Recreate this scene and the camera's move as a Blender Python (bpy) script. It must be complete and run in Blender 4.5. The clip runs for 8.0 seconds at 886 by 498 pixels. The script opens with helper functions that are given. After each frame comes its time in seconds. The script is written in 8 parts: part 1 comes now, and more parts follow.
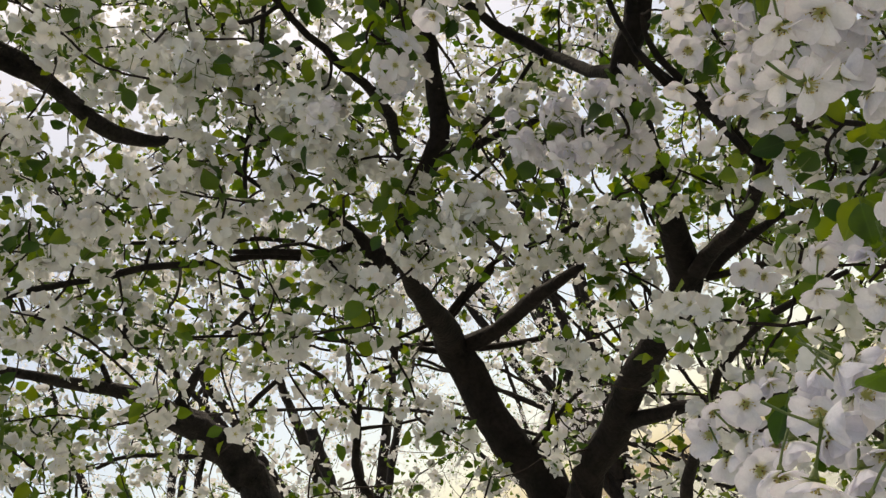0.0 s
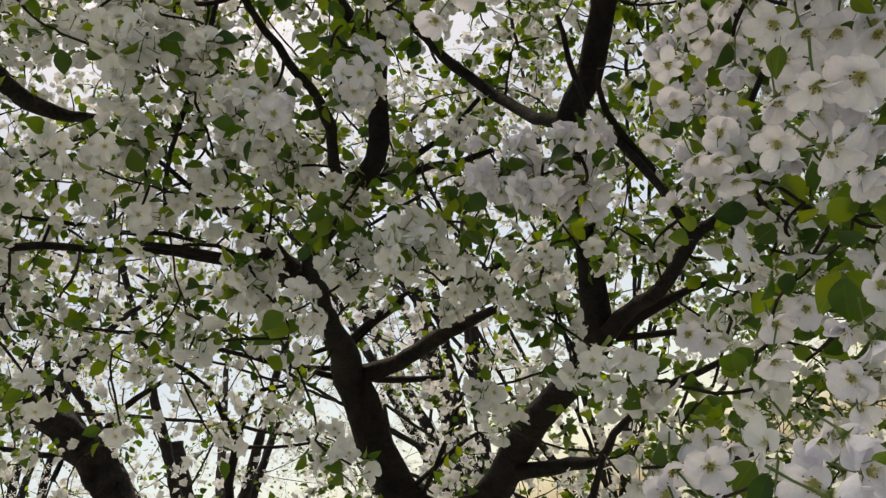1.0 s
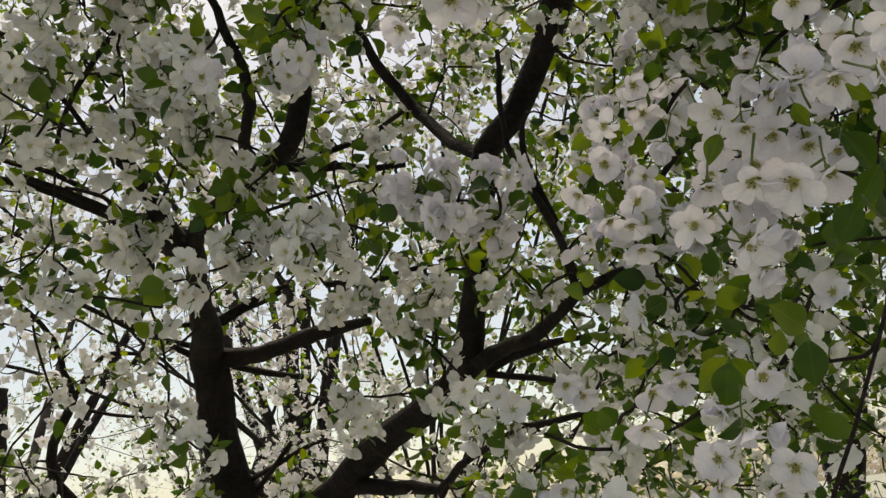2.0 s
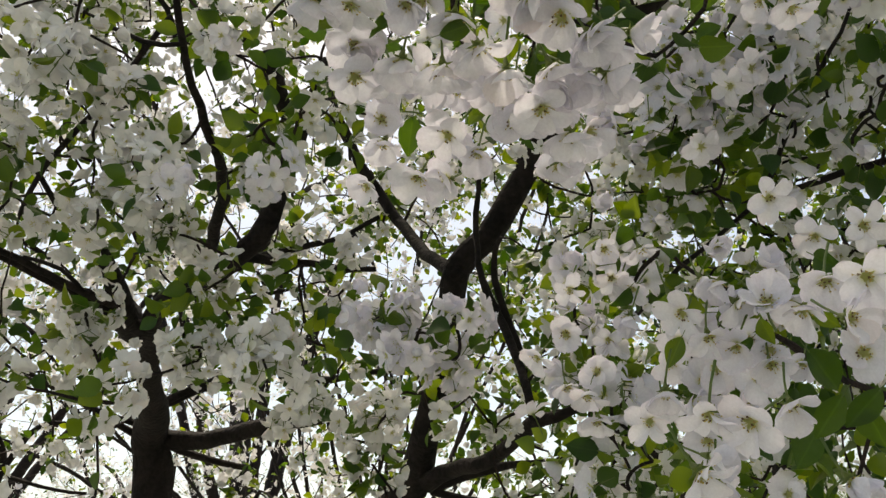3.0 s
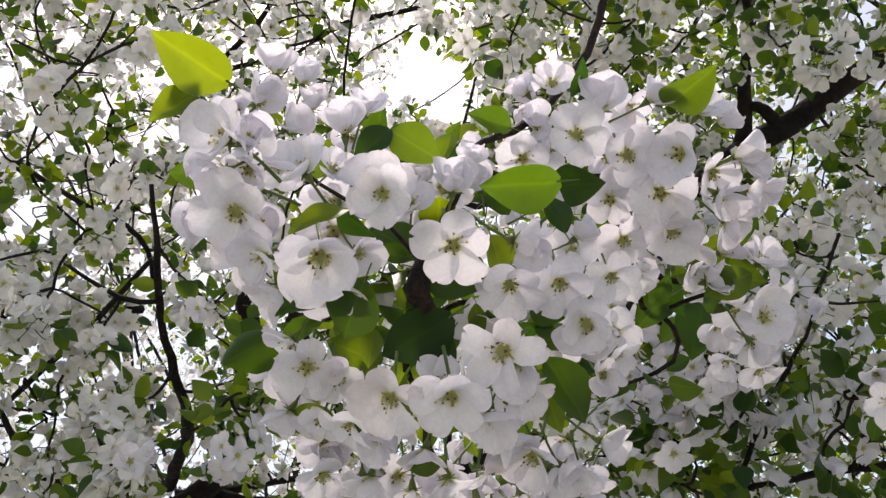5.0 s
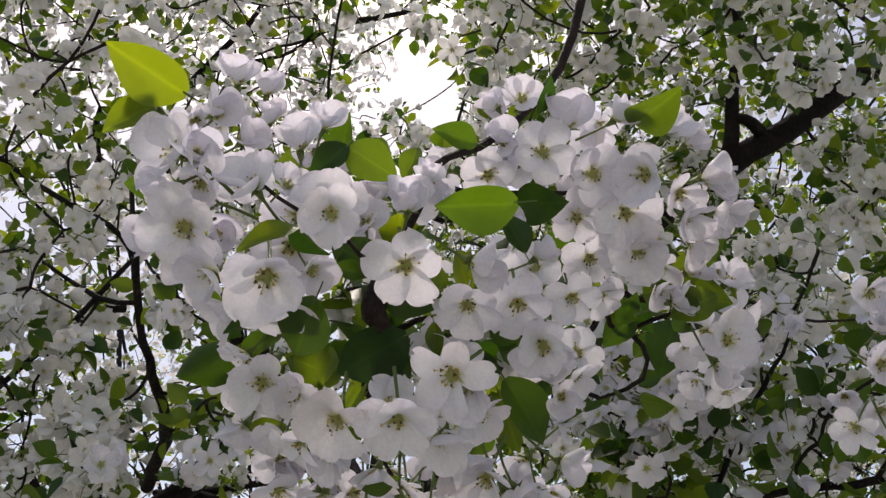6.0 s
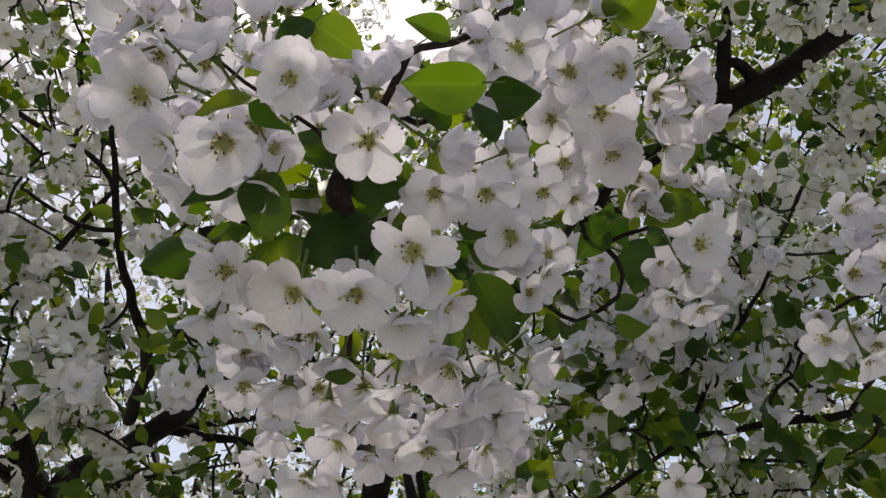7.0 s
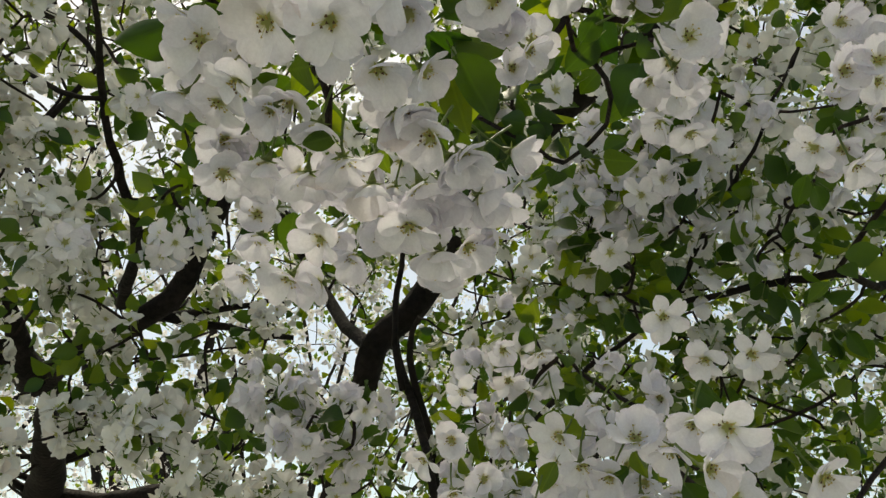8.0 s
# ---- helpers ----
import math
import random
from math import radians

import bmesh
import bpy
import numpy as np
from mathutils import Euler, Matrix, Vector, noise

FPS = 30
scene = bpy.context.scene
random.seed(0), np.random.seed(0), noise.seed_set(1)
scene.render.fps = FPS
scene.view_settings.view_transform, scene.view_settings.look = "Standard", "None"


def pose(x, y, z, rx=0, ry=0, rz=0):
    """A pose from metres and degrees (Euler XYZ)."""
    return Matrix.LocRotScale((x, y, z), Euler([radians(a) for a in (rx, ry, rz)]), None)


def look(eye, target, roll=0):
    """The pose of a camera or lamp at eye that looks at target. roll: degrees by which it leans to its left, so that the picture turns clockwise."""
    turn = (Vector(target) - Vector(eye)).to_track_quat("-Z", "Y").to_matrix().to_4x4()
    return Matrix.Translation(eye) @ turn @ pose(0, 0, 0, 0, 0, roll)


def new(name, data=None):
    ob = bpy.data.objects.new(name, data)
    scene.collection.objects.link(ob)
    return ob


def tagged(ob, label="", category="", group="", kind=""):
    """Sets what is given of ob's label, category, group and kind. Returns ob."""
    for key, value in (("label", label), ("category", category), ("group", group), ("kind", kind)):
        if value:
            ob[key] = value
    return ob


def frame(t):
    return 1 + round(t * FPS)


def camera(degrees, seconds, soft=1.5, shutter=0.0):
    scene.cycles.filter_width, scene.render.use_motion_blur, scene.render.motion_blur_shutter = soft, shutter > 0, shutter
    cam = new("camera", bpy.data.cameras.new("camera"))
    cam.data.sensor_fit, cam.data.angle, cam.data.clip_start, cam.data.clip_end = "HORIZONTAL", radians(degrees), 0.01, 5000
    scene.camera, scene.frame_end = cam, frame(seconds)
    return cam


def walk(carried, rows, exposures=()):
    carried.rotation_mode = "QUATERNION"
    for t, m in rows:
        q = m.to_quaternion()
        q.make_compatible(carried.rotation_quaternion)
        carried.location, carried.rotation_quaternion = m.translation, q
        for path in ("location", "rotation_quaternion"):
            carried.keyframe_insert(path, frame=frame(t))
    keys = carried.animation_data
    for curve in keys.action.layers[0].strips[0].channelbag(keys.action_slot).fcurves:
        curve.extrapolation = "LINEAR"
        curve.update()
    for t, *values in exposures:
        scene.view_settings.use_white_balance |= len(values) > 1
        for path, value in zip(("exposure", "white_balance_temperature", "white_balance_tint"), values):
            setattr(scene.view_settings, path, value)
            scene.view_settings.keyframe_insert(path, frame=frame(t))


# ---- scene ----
cam = camera(55.0, 8.0, soft=1.4)
PATH = [
    (0.0, (0.0956, -0.0320, 1.5178), (-0.4332, 1.7830, 2.1697), -22.63),
    (0.5, (0.0767, -0.0070, 1.5289), (-0.3634, 1.8310, 2.1825), -20.52),
    (1.0, (0.0341, -0.0130, 1.5354), (-0.2379, 1.8600, 2.1813), -16.84),
    (1.5, (0.0038, -0.0210, 1.5345), (-0.0950, 1.8780, 2.1532), -12.19),
    (1.7, (0.0041, -0.0190, 1.5365), (-0.0417, 1.8870, 2.1436), -10.09),
    (2.8, (0.0276, -0.0050, 1.5883), (0.0995, 1.8510, 2.3299), -1.96),
    (3.0, (0.0288, -0.0110, 1.6093), (0.1084, 1.8260, 2.3953), -1.53),
    (3.5, (0.0309, -0.0280, 1.6584), (0.1189, 1.7540, 2.5621), -1.33),
    (4.0, (0.0378, -0.0430, 1.6948), (0.1279, 1.6750, 2.7150), -0.68),
    (4.5, (0.0273, -0.0560, 1.7100), (0.1516, 1.6050, 2.8161), -0.81),
    (4.7, (0.0255, -0.0610, 1.7122), (0.1594, 1.5830, 2.8424), -0.88),
    (5.8, (0.0441, -0.0710, 1.7264), (0.1850, 1.5600, 2.8749), 0.36),
    (6.0, (0.0450, -0.0690, 1.7253), (0.1954, 1.5650, 2.8688), 0.38),
    (6.5, (0.0494, -0.0610, 1.7188), (0.2168, 1.5910, 2.8334), 0.67),
    (7.0, (0.0587, -0.0470, 1.7027), (0.2356, 1.6380, 2.7640), 1.12),
    (7.5, (0.0603, -0.0330, 1.6794), (0.2599, 1.6980, 2.6599), 1.02),
    (8.0, (0.0716, -0.0070, 1.6430), (0.2714, 1.7600, 2.5592), 1.26),
]
EXPOSURE = [(0, 0.36, 8500, 10), (1.5, 0.18, 8560, 8), (3, 0.56, 8260, 8), (3.5, 0.8, 7960, 8), (4.5, 0.81, 7600, 15), (6, 0.26, 7430, 16), (6.5, 0.18, 7430, 15), (7.5, 0.16, 8040, 7), (8, 0.38, 8480, 1)]
walk(cam, [(t, look(eye, target, roll)) for t, eye, target, roll in PATH], EXPOSURE)

# ---- light ----
world = bpy.data.worlds.new("sky")
scene.world = world
world.use_nodes = True
sky = world.node_tree.nodes.new("ShaderNodeTexSky")
sky.sky_type, sky.sun_disc = "NISHITA", False
sky.sun_elevation, sky.sun_rotation = radians(67), radians(-15)
sky.air_density, sky.dust_density, sky.ozone_density = 0.95, 2.4, 0.4
world.node_tree.links.new(sky.outputs[0], world.node_tree.nodes["Background"].inputs[0])
world.node_tree.nodes["Background"].inputs[1].default_value = 0.15
sun = new("sun", bpy.data.lights.new("sun", "SUN"))
sun.data.energy, sun.data.angle, sun.data.color = 4.3, radians(16), (1.0, 0.985, 0.98)
sun.matrix_world = look((0, 0, 0), (0.110, -0.410, -1.0))


# ---- materials ----
def tree_nodes(name):
    mat = bpy.data.materials.new(name)
    mat.use_nodes = True
    nt = mat.node_tree
    nt.nodes.clear()
    return mat, nt, nt.nodes.new("ShaderNodeOutputMaterial")


def ramp(nt, source, stops):
    node = nt.nodes.new("ShaderNodeValToRGB")
    while len(node.color_ramp.elements) < len(stops):
        node.color_ramp.elements.new(0.5)
    for element, (at, colour) in zip(node.color_ramp.elements, stops):
        element.position, element.color = at, (*colour, 1)
    nt.links.new(source, node.inputs[0])
    return node.outputs[0]


def noise_node(nt, scale, detail=3.0, coords="Object"):
    place = nt.nodes.new("ShaderNodeTexCoord")
    node = nt.nodes.new("ShaderNodeTexNoise")
    node.inputs["Scale"].default_value, node.inputs["Detail"].default_value = scale, detail
    nt.links.new(place.outputs[coords], node.inputs["Vector"])
    return node.outputs[0]


def mixed(nt, kind, factor, a, b):
    node = nt.nodes.new("ShaderNodeMix")
    node.data_type, node.blend_type = "RGBA", kind
    if isinstance(factor, float):
        node.inputs[0].default_value = factor
    else:
        nt.links.new(factor, node.inputs[0])
    nt.links.new(a, node.inputs[6])
    nt.links.new(b, node.inputs[7])
    return node.outputs[2]


def bump(nt, height, strength, distance):
    node = nt.nodes.new("ShaderNodeBump")
    node.inputs["Strength"].default_value, node.inputs["Distance"].default_value = strength, distance
    nt.links.new(height, node.inputs["Height"])
    return node.outputs[0]


def petal_marks(nt):
    """The greenish foot of a petal, its fine veins and a faint pink flush towards its end."""
    place = nt.nodes.new("ShaderNodeTexCoord")
    reach = nt.nodes.new("ShaderNodeVectorMath")
    reach.operation = "LENGTH"
    nt.links.new(place.outputs["Object"], reach.inputs[0])
    along = ramp(nt, reach.outputs["Value"], [(0.10, (0.78, 0.80, 0.42)), (0.20, (0.93, 0.93, 0.78)), (0.34, (0.99, 0.99, 0.98)), (0.65, (1, 1, 1)), (1.0, (1.0, 0.965, 0.985))])
    slim = nt.nodes.new("ShaderNodeMapping")
    slim.inputs["Scale"].default_value = (1.6, 22.0, 1.6)
    nt.links.new(place.outputs["Object"], slim.inputs["Vector"])
    vein = nt.nodes.new("ShaderNodeTexNoise")
    vein.inputs["Scale"].default_value, vein.inputs["Detail"].default_value = 1.0, 2.0
    nt.links.new(slim.outputs[0], vein.inputs["Vector"])
    return mixed(nt, "MULTIPLY", 1.0, along, ramp(nt, vein.outputs[0], [(0.35, (0.965, 0.96, 0.965)), (0.6, (1, 1, 1))]))


def thin_material(name, random_socket, stops, glow_stops, through_share, rough, scale, gloss=0.4, throat=False):
    """A petal or leaf: a soft surface that also lets light through."""
    mat, nt, out = tree_nodes(name)
    info = nt.nodes.new("ShaderNodeObjectInfo" if random_socket == "object" else "ShaderNodeNewGeometry")
    chance = info.outputs["Random" if random_socket == "object" else "Random Per Island"]
    grain = noise_node(nt, scale)
    mottle = ramp(nt, grain, [(0.3, (0.92, 0.92, 0.92)), (0.7, (1, 1, 1))])
    if throat == "leaf":
        place, split = nt.nodes.new("ShaderNodeTexCoord"), nt.nodes.new("ShaderNodeSeparateXYZ")
        nt.links.new(place.outputs["Object"], split.inputs[0])
        rib = nt.nodes.new("ShaderNodeMath")
        rib.operation = "ABSOLUTE"
        nt.links.new(split.outputs["Y"], rib.inputs[0])
        mottle = mixed(nt, "MULTIPLY", 1.0, mottle, ramp(nt, rib.outputs[0], [(0.008, (1, 1, 1)), (0.03, (0.80, 0.82, 0.76))]))
    elif throat:
        mottle = mixed(nt, "MULTIPLY", 1.0, mottle, petal_marks(nt))
    front = mixed(nt, "MULTIPLY", 1.0, ramp(nt, chance, stops), mottle)
    back = mixed(nt, "MULTIPLY", 1.0, ramp(nt, chance, glow_stops), mottle)
    skin = nt.nodes.new("ShaderNodeBsdfPrincipled")
    skin.inputs["Roughness"].default_value = rough
    skin.inputs["Specular IOR Level"].default_value = gloss
    nt.links.new(front, skin.inputs["Base Color"])
    normal = bump(nt, grain, 0.35, 0.001)
    nt.links.new(normal, skin.inputs["Normal"])
    let = nt.nodes.new("ShaderNodeBsdfTranslucent")
    nt.links.new(back, let.inputs["Color"])
    mix = nt.nodes.new("ShaderNodeMixShader")
    mix.inputs[0].default_value = through_share
    nt.links.new(skin.outputs[0], mix.inputs[1])
    nt.links.new(let.outputs[0], mix.inputs[2])
    nt.links.new(mix.outputs[0], out.inputs[0])
    return mat


# Farther petals: warmed in the colour against the blue of the sky light
WHITE = [(0.0, (0.88, 0.86, 0.85)), (0.55, (0.90, 0.89, 0.875)), (0.94, (0.91, 0.875, 0.87)), (1.0, (0.86, 0.76, 0.70))]
WHITE_BACK = [(0.0, (0.91, 0.89, 0.94)), (1.0, (0.91, 0.90, 0.93))]
GREEN = [(0.0, (0.020, 0.052, 0.012)), (0.5, (0.034, 0.082, 0.014)), (1.0, (0.058, 0.125, 0.016))]
GREEN_BACK = [(0.0, (0.04, 0.12, 0.003)), (0.55, (0.16, 0.29, 0.006)), (1.0, (0.46, 0.56, 0.012))]
petal_skin = thin_material("petal", "island", WHITE, WHITE_BACK, 0.28, 0.65, 160, 0.25)
leaf_skin = thin_material("leaf", "island", GREEN, GREEN_BACK, 0.40, 0.42, 120)
# White petals again: the cool light on the near ones is put into the colour
COOL_LIT = [(0.0, (0.87, 0.855, 0.92)), (0.55, (0.885, 0.88, 0.95)), (0.94, (0.90, 0.87, 0.92)), (1.0, (0.88, 0.80, 0.80))]
COOL_LIT_BACK = [(0.0, (0.90, 0.88, 0.97)), (1.0, (0.90, 0.89, 0.97))]
petal_single = thin_material("petal_single", "object", COOL_LIT, COOL_LIT_BACK, 0.33, 0.65, 12, 0.25, True)
leaf_single = thin_material("leaf_single", "object", GREEN, GREEN_BACK, 0.42, 0.42, 9, 0.4, "leaf")
stalk_skin = thin_material("stalk", "island", [(0, (0.10, 0.16, 0.04)), (1, (0.16, 0.20, 0.06))], [(0, (0.2, 0.3, 0.05)), (1, (0.25, 0.33, 0.06))], 0.2, 0.5, 200)
stamen_skin = thin_material("stamen", "island", [(0, (0.56, 0.58, 0.22)), (0.6, (0.74, 0.70, 0.40)), (1, (0.62, 0.52, 0.20))], [(0, (0.55, 0.58, 0.14)), (1, (0.6, 0.5, 0.14))], 0.4, 0.6, 300)
anther_skin = thin_material("anther", "island", [(0, (0.78, 0.60, 0.18)), (0.80, (0.66, 0.50, 0.16)), (0.88, (0.24, 0.14, 0.07)), (1, (0.12, 0.07, 0.04))], [(0, (0.5, 0.36, 0.1)), (1, (0.2, 0.12, 0.05))], 0.2, 0.7, 300)


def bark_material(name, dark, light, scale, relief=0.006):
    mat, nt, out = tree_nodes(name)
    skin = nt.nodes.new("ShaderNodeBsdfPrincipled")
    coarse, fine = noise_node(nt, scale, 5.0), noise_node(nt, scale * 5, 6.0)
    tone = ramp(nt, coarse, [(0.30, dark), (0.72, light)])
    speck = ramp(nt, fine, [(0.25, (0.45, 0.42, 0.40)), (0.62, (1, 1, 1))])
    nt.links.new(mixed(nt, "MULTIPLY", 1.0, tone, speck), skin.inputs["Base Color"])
    skin.inputs["Roughness"].default_value = 0.85
    skin.inputs["Specular IOR Level"].default_value = 0.25
    nt.links.new(bump(nt, fine, 0.9, relief), skin.inputs["Normal"])
    nt.links.new(skin.outputs[0], out.inputs[0])
    return mat


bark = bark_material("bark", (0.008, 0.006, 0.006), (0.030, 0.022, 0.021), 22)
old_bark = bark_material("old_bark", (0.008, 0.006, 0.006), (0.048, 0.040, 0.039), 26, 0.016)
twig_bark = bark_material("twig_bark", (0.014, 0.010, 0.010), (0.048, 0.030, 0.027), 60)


def ground_material():
    mat, nt, out = tree_nodes("pale_ground")
    skin = nt.nodes.new("ShaderNodeBsdfPrincipled")
    broad, fine = noise_node(nt, 0.6, 4.0), noise_node(nt, 30, 4.0)
    # Unseen ground, toned pale to throw light up onto the blossom
    tone = ramp(nt, broad, [(0.35, (0.24, 0.26, 0.20)), (0.65, (0.38, 0.39, 0.36))])
    speck = ramp(nt, fine, [(0.3, (0.55, 0.55, 0.5)), (0.7, (1, 1, 1))])
    nt.links.new(mixed(nt, "MULTIPLY", 1.0, tone, speck), skin.inputs["Base Color"])
    skin.inputs["Roughness"].default_value = 0.9
    nt.links.new(bump(nt, fine, 0.8, 0.03), skin.inputs["Normal"])
    nt.links.new(skin.outputs[0], out.inputs[0])
    return mat


# ---- mesh templates ----
class Shape:
    """Vertices, faces of three or four corners and a material slot per face."""

    def __init__(self):
        self.verts, self.faces, self.slots = [], [], []

    def add(self, verts, faces, slot):
        base = len(self.verts)
        self.verts += [tuple(v) for v in verts]
        self.faces += [tuple(i + base for i in f) for f in faces]
        self.slots += [slot] * len(faces)


def petal_verts(rows, columns, start, end, wide, spoon, rng, wavy=0.03):
    """One spoon-shaped petal of length 1 along +x: it rises at the angle start from its claw and at the angle end at its rounded tip."""
    verts, faces = [], []
    wave, lean, notch = rng.uniform(0, 6.28), rng.uniform(-0.10, 0.10), rng.uniform(-0.3, 0.3)
    x = z = was = 0.0
    for i in range(rows + 1):
        u = 1 - (1 - i / rows) ** 1.25
        rise = start + (end - start) * u ** 1.4
        x, z, was = x + (u - was) * math.cos(rise), z + (u - was) * math.sin(rise), u
        half = wide * (0.16 + 0.84 * math.sin(1.5708 * min(1.0, u / 0.58)) ** 1.15)
        if u > 0.58:
            half *= max(0.0, 1 - ((u - 0.58) / 0.425) ** 2.3) ** 0.5
        bow = max(0.05, spoon * math.sin(3.1416 * min(0.93, 0.12 + 0.8 * u)))
        for j in range(columns + 1):
            v = 2 * j / columns - 1
            edge = half * (1 + 1.3 * wavy * math.sin(wave + 7 * u + 2.5 * v))
            y, lift = edge * math.sin(v * bow) / bow, half * (1 - math.cos(v * bow)) / bow
            lift += wavy * math.sin(wave + 5 * v + 4 * u) * u * u * (0.35 + abs(v))
            dent = u ** 9 * (0.055 * max(0.0, 1 - 1.6 * abs(v - notch)) + 1.2 * wavy * math.sin(wave * 3 + 3 * v)) if columns > 2 else 0
            verts.append((x - dent - lift * math.sin(rise), y + lean * u * u, z + lift * math.cos(rise)))
    for i in range(rows):
        for j in range(columns):
            a = i * (columns + 1) + j
            faces.append((a, a + columns + 1, a + columns + 2, a + 1))
    return np.array(verts), faces


def leant(verts, angle):
    """Turned about the petal's own length, so that one edge lies over its neighbour."""
    c, s = math.cos(angle), math.sin(angle)
    return np.array(verts) @ np.array([[1, 0, 0], [0, c, s], [0, -s, c]])


# start and end angles, half width and hollow of a petal: open, bowl, bell and loose flowers
PETALS = [(0.52, 0.05, 0.47, 0.75), (0.42, 0.95, 0.52, 0.85), (0.75, 1.45, 0.52, 0.95), (0.62, -0.10, 0.37, 0.95)]


def around(verts, angle):
    c, s = math.cos(angle), math.sin(angle)
    return np.array(verts) @ np.array([[c, s, 0], [-s, c, 0], [0, 0, 1]])


def prism(a, b, ra, rb, sides=3):
    a, b = Vector(a), Vector(b)
    axis = (b - a).normalized()
    side = axis.orthogonal().normalized()
    other = axis.cross(side)
    verts = []
    for p, r in ((a, ra), (b, rb)):
        for k in range(sides):
            w = 6.2832 * k / sides
            verts.append(p + r * (math.cos(w) * side + math.sin(w) * other))
    return verts, [(k, (k + 1) % sides, sides + (k + 1) % sides, sides + k) for k in range(sides)]


def stamen_shape(shape, rng, count, slot, thick, tip):
    """Filaments with an anther each, over a small star."""
    for k in range(count if tip else 0):
        w, lean = 6.2832 * k / count + rng.uniform(-0.25, 0.25), rng.choice((0.08, 0.13, 0.18, 0.22, 0.34))
        end = (lean * math.cos(w), lean * math.sin(w), rng.uniform(0.17, 0.28))
        shape.add(*prism((0.04 * math.cos(w), 0.04 * math.sin(w), 0.02), end, thick, thick * 0.7), slot)
        if tip:
            e, size = np.array(end), tip * rng.uniform(0.8, 1.25)
            shape.add([e + (size, 0, 0), e + (-size * 0.6, size * 0.8, 0), e + (-size * 0.6, -size * 0.8, 0), e + (0, 0, size * 0.7), e - (0, 0, size * 0.7)],
                      [(0, 1, 3), (1, 2, 3), (2, 0, 3), (1, 0, 4), (2, 1, 4), (0, 2, 4)], slot + (1 if tip > 0.03 else 0))
    star = [(0, 0, 0.13)]
    for n in range(10):
        r = 0.31 if n % 2 else 0.10
        star.append((r * math.cos(0.6283 * n), r * math.sin(0.6283 * n), 0.17 if n % 2 else 0.08))
    shape.add(star, [(0, 1 + n, 1 + (n + 1) % 10) for n in range(10)], slot)


def flower_shape(rng, rows, columns, form, stamens, tip=0.0, stalk=1.1):
    """A five-petalled flower of radius 1 that faces +z, with its stalk along -z. Slots: petal, stamen, stalk."""
    shape = Shape()
    first, (start, end, wide, spoon) = rng.uniform(0, 6.28), PETALS[form]
    for k in range(5):
        verts, faces = petal_verts(rows, columns, start + rng.uniform(-0.15, 0.15), end + rng.uniform(-0.3, 0.3), wide * rng.uniform(0.86, 1.02), spoon, rng, 0.05)
        shape.add(around(leant(verts, 0.20) * rng.uniform(0.98, 1.14), first + 6.2832 * k / 5 + rng.uniform(-0.1, 0.1)), faces, 0)
    if stamens:
        stamen_shape(shape, rng, stamens, 1, 0.020 if tip else 0.04, tip)
    if stalk:
        shape.add(*prism((0, 0, 0.05), (0.06, 0.03, -0.16), 0.11, 0.06, 4), 2)
        shape.add(*prism((0.06, 0.03, -0.16), (0.16, 0.1, -stalk), 0.035, 0.03), 2)
    return shape


def leaf_shape(rng, rows, columns, fold, droop, wide, stalk=0.25):
    """A leaf of length 1 along +x, pointed at its end and folded a little along its midrib. Slots: leaf, stalk."""
    shape = Shape()
    verts, faces = [], []
    twist = rng.uniform(-0.3, 0.3)
    for i in range(rows + 1):
        u = i / rows
        half = max(0.012, 1.04 * wide * math.sin(math.pi * min(1.0, 0.03 + 0.97 * u)) ** 0.78 * (1 + 0.12 * math.cos(3.1416 * u)) * (1 - 0.25 * u ** 8)) if u < 1 else 0.006
        for j in range(columns + 1):
            v = 2 * j / columns - 1
            z = -droop * u * u + fold * abs(v) * half * 2 + 0.02 * math.sin(9 * u + 2 * v) * (1 if columns > 2 else 0)
            verts.append((u, half * v, z + twist * u * half * v))
    for i in range(rows):
        for j in range(columns):
            a = i * (columns + 1) + j
            faces.append((a, a + columns + 1, a + columns + 2, a + 1))
    shape.add(verts, faces, 0)
    if stalk:
        shape.add(*prism((-stalk, 0, 0.03), (0.05, 0, 0), 0.012, 0.015), 1)
    return shape


def bud_shape(rng):
    """A closed, egg-shaped bud on its stalk, facing +z."""
    shape = Shape()
    verts, faces = [(0, 0, 0.62)], []
    for z, r in ((0.50, 0.2), (0.25, 0.32), (0.0, 0.2)):
        verts += [(r * math.cos(6.2832 * k / 6), r * math.sin(6.2832 * k / 6), z) for k in range(6)]
    faces += [(0, 1 + k, 1 + (k + 1) % 6) for k in range(6)]
    for ring in (0, 1):
        faces += [(1 + 6 * ring + k, 7 + 6 * ring + k, 7 + 6 * ring + (k + 1) % 6, 1 + 6 * ring + (k + 1) % 6) for k in range(6)]
    shape.add(verts, faces, 0)
    shape.add(*prism((0, 0, 0.05), (0.05, 0, -0.9), 0.10, 0.04), 2)
    return shape


def mesh_of(name, shape, materials, smooth=True):
    mesh = bpy.data.meshes.new(name)
    mesh.from_pydata(shape.verts, [], shape.faces)
    for m in materials:
        mesh.materials.append(m)
    mesh.polygons.foreach_set("material_index", shape.slots)
    mesh.polygons.foreach_set("use_smooth", [smooth] * len(shape.faces))
    mesh.update()
    return mesh


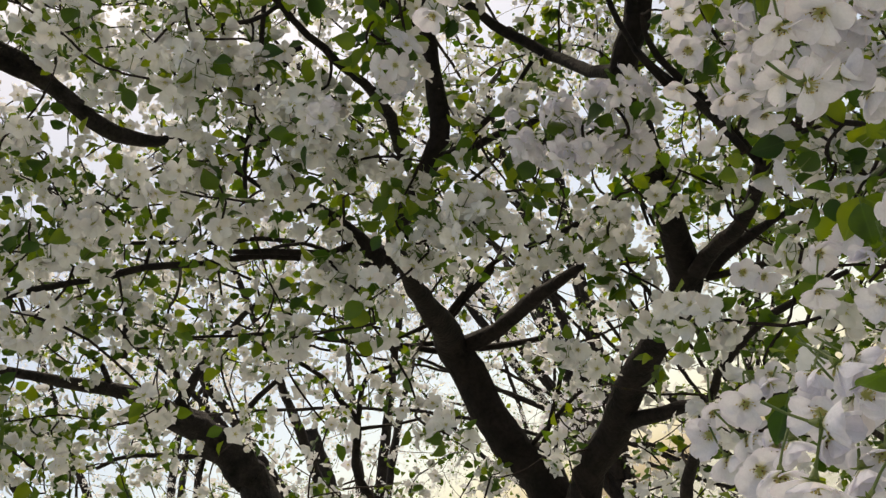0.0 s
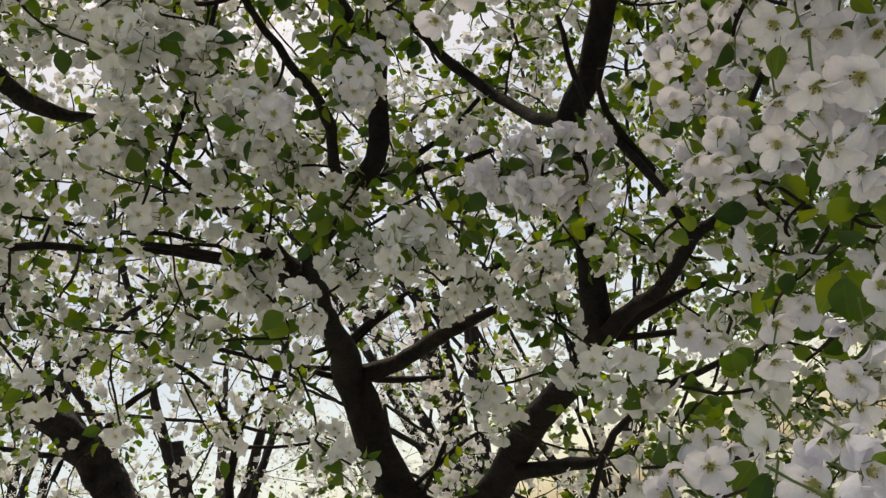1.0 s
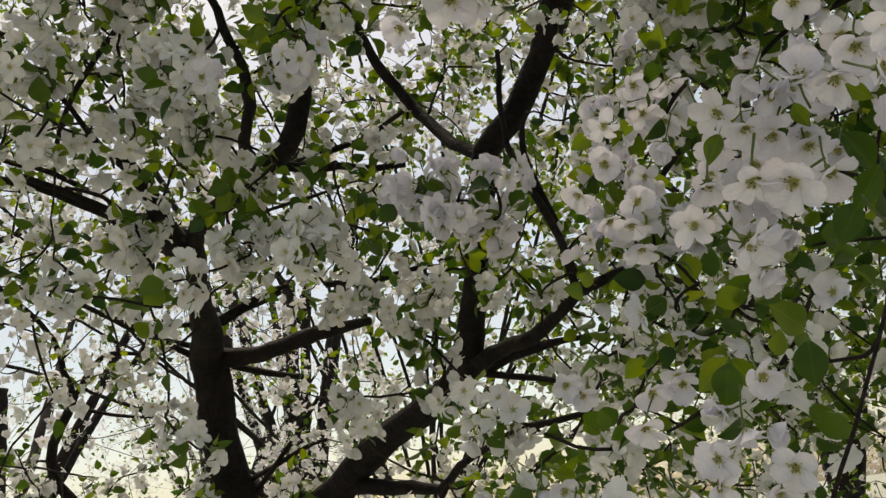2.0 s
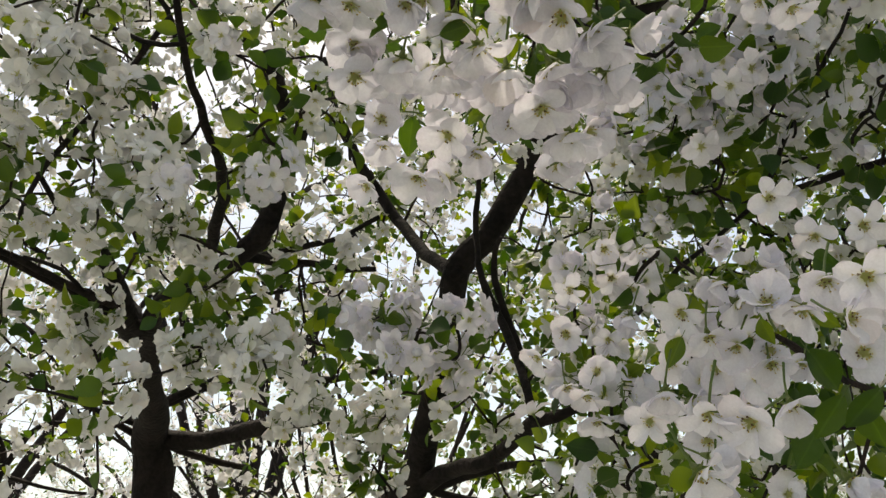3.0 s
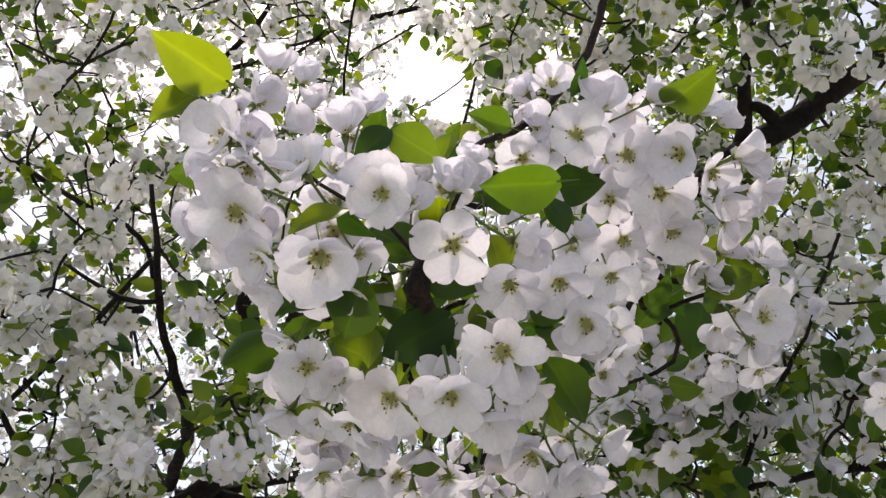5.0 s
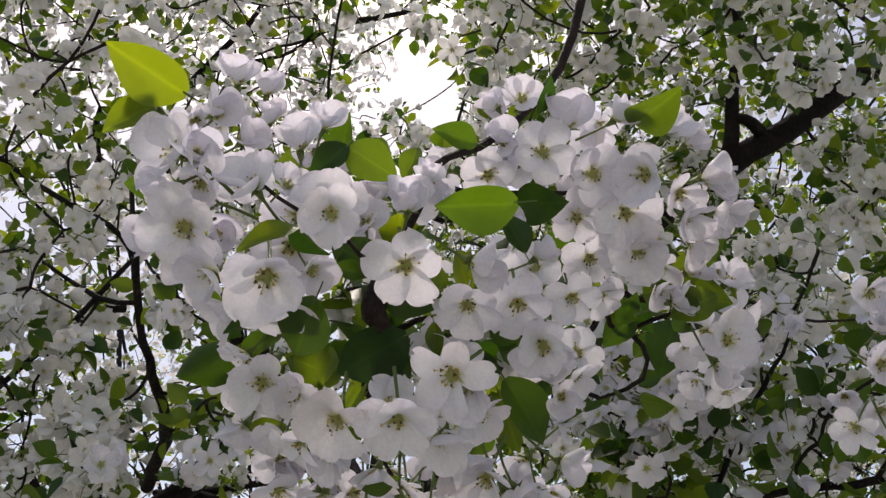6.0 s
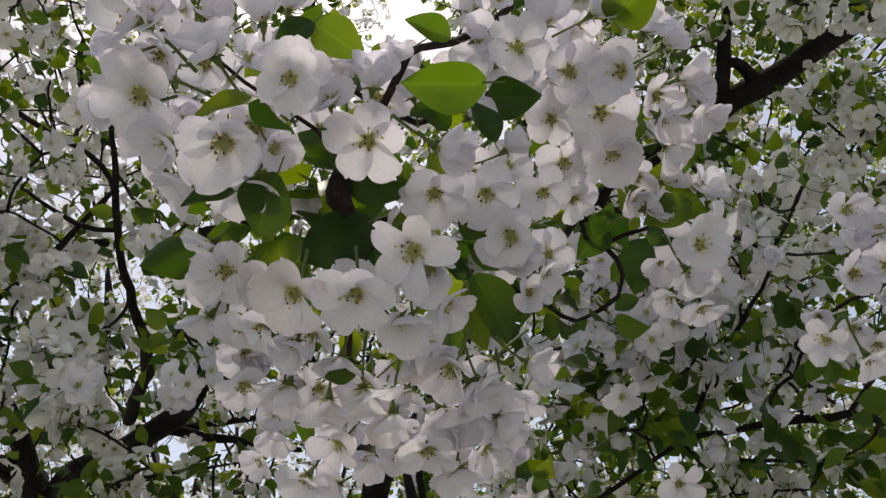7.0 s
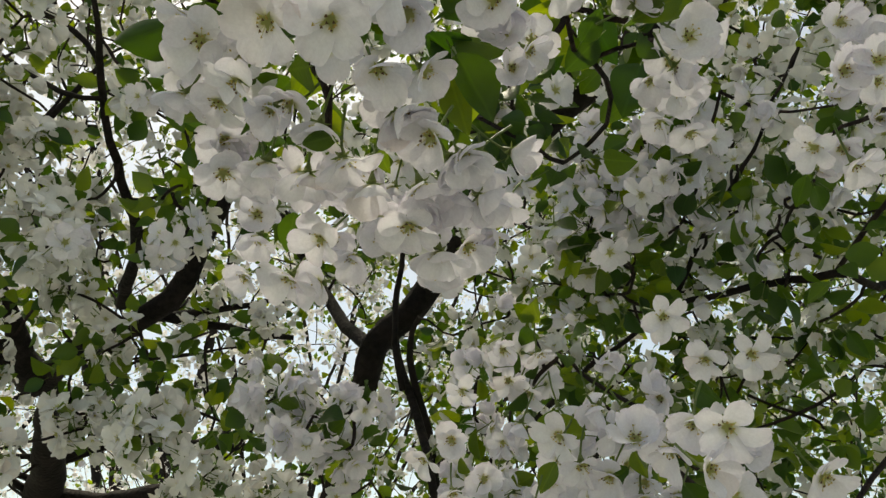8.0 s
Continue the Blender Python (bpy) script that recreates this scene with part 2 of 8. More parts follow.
def joined(name, shapes, placed, materials):
    """One mesh out of many placed copies of some shapes. placed: (shape number, 4 x 4 matrix)."""
    verts, loops, totals, slots, count = [], [], [], [], 0
    for number, shape in enumerate(shapes):
        ms = np.array([m for n, m in placed if n == number])
        if not len(ms):
            continue
        points = np.array(shape.verts)
        put = np.einsum("nij,vj->nvi", ms[:, :3, :3], points) + ms[:, None, :3, 3]
        corner = np.concatenate([np.array(f) for f in shape.faces])
        size = np.array([len(f) for f in shape.faces])
        offset = count + len(points) * np.arange(len(ms))
        verts.append(put.reshape(-1, 3))
        loops.append((corner[None, :] + offset[:, None]).ravel())
        totals.append(np.tile(size, len(ms)))
        slots.append(np.tile(np.array(shape.slots), len(ms)))
        count += len(points) * len(ms)
    verts, loops, totals, slots = (np.concatenate(a) for a in (verts, loops, totals, slots))
    mesh = bpy.data.meshes.new(name)
    mesh.vertices.add(len(verts))
    mesh.vertices.foreach_set("co", verts.astype(np.float32).ravel())
    mesh.loops.add(len(loops))
    mesh.loops.foreach_set("vertex_index", loops.astype(np.int32))
    mesh.polygons.add(len(totals))
    mesh.polygons.foreach_set("loop_start", np.concatenate([[0], np.cumsum(totals)[:-1]]).astype(np.int32))
    mesh.polygons.foreach_set("material_index", slots.astype(np.int32))
    mesh.polygons.foreach_set("use_smooth", np.ones(len(totals), bool))
    for m in materials:
        mesh.materials.append(m)
    mesh.update(calc_edges=True)
    return mesh


FLOWER = [petal_skin, stamen_skin, stalk_skin]
FLOWER_SINGLE = [petal_single, stamen_skin, stalk_skin]
LEAF, LEAF_SINGLE = [leaf_skin, stalk_skin], [leaf_single, stalk_skin]
dice = random.Random(11)
mid_flowers = [flower_shape(dice, 4, 3, form, 5, 0.029) for form in (0, 0, 1, 3, 2)] + [bud_shape(dice)]
back_flowers = [flower_shape(dice, 2, 2, form, 1, stalk=0) for form in (0, 1, 3, 2)]
spare_flowers = [flower_shape(dice, 2, 1, form, 0, stalk=0) for form in (0, 1, 3)]
far_flowers = [flower_shape(dice, 1, 1, form, 0, stalk=0) for form in (0, 1, 3)]
mid_leaves = [leaf_shape(dice, 5, 2, f, d, w) for f, d, w in ((0.22, 0.10, 0.34), (0.36, 0.25, 0.36), (0.12, 0.3, 0.40), (0.28, 0.05, 0.35))]
back_leaves = [leaf_shape(dice, 3, 2, f, 0.2, 0.36, stalk=0) for f in (0.15, 0.35)]
far_leaves = [leaf_shape(dice, 2, 2, 0.3, 0.2, 0.36, stalk=0)]


# ---- building helpers ----
def part(name, mesh, parent, label="", kind=""):
    ob = new(name, mesh)
    ob.parent = parent
    return tagged(ob, label, kind=kind)


def facing(place, normal, size, spin):
    """A matrix that turns +z to normal."""
    q = Vector((0, 0, 1)).rotation_difference(Vector(normal).normalized())
    return Matrix.Translation(place) @ q.to_matrix().to_4x4() @ Matrix.Rotation(spin, 4, "Z") @ Matrix.Diagonal((size, size, size, 1))


def pointing(place, way, size, spin):
    """A matrix that turns +x to way."""
    q = Vector((1, 0, 0)).rotation_difference(Vector(way).normalized())
    return Matrix.Translation(place) @ q.to_matrix().to_4x4() @ Matrix.Rotation(spin, 4, "X") @ Matrix.Diagonal((size, size, size, 1))


def smooth_line(points, step):
    """Catmull-Rom points along (x, y, z, radius) stations."""
    p = [np.array(q, float) for q in points]
    p = [2 * p[0] - p[1]] + p + [2 * p[-1] - p[-2]]
    line = []
    for a, b, c, d in zip(p, p[1:], p[2:], p[3:]):
        n = max(2, int(np.linalg.norm((c - b)[:3]) / step))
        for k in range(n):
            t = k / n
            line.append(0.5 * (2 * b + (c - a) * t + (2 * a - 5 * b + 4 * c - d) * t * t + (3 * b - a - 3 * c + d) * t ** 3))
    return np.array(line + [p[-2]])


def crooked(line, seed):
    """The same line with the small kinks of a fruit tree's wood."""
    bent = line.copy()
    for q in bent[1:-1]:
        p = Vector(q[:3])
        q[:3] += np.array(noise.noise_vector(p * 9 + Vector((seed, 3, 7))) * 0.007 + noise.noise_vector(p * 31 + Vector((5, seed, 1))) * 0.0028)
    return bent


def tube(line, sides, knobs, seed):
    """A tapering, slightly knobbly limb along a line of (x, y, z, radius)."""
    verts, faces = [], []
    side = None
    for i, q in enumerate(line):
        along = Vector(line[min(i + 1, len(line) - 1)][:3] - line[max(i - 1, 0)][:3]).normalized()
        side = along.orthogonal() if side is None else side - side.dot(along) * along
        side.normalize()
        other = along.cross(side)
        for k in range(sides):
            w = 6.2832 * k / sides
            way = math.cos(w) * side + math.sin(w) * other
            r = max(q[3], 0.0008)
            lump = 1 + knobs * noise.noise(Vector(q[:3]) * 14 + way * 1.3 + Vector((seed, 0, 0))) + 0.5 * knobs * noise.noise(Vector(q[:3]) * 45 + way * 2.5)
            verts.append(Vector(q[:3]) + way * r * lump)
    for i in range(len(line) - 1):
        for k in range(sides):
            a, b = i * sides + k, i * sides + (k + 1) % sides
            faces.append((a, b, b + sides, a + sides))
    faces.append(tuple(range(sides))[::-1])
    faces.append(tuple((len(line) - 1) * sides + k for k in range(sides)))
    return verts, faces


class Tree:
    """One tree: an Empty at its foot, with limbs, twigs, flowers and leaves as parts."""

    def __init__(self, foot, label):
        self.foot = Vector(foot)
        self.thing = tagged(new("crab_apple_tree"), label, "tree", "crab apple trees")
        self.thing.location = foot
        self.nodes, self.twigs = [], Shape()
        self.flowers, self.leaves = [], []

    def limb(self, name, points, material, sides=10, knobs=0.16, label=""):
        line = smooth_line([(*(Vector(p[:3]) - self.foot), p[3]) for p in points], 0.03)
        line = crooked(line, len(self.nodes) % 17)
        shape = Shape()
        shape.add(*tube(line, sides, knobs, len(self.nodes)), 0)
        self.nodes += [(Vector(q[:3]) + self.foot, q[3]) for q in line[::2]]
        return part(name, mesh_of(name, shape, [material]), self.thing, label)

    def twig(self, a, b, ra, rb, bend):
        """A thin, crooked twig."""
        a, b = Vector(a) - self.foot, Vector(b) - self.foot
        side = Vector((dice.uniform(-1, 1), dice.uniform(-1, 1), dice.uniform(-0.6, 0.6))) * (b - a).length * bend
        stations = [(*a, ra), (*(a.lerp(b, 0.35) + side), ra * 0.8 + rb * 0.2), (*(a.lerp(b, 0.7) + side * 0.8), (ra + rb) / 2), (*b, rb)]
        line = smooth_line(stations, max(0.035, (b - a).length / 4))
        self.twigs.add(*tube(crooked(line, len(self.twigs.verts) % 13), 3, 0.35, len(self.twigs.verts)), 0)

    def cluster(self, centre, radius, count, size, leafy=4, lean=(0, 0, 0)):
        """A spur's umbel of flowers facing outward round centre, with leaves at its base."""
        centre, lean = Vector(centre), Vector(lean)
        for _ in range(count):
            out = Vector((dice.gauss(0, 1), dice.gauss(0, 1), dice.gauss(-0.15, 0.8))).normalized()
            place = centre + out * radius * dice.uniform(0.55, 1.0)
            face = out + lean + Vector((dice.gauss(0, 0.3), dice.gauss(0, 0.3), dice.gauss(0, 0.3)))
            kind = 5 if dice.random() < 0.04 else dice.randrange(5)
            self.flowers.append((kind, facing(place, face, size * dice.uniform(0.46, 0.60), dice.uniform(0, 6.28))))
        for _ in range(leafy):
            out = Vector((dice.gauss(0, 1), dice.gauss(0, 1), dice.gauss(-0.1, 0.7))).normalized()
            place = centre + out * radius * dice.uniform(0.3, 0.8)
            self.leaves.append((dice.randrange(4), pointing(place, out + Vector((0, 0, dice.uniform(-0.5, 0.3))), dice.uniform(0.020, 0.034), dice.uniform(0, 6.28))))

    def reach(self, clusters):
        """Grow twigs from the limbs out to the clusters, nearest first."""
        places = np.array([n[0][:] for n in self.nodes])
        near = sorted(clusters, key=lambda c: float(np.min(np.sum((places - np.array(c)) ** 2, axis=1))))
        radii = [min(0.0042, n[1] * 0.6) for n in self.nodes]
        for c in near:
            d = np.sum((places - np.array(c)) ** 2, axis=1)
            k = int(np.argmin(d))
            start = max(0.0023, radii[k] * 0.9)
            if d[k] > 1e-4:
                self.twig(places[k], c, start, 0.0018, 0.16)
            places = np.vstack([places, [c], [(places[k] + np.array(c)) / 2]])
            radii += [0.0022, start]

    def finish(self, heart, singles, flower_shapes, leaf_shapes, fine=0, coarse=None):
        """Lay out the crown: the flowers and leaves round heart singly, the others joined."""
        heart = Vector(heart)
        shift = Matrix.Translation(-self.foot)
        for name, items, shapes, mats, many in (("blossom", self.flowers, flower_shapes, (FLOWER_SINGLE, FLOWER), "blossoms"), ("leaf", self.leaves, leaf_shapes, (LEAF_SINGLE, LEAF), "foliage")):
            items = sorted(items, key=lambda it: (it[1].translation - heart).length)
            own = [mesh_of(name, s, mats[0]) for s in shapes] if singles else []
            for number, m in items[:singles]:
                part(name, own[number % len(own)], self.thing).matrix_basis = shift @ m
            for first, last, forms in ((singles, fine, shapes), (max(singles, fine), len(items), coarse[name] if coarse else shapes)):
                rest = [(n % len(forms), np.array(shift @ m)) for n, m in items[first:last]]
                if rest:
                    part(many, joined(many, forms, rest, mats[1]), self.thing, kind="stuff")
        if self.twigs.faces:
            part("brushwood", mesh_of("brushwood", self.twigs, [twig_bark]), self.thing, kind="stuff")


# ---- ground ----
def build_ground():
    shape = Shape()
    rings, spokes = [0, 2, 5, 10, 20, 45, 100, 250, 700, 2000], 32
    verts = [(0, 0, 0)]
    for r in rings[1:]:
        for k in range(spokes):
            w = 6.2832 * k / spokes
            x, y = r * math.cos(w), r * math.sin(w)
            verts.append((x, y, 0.10 * noise.noise(Vector((x * 0.2, y * 0.2, 0))) if r < 60 else 0))
    faces = [(0, 1 + k, 1 + (k + 1) % spokes) for k in range(spokes)]
    for i in range(len(rings) - 2):
        for k in range(spokes):
            a, b = 1 + i * spokes + k, 1 + i * spokes + (k + 1) % spokes
            faces.append((a, a + spokes, b + spokes, b))
    shape.add(verts, faces, 0)
    tagged(new("ground", mesh_of("ground", shape, [ground_material()])), "unseen ground under the trees, pale to bounce light upward", "ground", kind="structure")


build_ground()

# ---- the near tree: its stems and limbs ----
near_tree = Tree((-0.668, 2.101, 0.000), "crab apple tree in full white bloom, dark slender twin stems")
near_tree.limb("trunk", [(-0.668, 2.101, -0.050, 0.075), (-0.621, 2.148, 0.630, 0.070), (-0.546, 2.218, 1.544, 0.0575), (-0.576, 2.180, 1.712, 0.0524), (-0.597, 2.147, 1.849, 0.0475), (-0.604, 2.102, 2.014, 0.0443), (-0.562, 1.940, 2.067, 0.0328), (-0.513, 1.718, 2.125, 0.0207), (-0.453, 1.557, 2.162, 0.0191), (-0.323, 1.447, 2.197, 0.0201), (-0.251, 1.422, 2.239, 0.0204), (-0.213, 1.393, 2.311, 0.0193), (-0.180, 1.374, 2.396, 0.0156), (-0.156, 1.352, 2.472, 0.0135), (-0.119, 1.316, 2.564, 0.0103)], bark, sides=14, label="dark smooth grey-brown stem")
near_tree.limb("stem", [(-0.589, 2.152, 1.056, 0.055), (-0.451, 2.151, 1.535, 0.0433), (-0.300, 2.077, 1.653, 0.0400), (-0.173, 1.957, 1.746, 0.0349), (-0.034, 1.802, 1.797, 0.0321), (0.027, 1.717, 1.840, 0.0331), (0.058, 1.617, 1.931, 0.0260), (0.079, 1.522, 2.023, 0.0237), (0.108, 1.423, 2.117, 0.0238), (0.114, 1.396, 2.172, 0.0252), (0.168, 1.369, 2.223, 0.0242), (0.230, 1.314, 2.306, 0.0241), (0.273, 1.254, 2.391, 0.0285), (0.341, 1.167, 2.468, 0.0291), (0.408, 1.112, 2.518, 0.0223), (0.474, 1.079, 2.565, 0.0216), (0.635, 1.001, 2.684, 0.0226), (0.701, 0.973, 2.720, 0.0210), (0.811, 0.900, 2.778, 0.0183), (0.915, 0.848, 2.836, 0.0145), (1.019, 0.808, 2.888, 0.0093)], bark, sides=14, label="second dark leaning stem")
near_tree.limb("limb", [(0.632, 1.002, 2.685, 0.0154), (0.640, 0.966, 2.734, 0.0135), (0.641, 0.933, 2.795, 0.0115), (0.646, 0.881, 2.866, 0.0096), (0.639, 0.843, 2.967, 0.0066)], bark)
near_tree.limb("limb", [(0.700, 0.972, 2.722, 0.0126), (0.668, 0.949, 2.734, 0.0104), (0.646, 0.949, 2.747, 0.0083)], bark)
near_tree.limb("limb", [(0.115, 1.375, 2.151, 0.0152), (0.087, 1.433, 2.197, 0.0127), (0.048, 1.513, 2.267, 0.0118), (0.002, 1.580, 2.357, 0.0119), (-0.032, 1.586, 2.431, 0.0116), (-0.075, 1.574, 2.488, 0.0111), (-0.095, 1.566, 2.538, 0.0100), (-0.134, 1.529, 2.625, 0.0088), (-0.153, 1.499, 2.697, 0.0070)], bark)
near_tree.limb("limb", [(-0.502, 1.605, 2.139, 0.0184), (-0.535, 1.534, 2.143, 0.0096), (-0.592, 1.476, 2.167, 0.0083), (-0.663, 1.404, 2.196, 0.0093), (-0.743, 1.327, 2.209, 0.0069), (-0.807, 1.254, 2.218, 0.0074), (-0.895, 1.218, 2.239, 0.0076), (-0.935, 1.125, 2.218, 0.0068), (-0.966, 1.031, 2.200, 0.0071), (-1.006, 0.955, 2.179, 0.0054)], bark, sides=8)
near_tree.limb("limb", [(-0.692, 1.636, 2.290, 0.0053), (-0.767, 1.525, 2.313, 0.0058), (-0.847, 1.410, 2.320, 0.0050), (-0.914, 1.300, 2.334, 0.0037)], bark, sides=6)
near_tree.limb("limb", [(-0.577, 2.110, 2.015, 0.0260), (-0.487, 2.085, 2.007, 0.0224), (-0.401, 2.033, 2.009, 0.0203), (-0.325, 1.985, 2.016, 0.0197), (-0.272, 1.954, 2.016, 0.0166), (-0.169, 1.888, 2.011, 0.0093)], bark)
near_tree.limb("limb", [(-0.580, 2.067, 2.096, 0.0106), (-0.477, 2.053, 2.139, 0.0090), (-0.416, 2.032, 2.155, 0.0081), (-0.363, 2.022, 2.159, 0.0058)], bark, sides=8)
near_tree.limb("limb", [(-0.571, 2.114, 2.008, 0.0107), (-0.501, 2.140, 1.983, 0.0092), (-0.379, 2.176, 1.954, 0.0076)], bark, sides=6)
near_tree.limb("limb", [(-0.644, 2.085, 2.028, 0.0092), (-0.719, 2.002, 2.072, 0.0068), (-0.811, 1.881, 2.117, 0.0058), (-0.893, 1.765, 2.164, 0.0057), (-0.953, 1.663, 2.179, 0.0042), (-1.015, 1.555, 2.189, 0.0034)], bark, sides=6)
near_tree.limb("limb", [(-0.611, 2.057, 2.096, 0.0076), (-0.655, 2.011, 2.087, 0.0060), (-0.710, 1.958, 2.083, 0.0044)], bark, sides=6)
near_tree.limb("limb", [(-0.657, 2.137, 2.063, 0.0092), (-0.729, 2.054, 2.081, 0.0067), (-0.783, 1.972, 2.110, 0.0058), (-0.820, 1.896, 2.124, 0.0043)], bark, sides=6)
near_tree.limb("limb", [(-0.529, 1.610, 2.159, 0.0323), (-0.524, 1.519, 2.167, 0.0194), (-0.572, 1.478, 2.167, 0.0073), (-0.613, 1.433, 2.180, 0.0072), (-0.655, 1.384, 2.194, 0.0066), (-0.700, 1.331, 2.208, 0.0054)], bark)
near_tree.limb("limb", [(-0.568, 1.481, 2.165, 0.0051), (-0.596, 1.434, 2.197, 0.0045), (-0.646, 1.386, 2.200, 0.0033)], bark, sides=6)
near_tree.limb("limb", [(-0.529, 1.669, 2.148, 0.0246), (-0.521, 1.547, 2.155, 0.0266), (-0.527, 1.480, 2.209, 0.0158), (-0.547, 1.433, 2.246, 0.0145), (-0.575, 1.391, 2.261, 0.0077), (-0.603, 1.302, 2.317, 0.0048), (-0.631, 1.240, 2.358, 0.0037)], bark)
near_tree.limb("limb", [(-0.332, 1.426, 2.229, 0.0117), (-0.290, 1.295, 2.246, 0.0098), (-0.272, 1.239, 2.255, 0.0104), (-0.261, 1.128, 2.251, 0.0079), (-0.263, 1.051, 2.261, 0.0072), (-0.264, 0.979, 2.278, 0.0057), (-0.263, 0.913, 2.303, 0.0055), (-0.258, 0.860, 2.323, 0.0046), (-0.258, 0.807, 2.339, 0.0037), (-0.254, 0.754, 2.367, 0.0029)], bark, sides=8)
near_tree.limb("limb", [(-0.264, 0.914, 2.299, 0.0035), (-0.315, 0.917, 2.304, 0.0036), (-0.363, 0.933, 2.343, 0.0029), (-0.401, 0.938, 2.366, 0.0025)], bark, sides=6)
near_tree.limb("limb", [(-0.326, 1.493, 2.233, 0.0121), (-0.264, 1.505, 2.239, 0.0110), (-0.214, 1.517, 2.236, 0.0099), (-0.163, 1.525, 2.237, 0.0077), (-0.099, 1.537, 2.227, 0.0077), (-0.036, 1.532, 2.228, 0.0055)], bark, sides=8)
near_tree.limb("limb", [(-0.586, 2.096, 2.097, 0.0090), (-0.499, 2.064, 2.117, 0.0080), (-0.396, 2.030, 2.147, 0.0064)], bark, sides=6)
near_tree.limb("limb", [(-0.253, 1.812, 2.086, 0.0076), (-0.150, 1.827, 2.089, 0.0076), (-0.033, 1.834, 2.102, 0.0063), (0.064, 1.817, 2.097, 0.0050)], bark, sides=6)
near_tree.limb("limb", [(-0.300, 1.467, 2.141, 0.0032), (-0.236, 1.477, 2.157, 0.0037), (-0.180, 1.482, 2.173, 0.0027)], bark, sides=6)
near_tree.limb("limb", [(0.055, 1.658, 1.835, 0.0194), (0.108, 1.614, 1.855, 0.0151), (0.166, 1.530, 1.858, 0.0138), (0.205, 1.462, 1.877, 0.0123), (0.238, 1.392, 1.896, 0.0128), (0.268, 1.367, 1.899, 0.0097), (0.317, 1.335, 1.912, 0.0057)], bark)
near_tree.limb("limb", [(0.066, 1.718, 1.840, 0.0154), (0.115, 1.736, 1.857, 0.0131), (0.182, 1.751, 1.871, 0.0121), (0.235, 1.766, 1.882, 0.0085), (0.325, 1.795, 1.897, 0.0056)], bark, sides=8)
near_tree.limb("limb", [(0.068, 1.720, 1.830, 0.0083), (0.131, 1.703, 1.813, 0.0070), (0.202, 1.683, 1.792, 0.0058), (0.268, 1.660, 1.771, 0.0040)], bark, sides=6)
near_tree.limb("limb", [(0.232, 1.385, 1.898, 0.0078), (0.220, 1.360, 1.956, 0.0068), (0.204, 1.333, 2.012, 0.0067), (0.183, 1.306, 2.064, 0.0062), (0.169, 1.279, 2.108, 0.0062), (0.168, 1.252, 2.142, 0.0047), (0.175, 1.222, 2.156, 0.0037)], bark, sides=8)
near_tree.limb("limb", [(0.159, 1.280, 2.056, 0.0057), (0.146, 1.280, 2.132, 0.0053), (0.142, 1.286, 2.232, 0.0050), (0.147, 1.251, 2.293, 0.0040)], bark, sides=8)
near_tree.limb("limb", [(-0.267, 2.052, 1.664, 0.0239), (-0.192, 1.994, 1.646, 0.0177), (-0.115, 1.953, 1.635, 0.0159), (-0.049, 1.910, 1.624, 0.0104), (0.001, 1.860, 1.662, 0.0088), (0.064, 1.809, 1.693, 0.0074), (0.123, 1.757, 1.710, 0.0084), (0.221, 1.701, 1.722, 0.0070), (0.293, 1.645, 1.718, 0.0051)], bark, sides=8)
near_tree.limb("limb", [(-0.146, 1.650, 1.465, 0.0124), (-0.112, 1.615, 1.510, 0.0110), (-0.067, 1.559, 1.558, 0.0074), (-0.024, 1.510, 1.612, 0.0046)], bark, sides=8)
near_tree.limb("limb", [(0.253, 1.016, 1.811, 0.0022), (0.287, 0.993, 1.798, 0.0036), (0.318, 0.967, 1.755, 0.0035)], bark, sides=6)
near_tree.limb("limb", [(-1.003, 2.261, 1.706, 0.0152), (-1.038, 2.203, 1.783, 0.0134), (-1.030, 2.173, 1.866, 0.0124), (-0.976, 2.160, 1.962, 0.0115), (-0.985, 2.117, 2.034, 0.0082), (-0.990, 2.074, 2.103, 0.0073), (-1.024, 2.013, 2.167, 0.0064), (-1.061, 1.952, 2.214, 0.0056), (-1.079, 1.897, 2.268, 0.0039)], bark, sides=8)
near_tree.limb("limb", [(-0.979, 2.160, 1.955, 0.0082), (-0.917, 2.137, 2.039, 0.0081), (-0.860, 2.123, 2.065, 0.0064), (-0.761, 2.144, 2.055, 0.0048)], bark, sides=6)
near_tree.limb("limb", [(-0.982, 2.160, 1.947, 0.0066), (-0.916, 2.195, 1.928, 0.0049), (-0.789, 2.230, 1.908, 0.0041)], bark, sides=6)
near_tree.limb("limb", [(-0.532, 2.172, 1.710, 0.0069), (-0.407, 2.178, 1.767, 0.0061), (-0.330, 2.171, 1.788, 0.0045)], bark, sides=6)
near_tree.limb("limb", [(-0.535, 2.176, 1.649, 0.0069), (-0.412, 2.162, 1.800, 0.0068), (-0.339, 2.143, 1.894, 0.0052)], bark, sides=6)
near_tree.limb("limb", [(-0.591, 1.237, 2.210, 0.0042), (-0.515, 1.165, 2.290, 0.0046), (-0.439, 1.124, 2.348, 0.0045), (-0.372, 1.083, 2.406, 0.0045), (-0.331, 1.056, 2.459, 0.0035)], bark, sides=6)
near_tree.limb("limb", [(0.524, 0.749, 2.029, 0.0043), (0.502, 0.786, 2.036, 0.0041), (0.471, 0.826, 2.040, 0.0038), (0.442, 0.853, 2.039, 0.0035), (0.426, 0.922, 2.036, 0.0029), (0.378, 1.008, 2.011, 0.0034), (0.335, 1.090, 1.977, 0.0040), (0.323, 1.156, 1.949, 0.0033)], bark, sides=8)
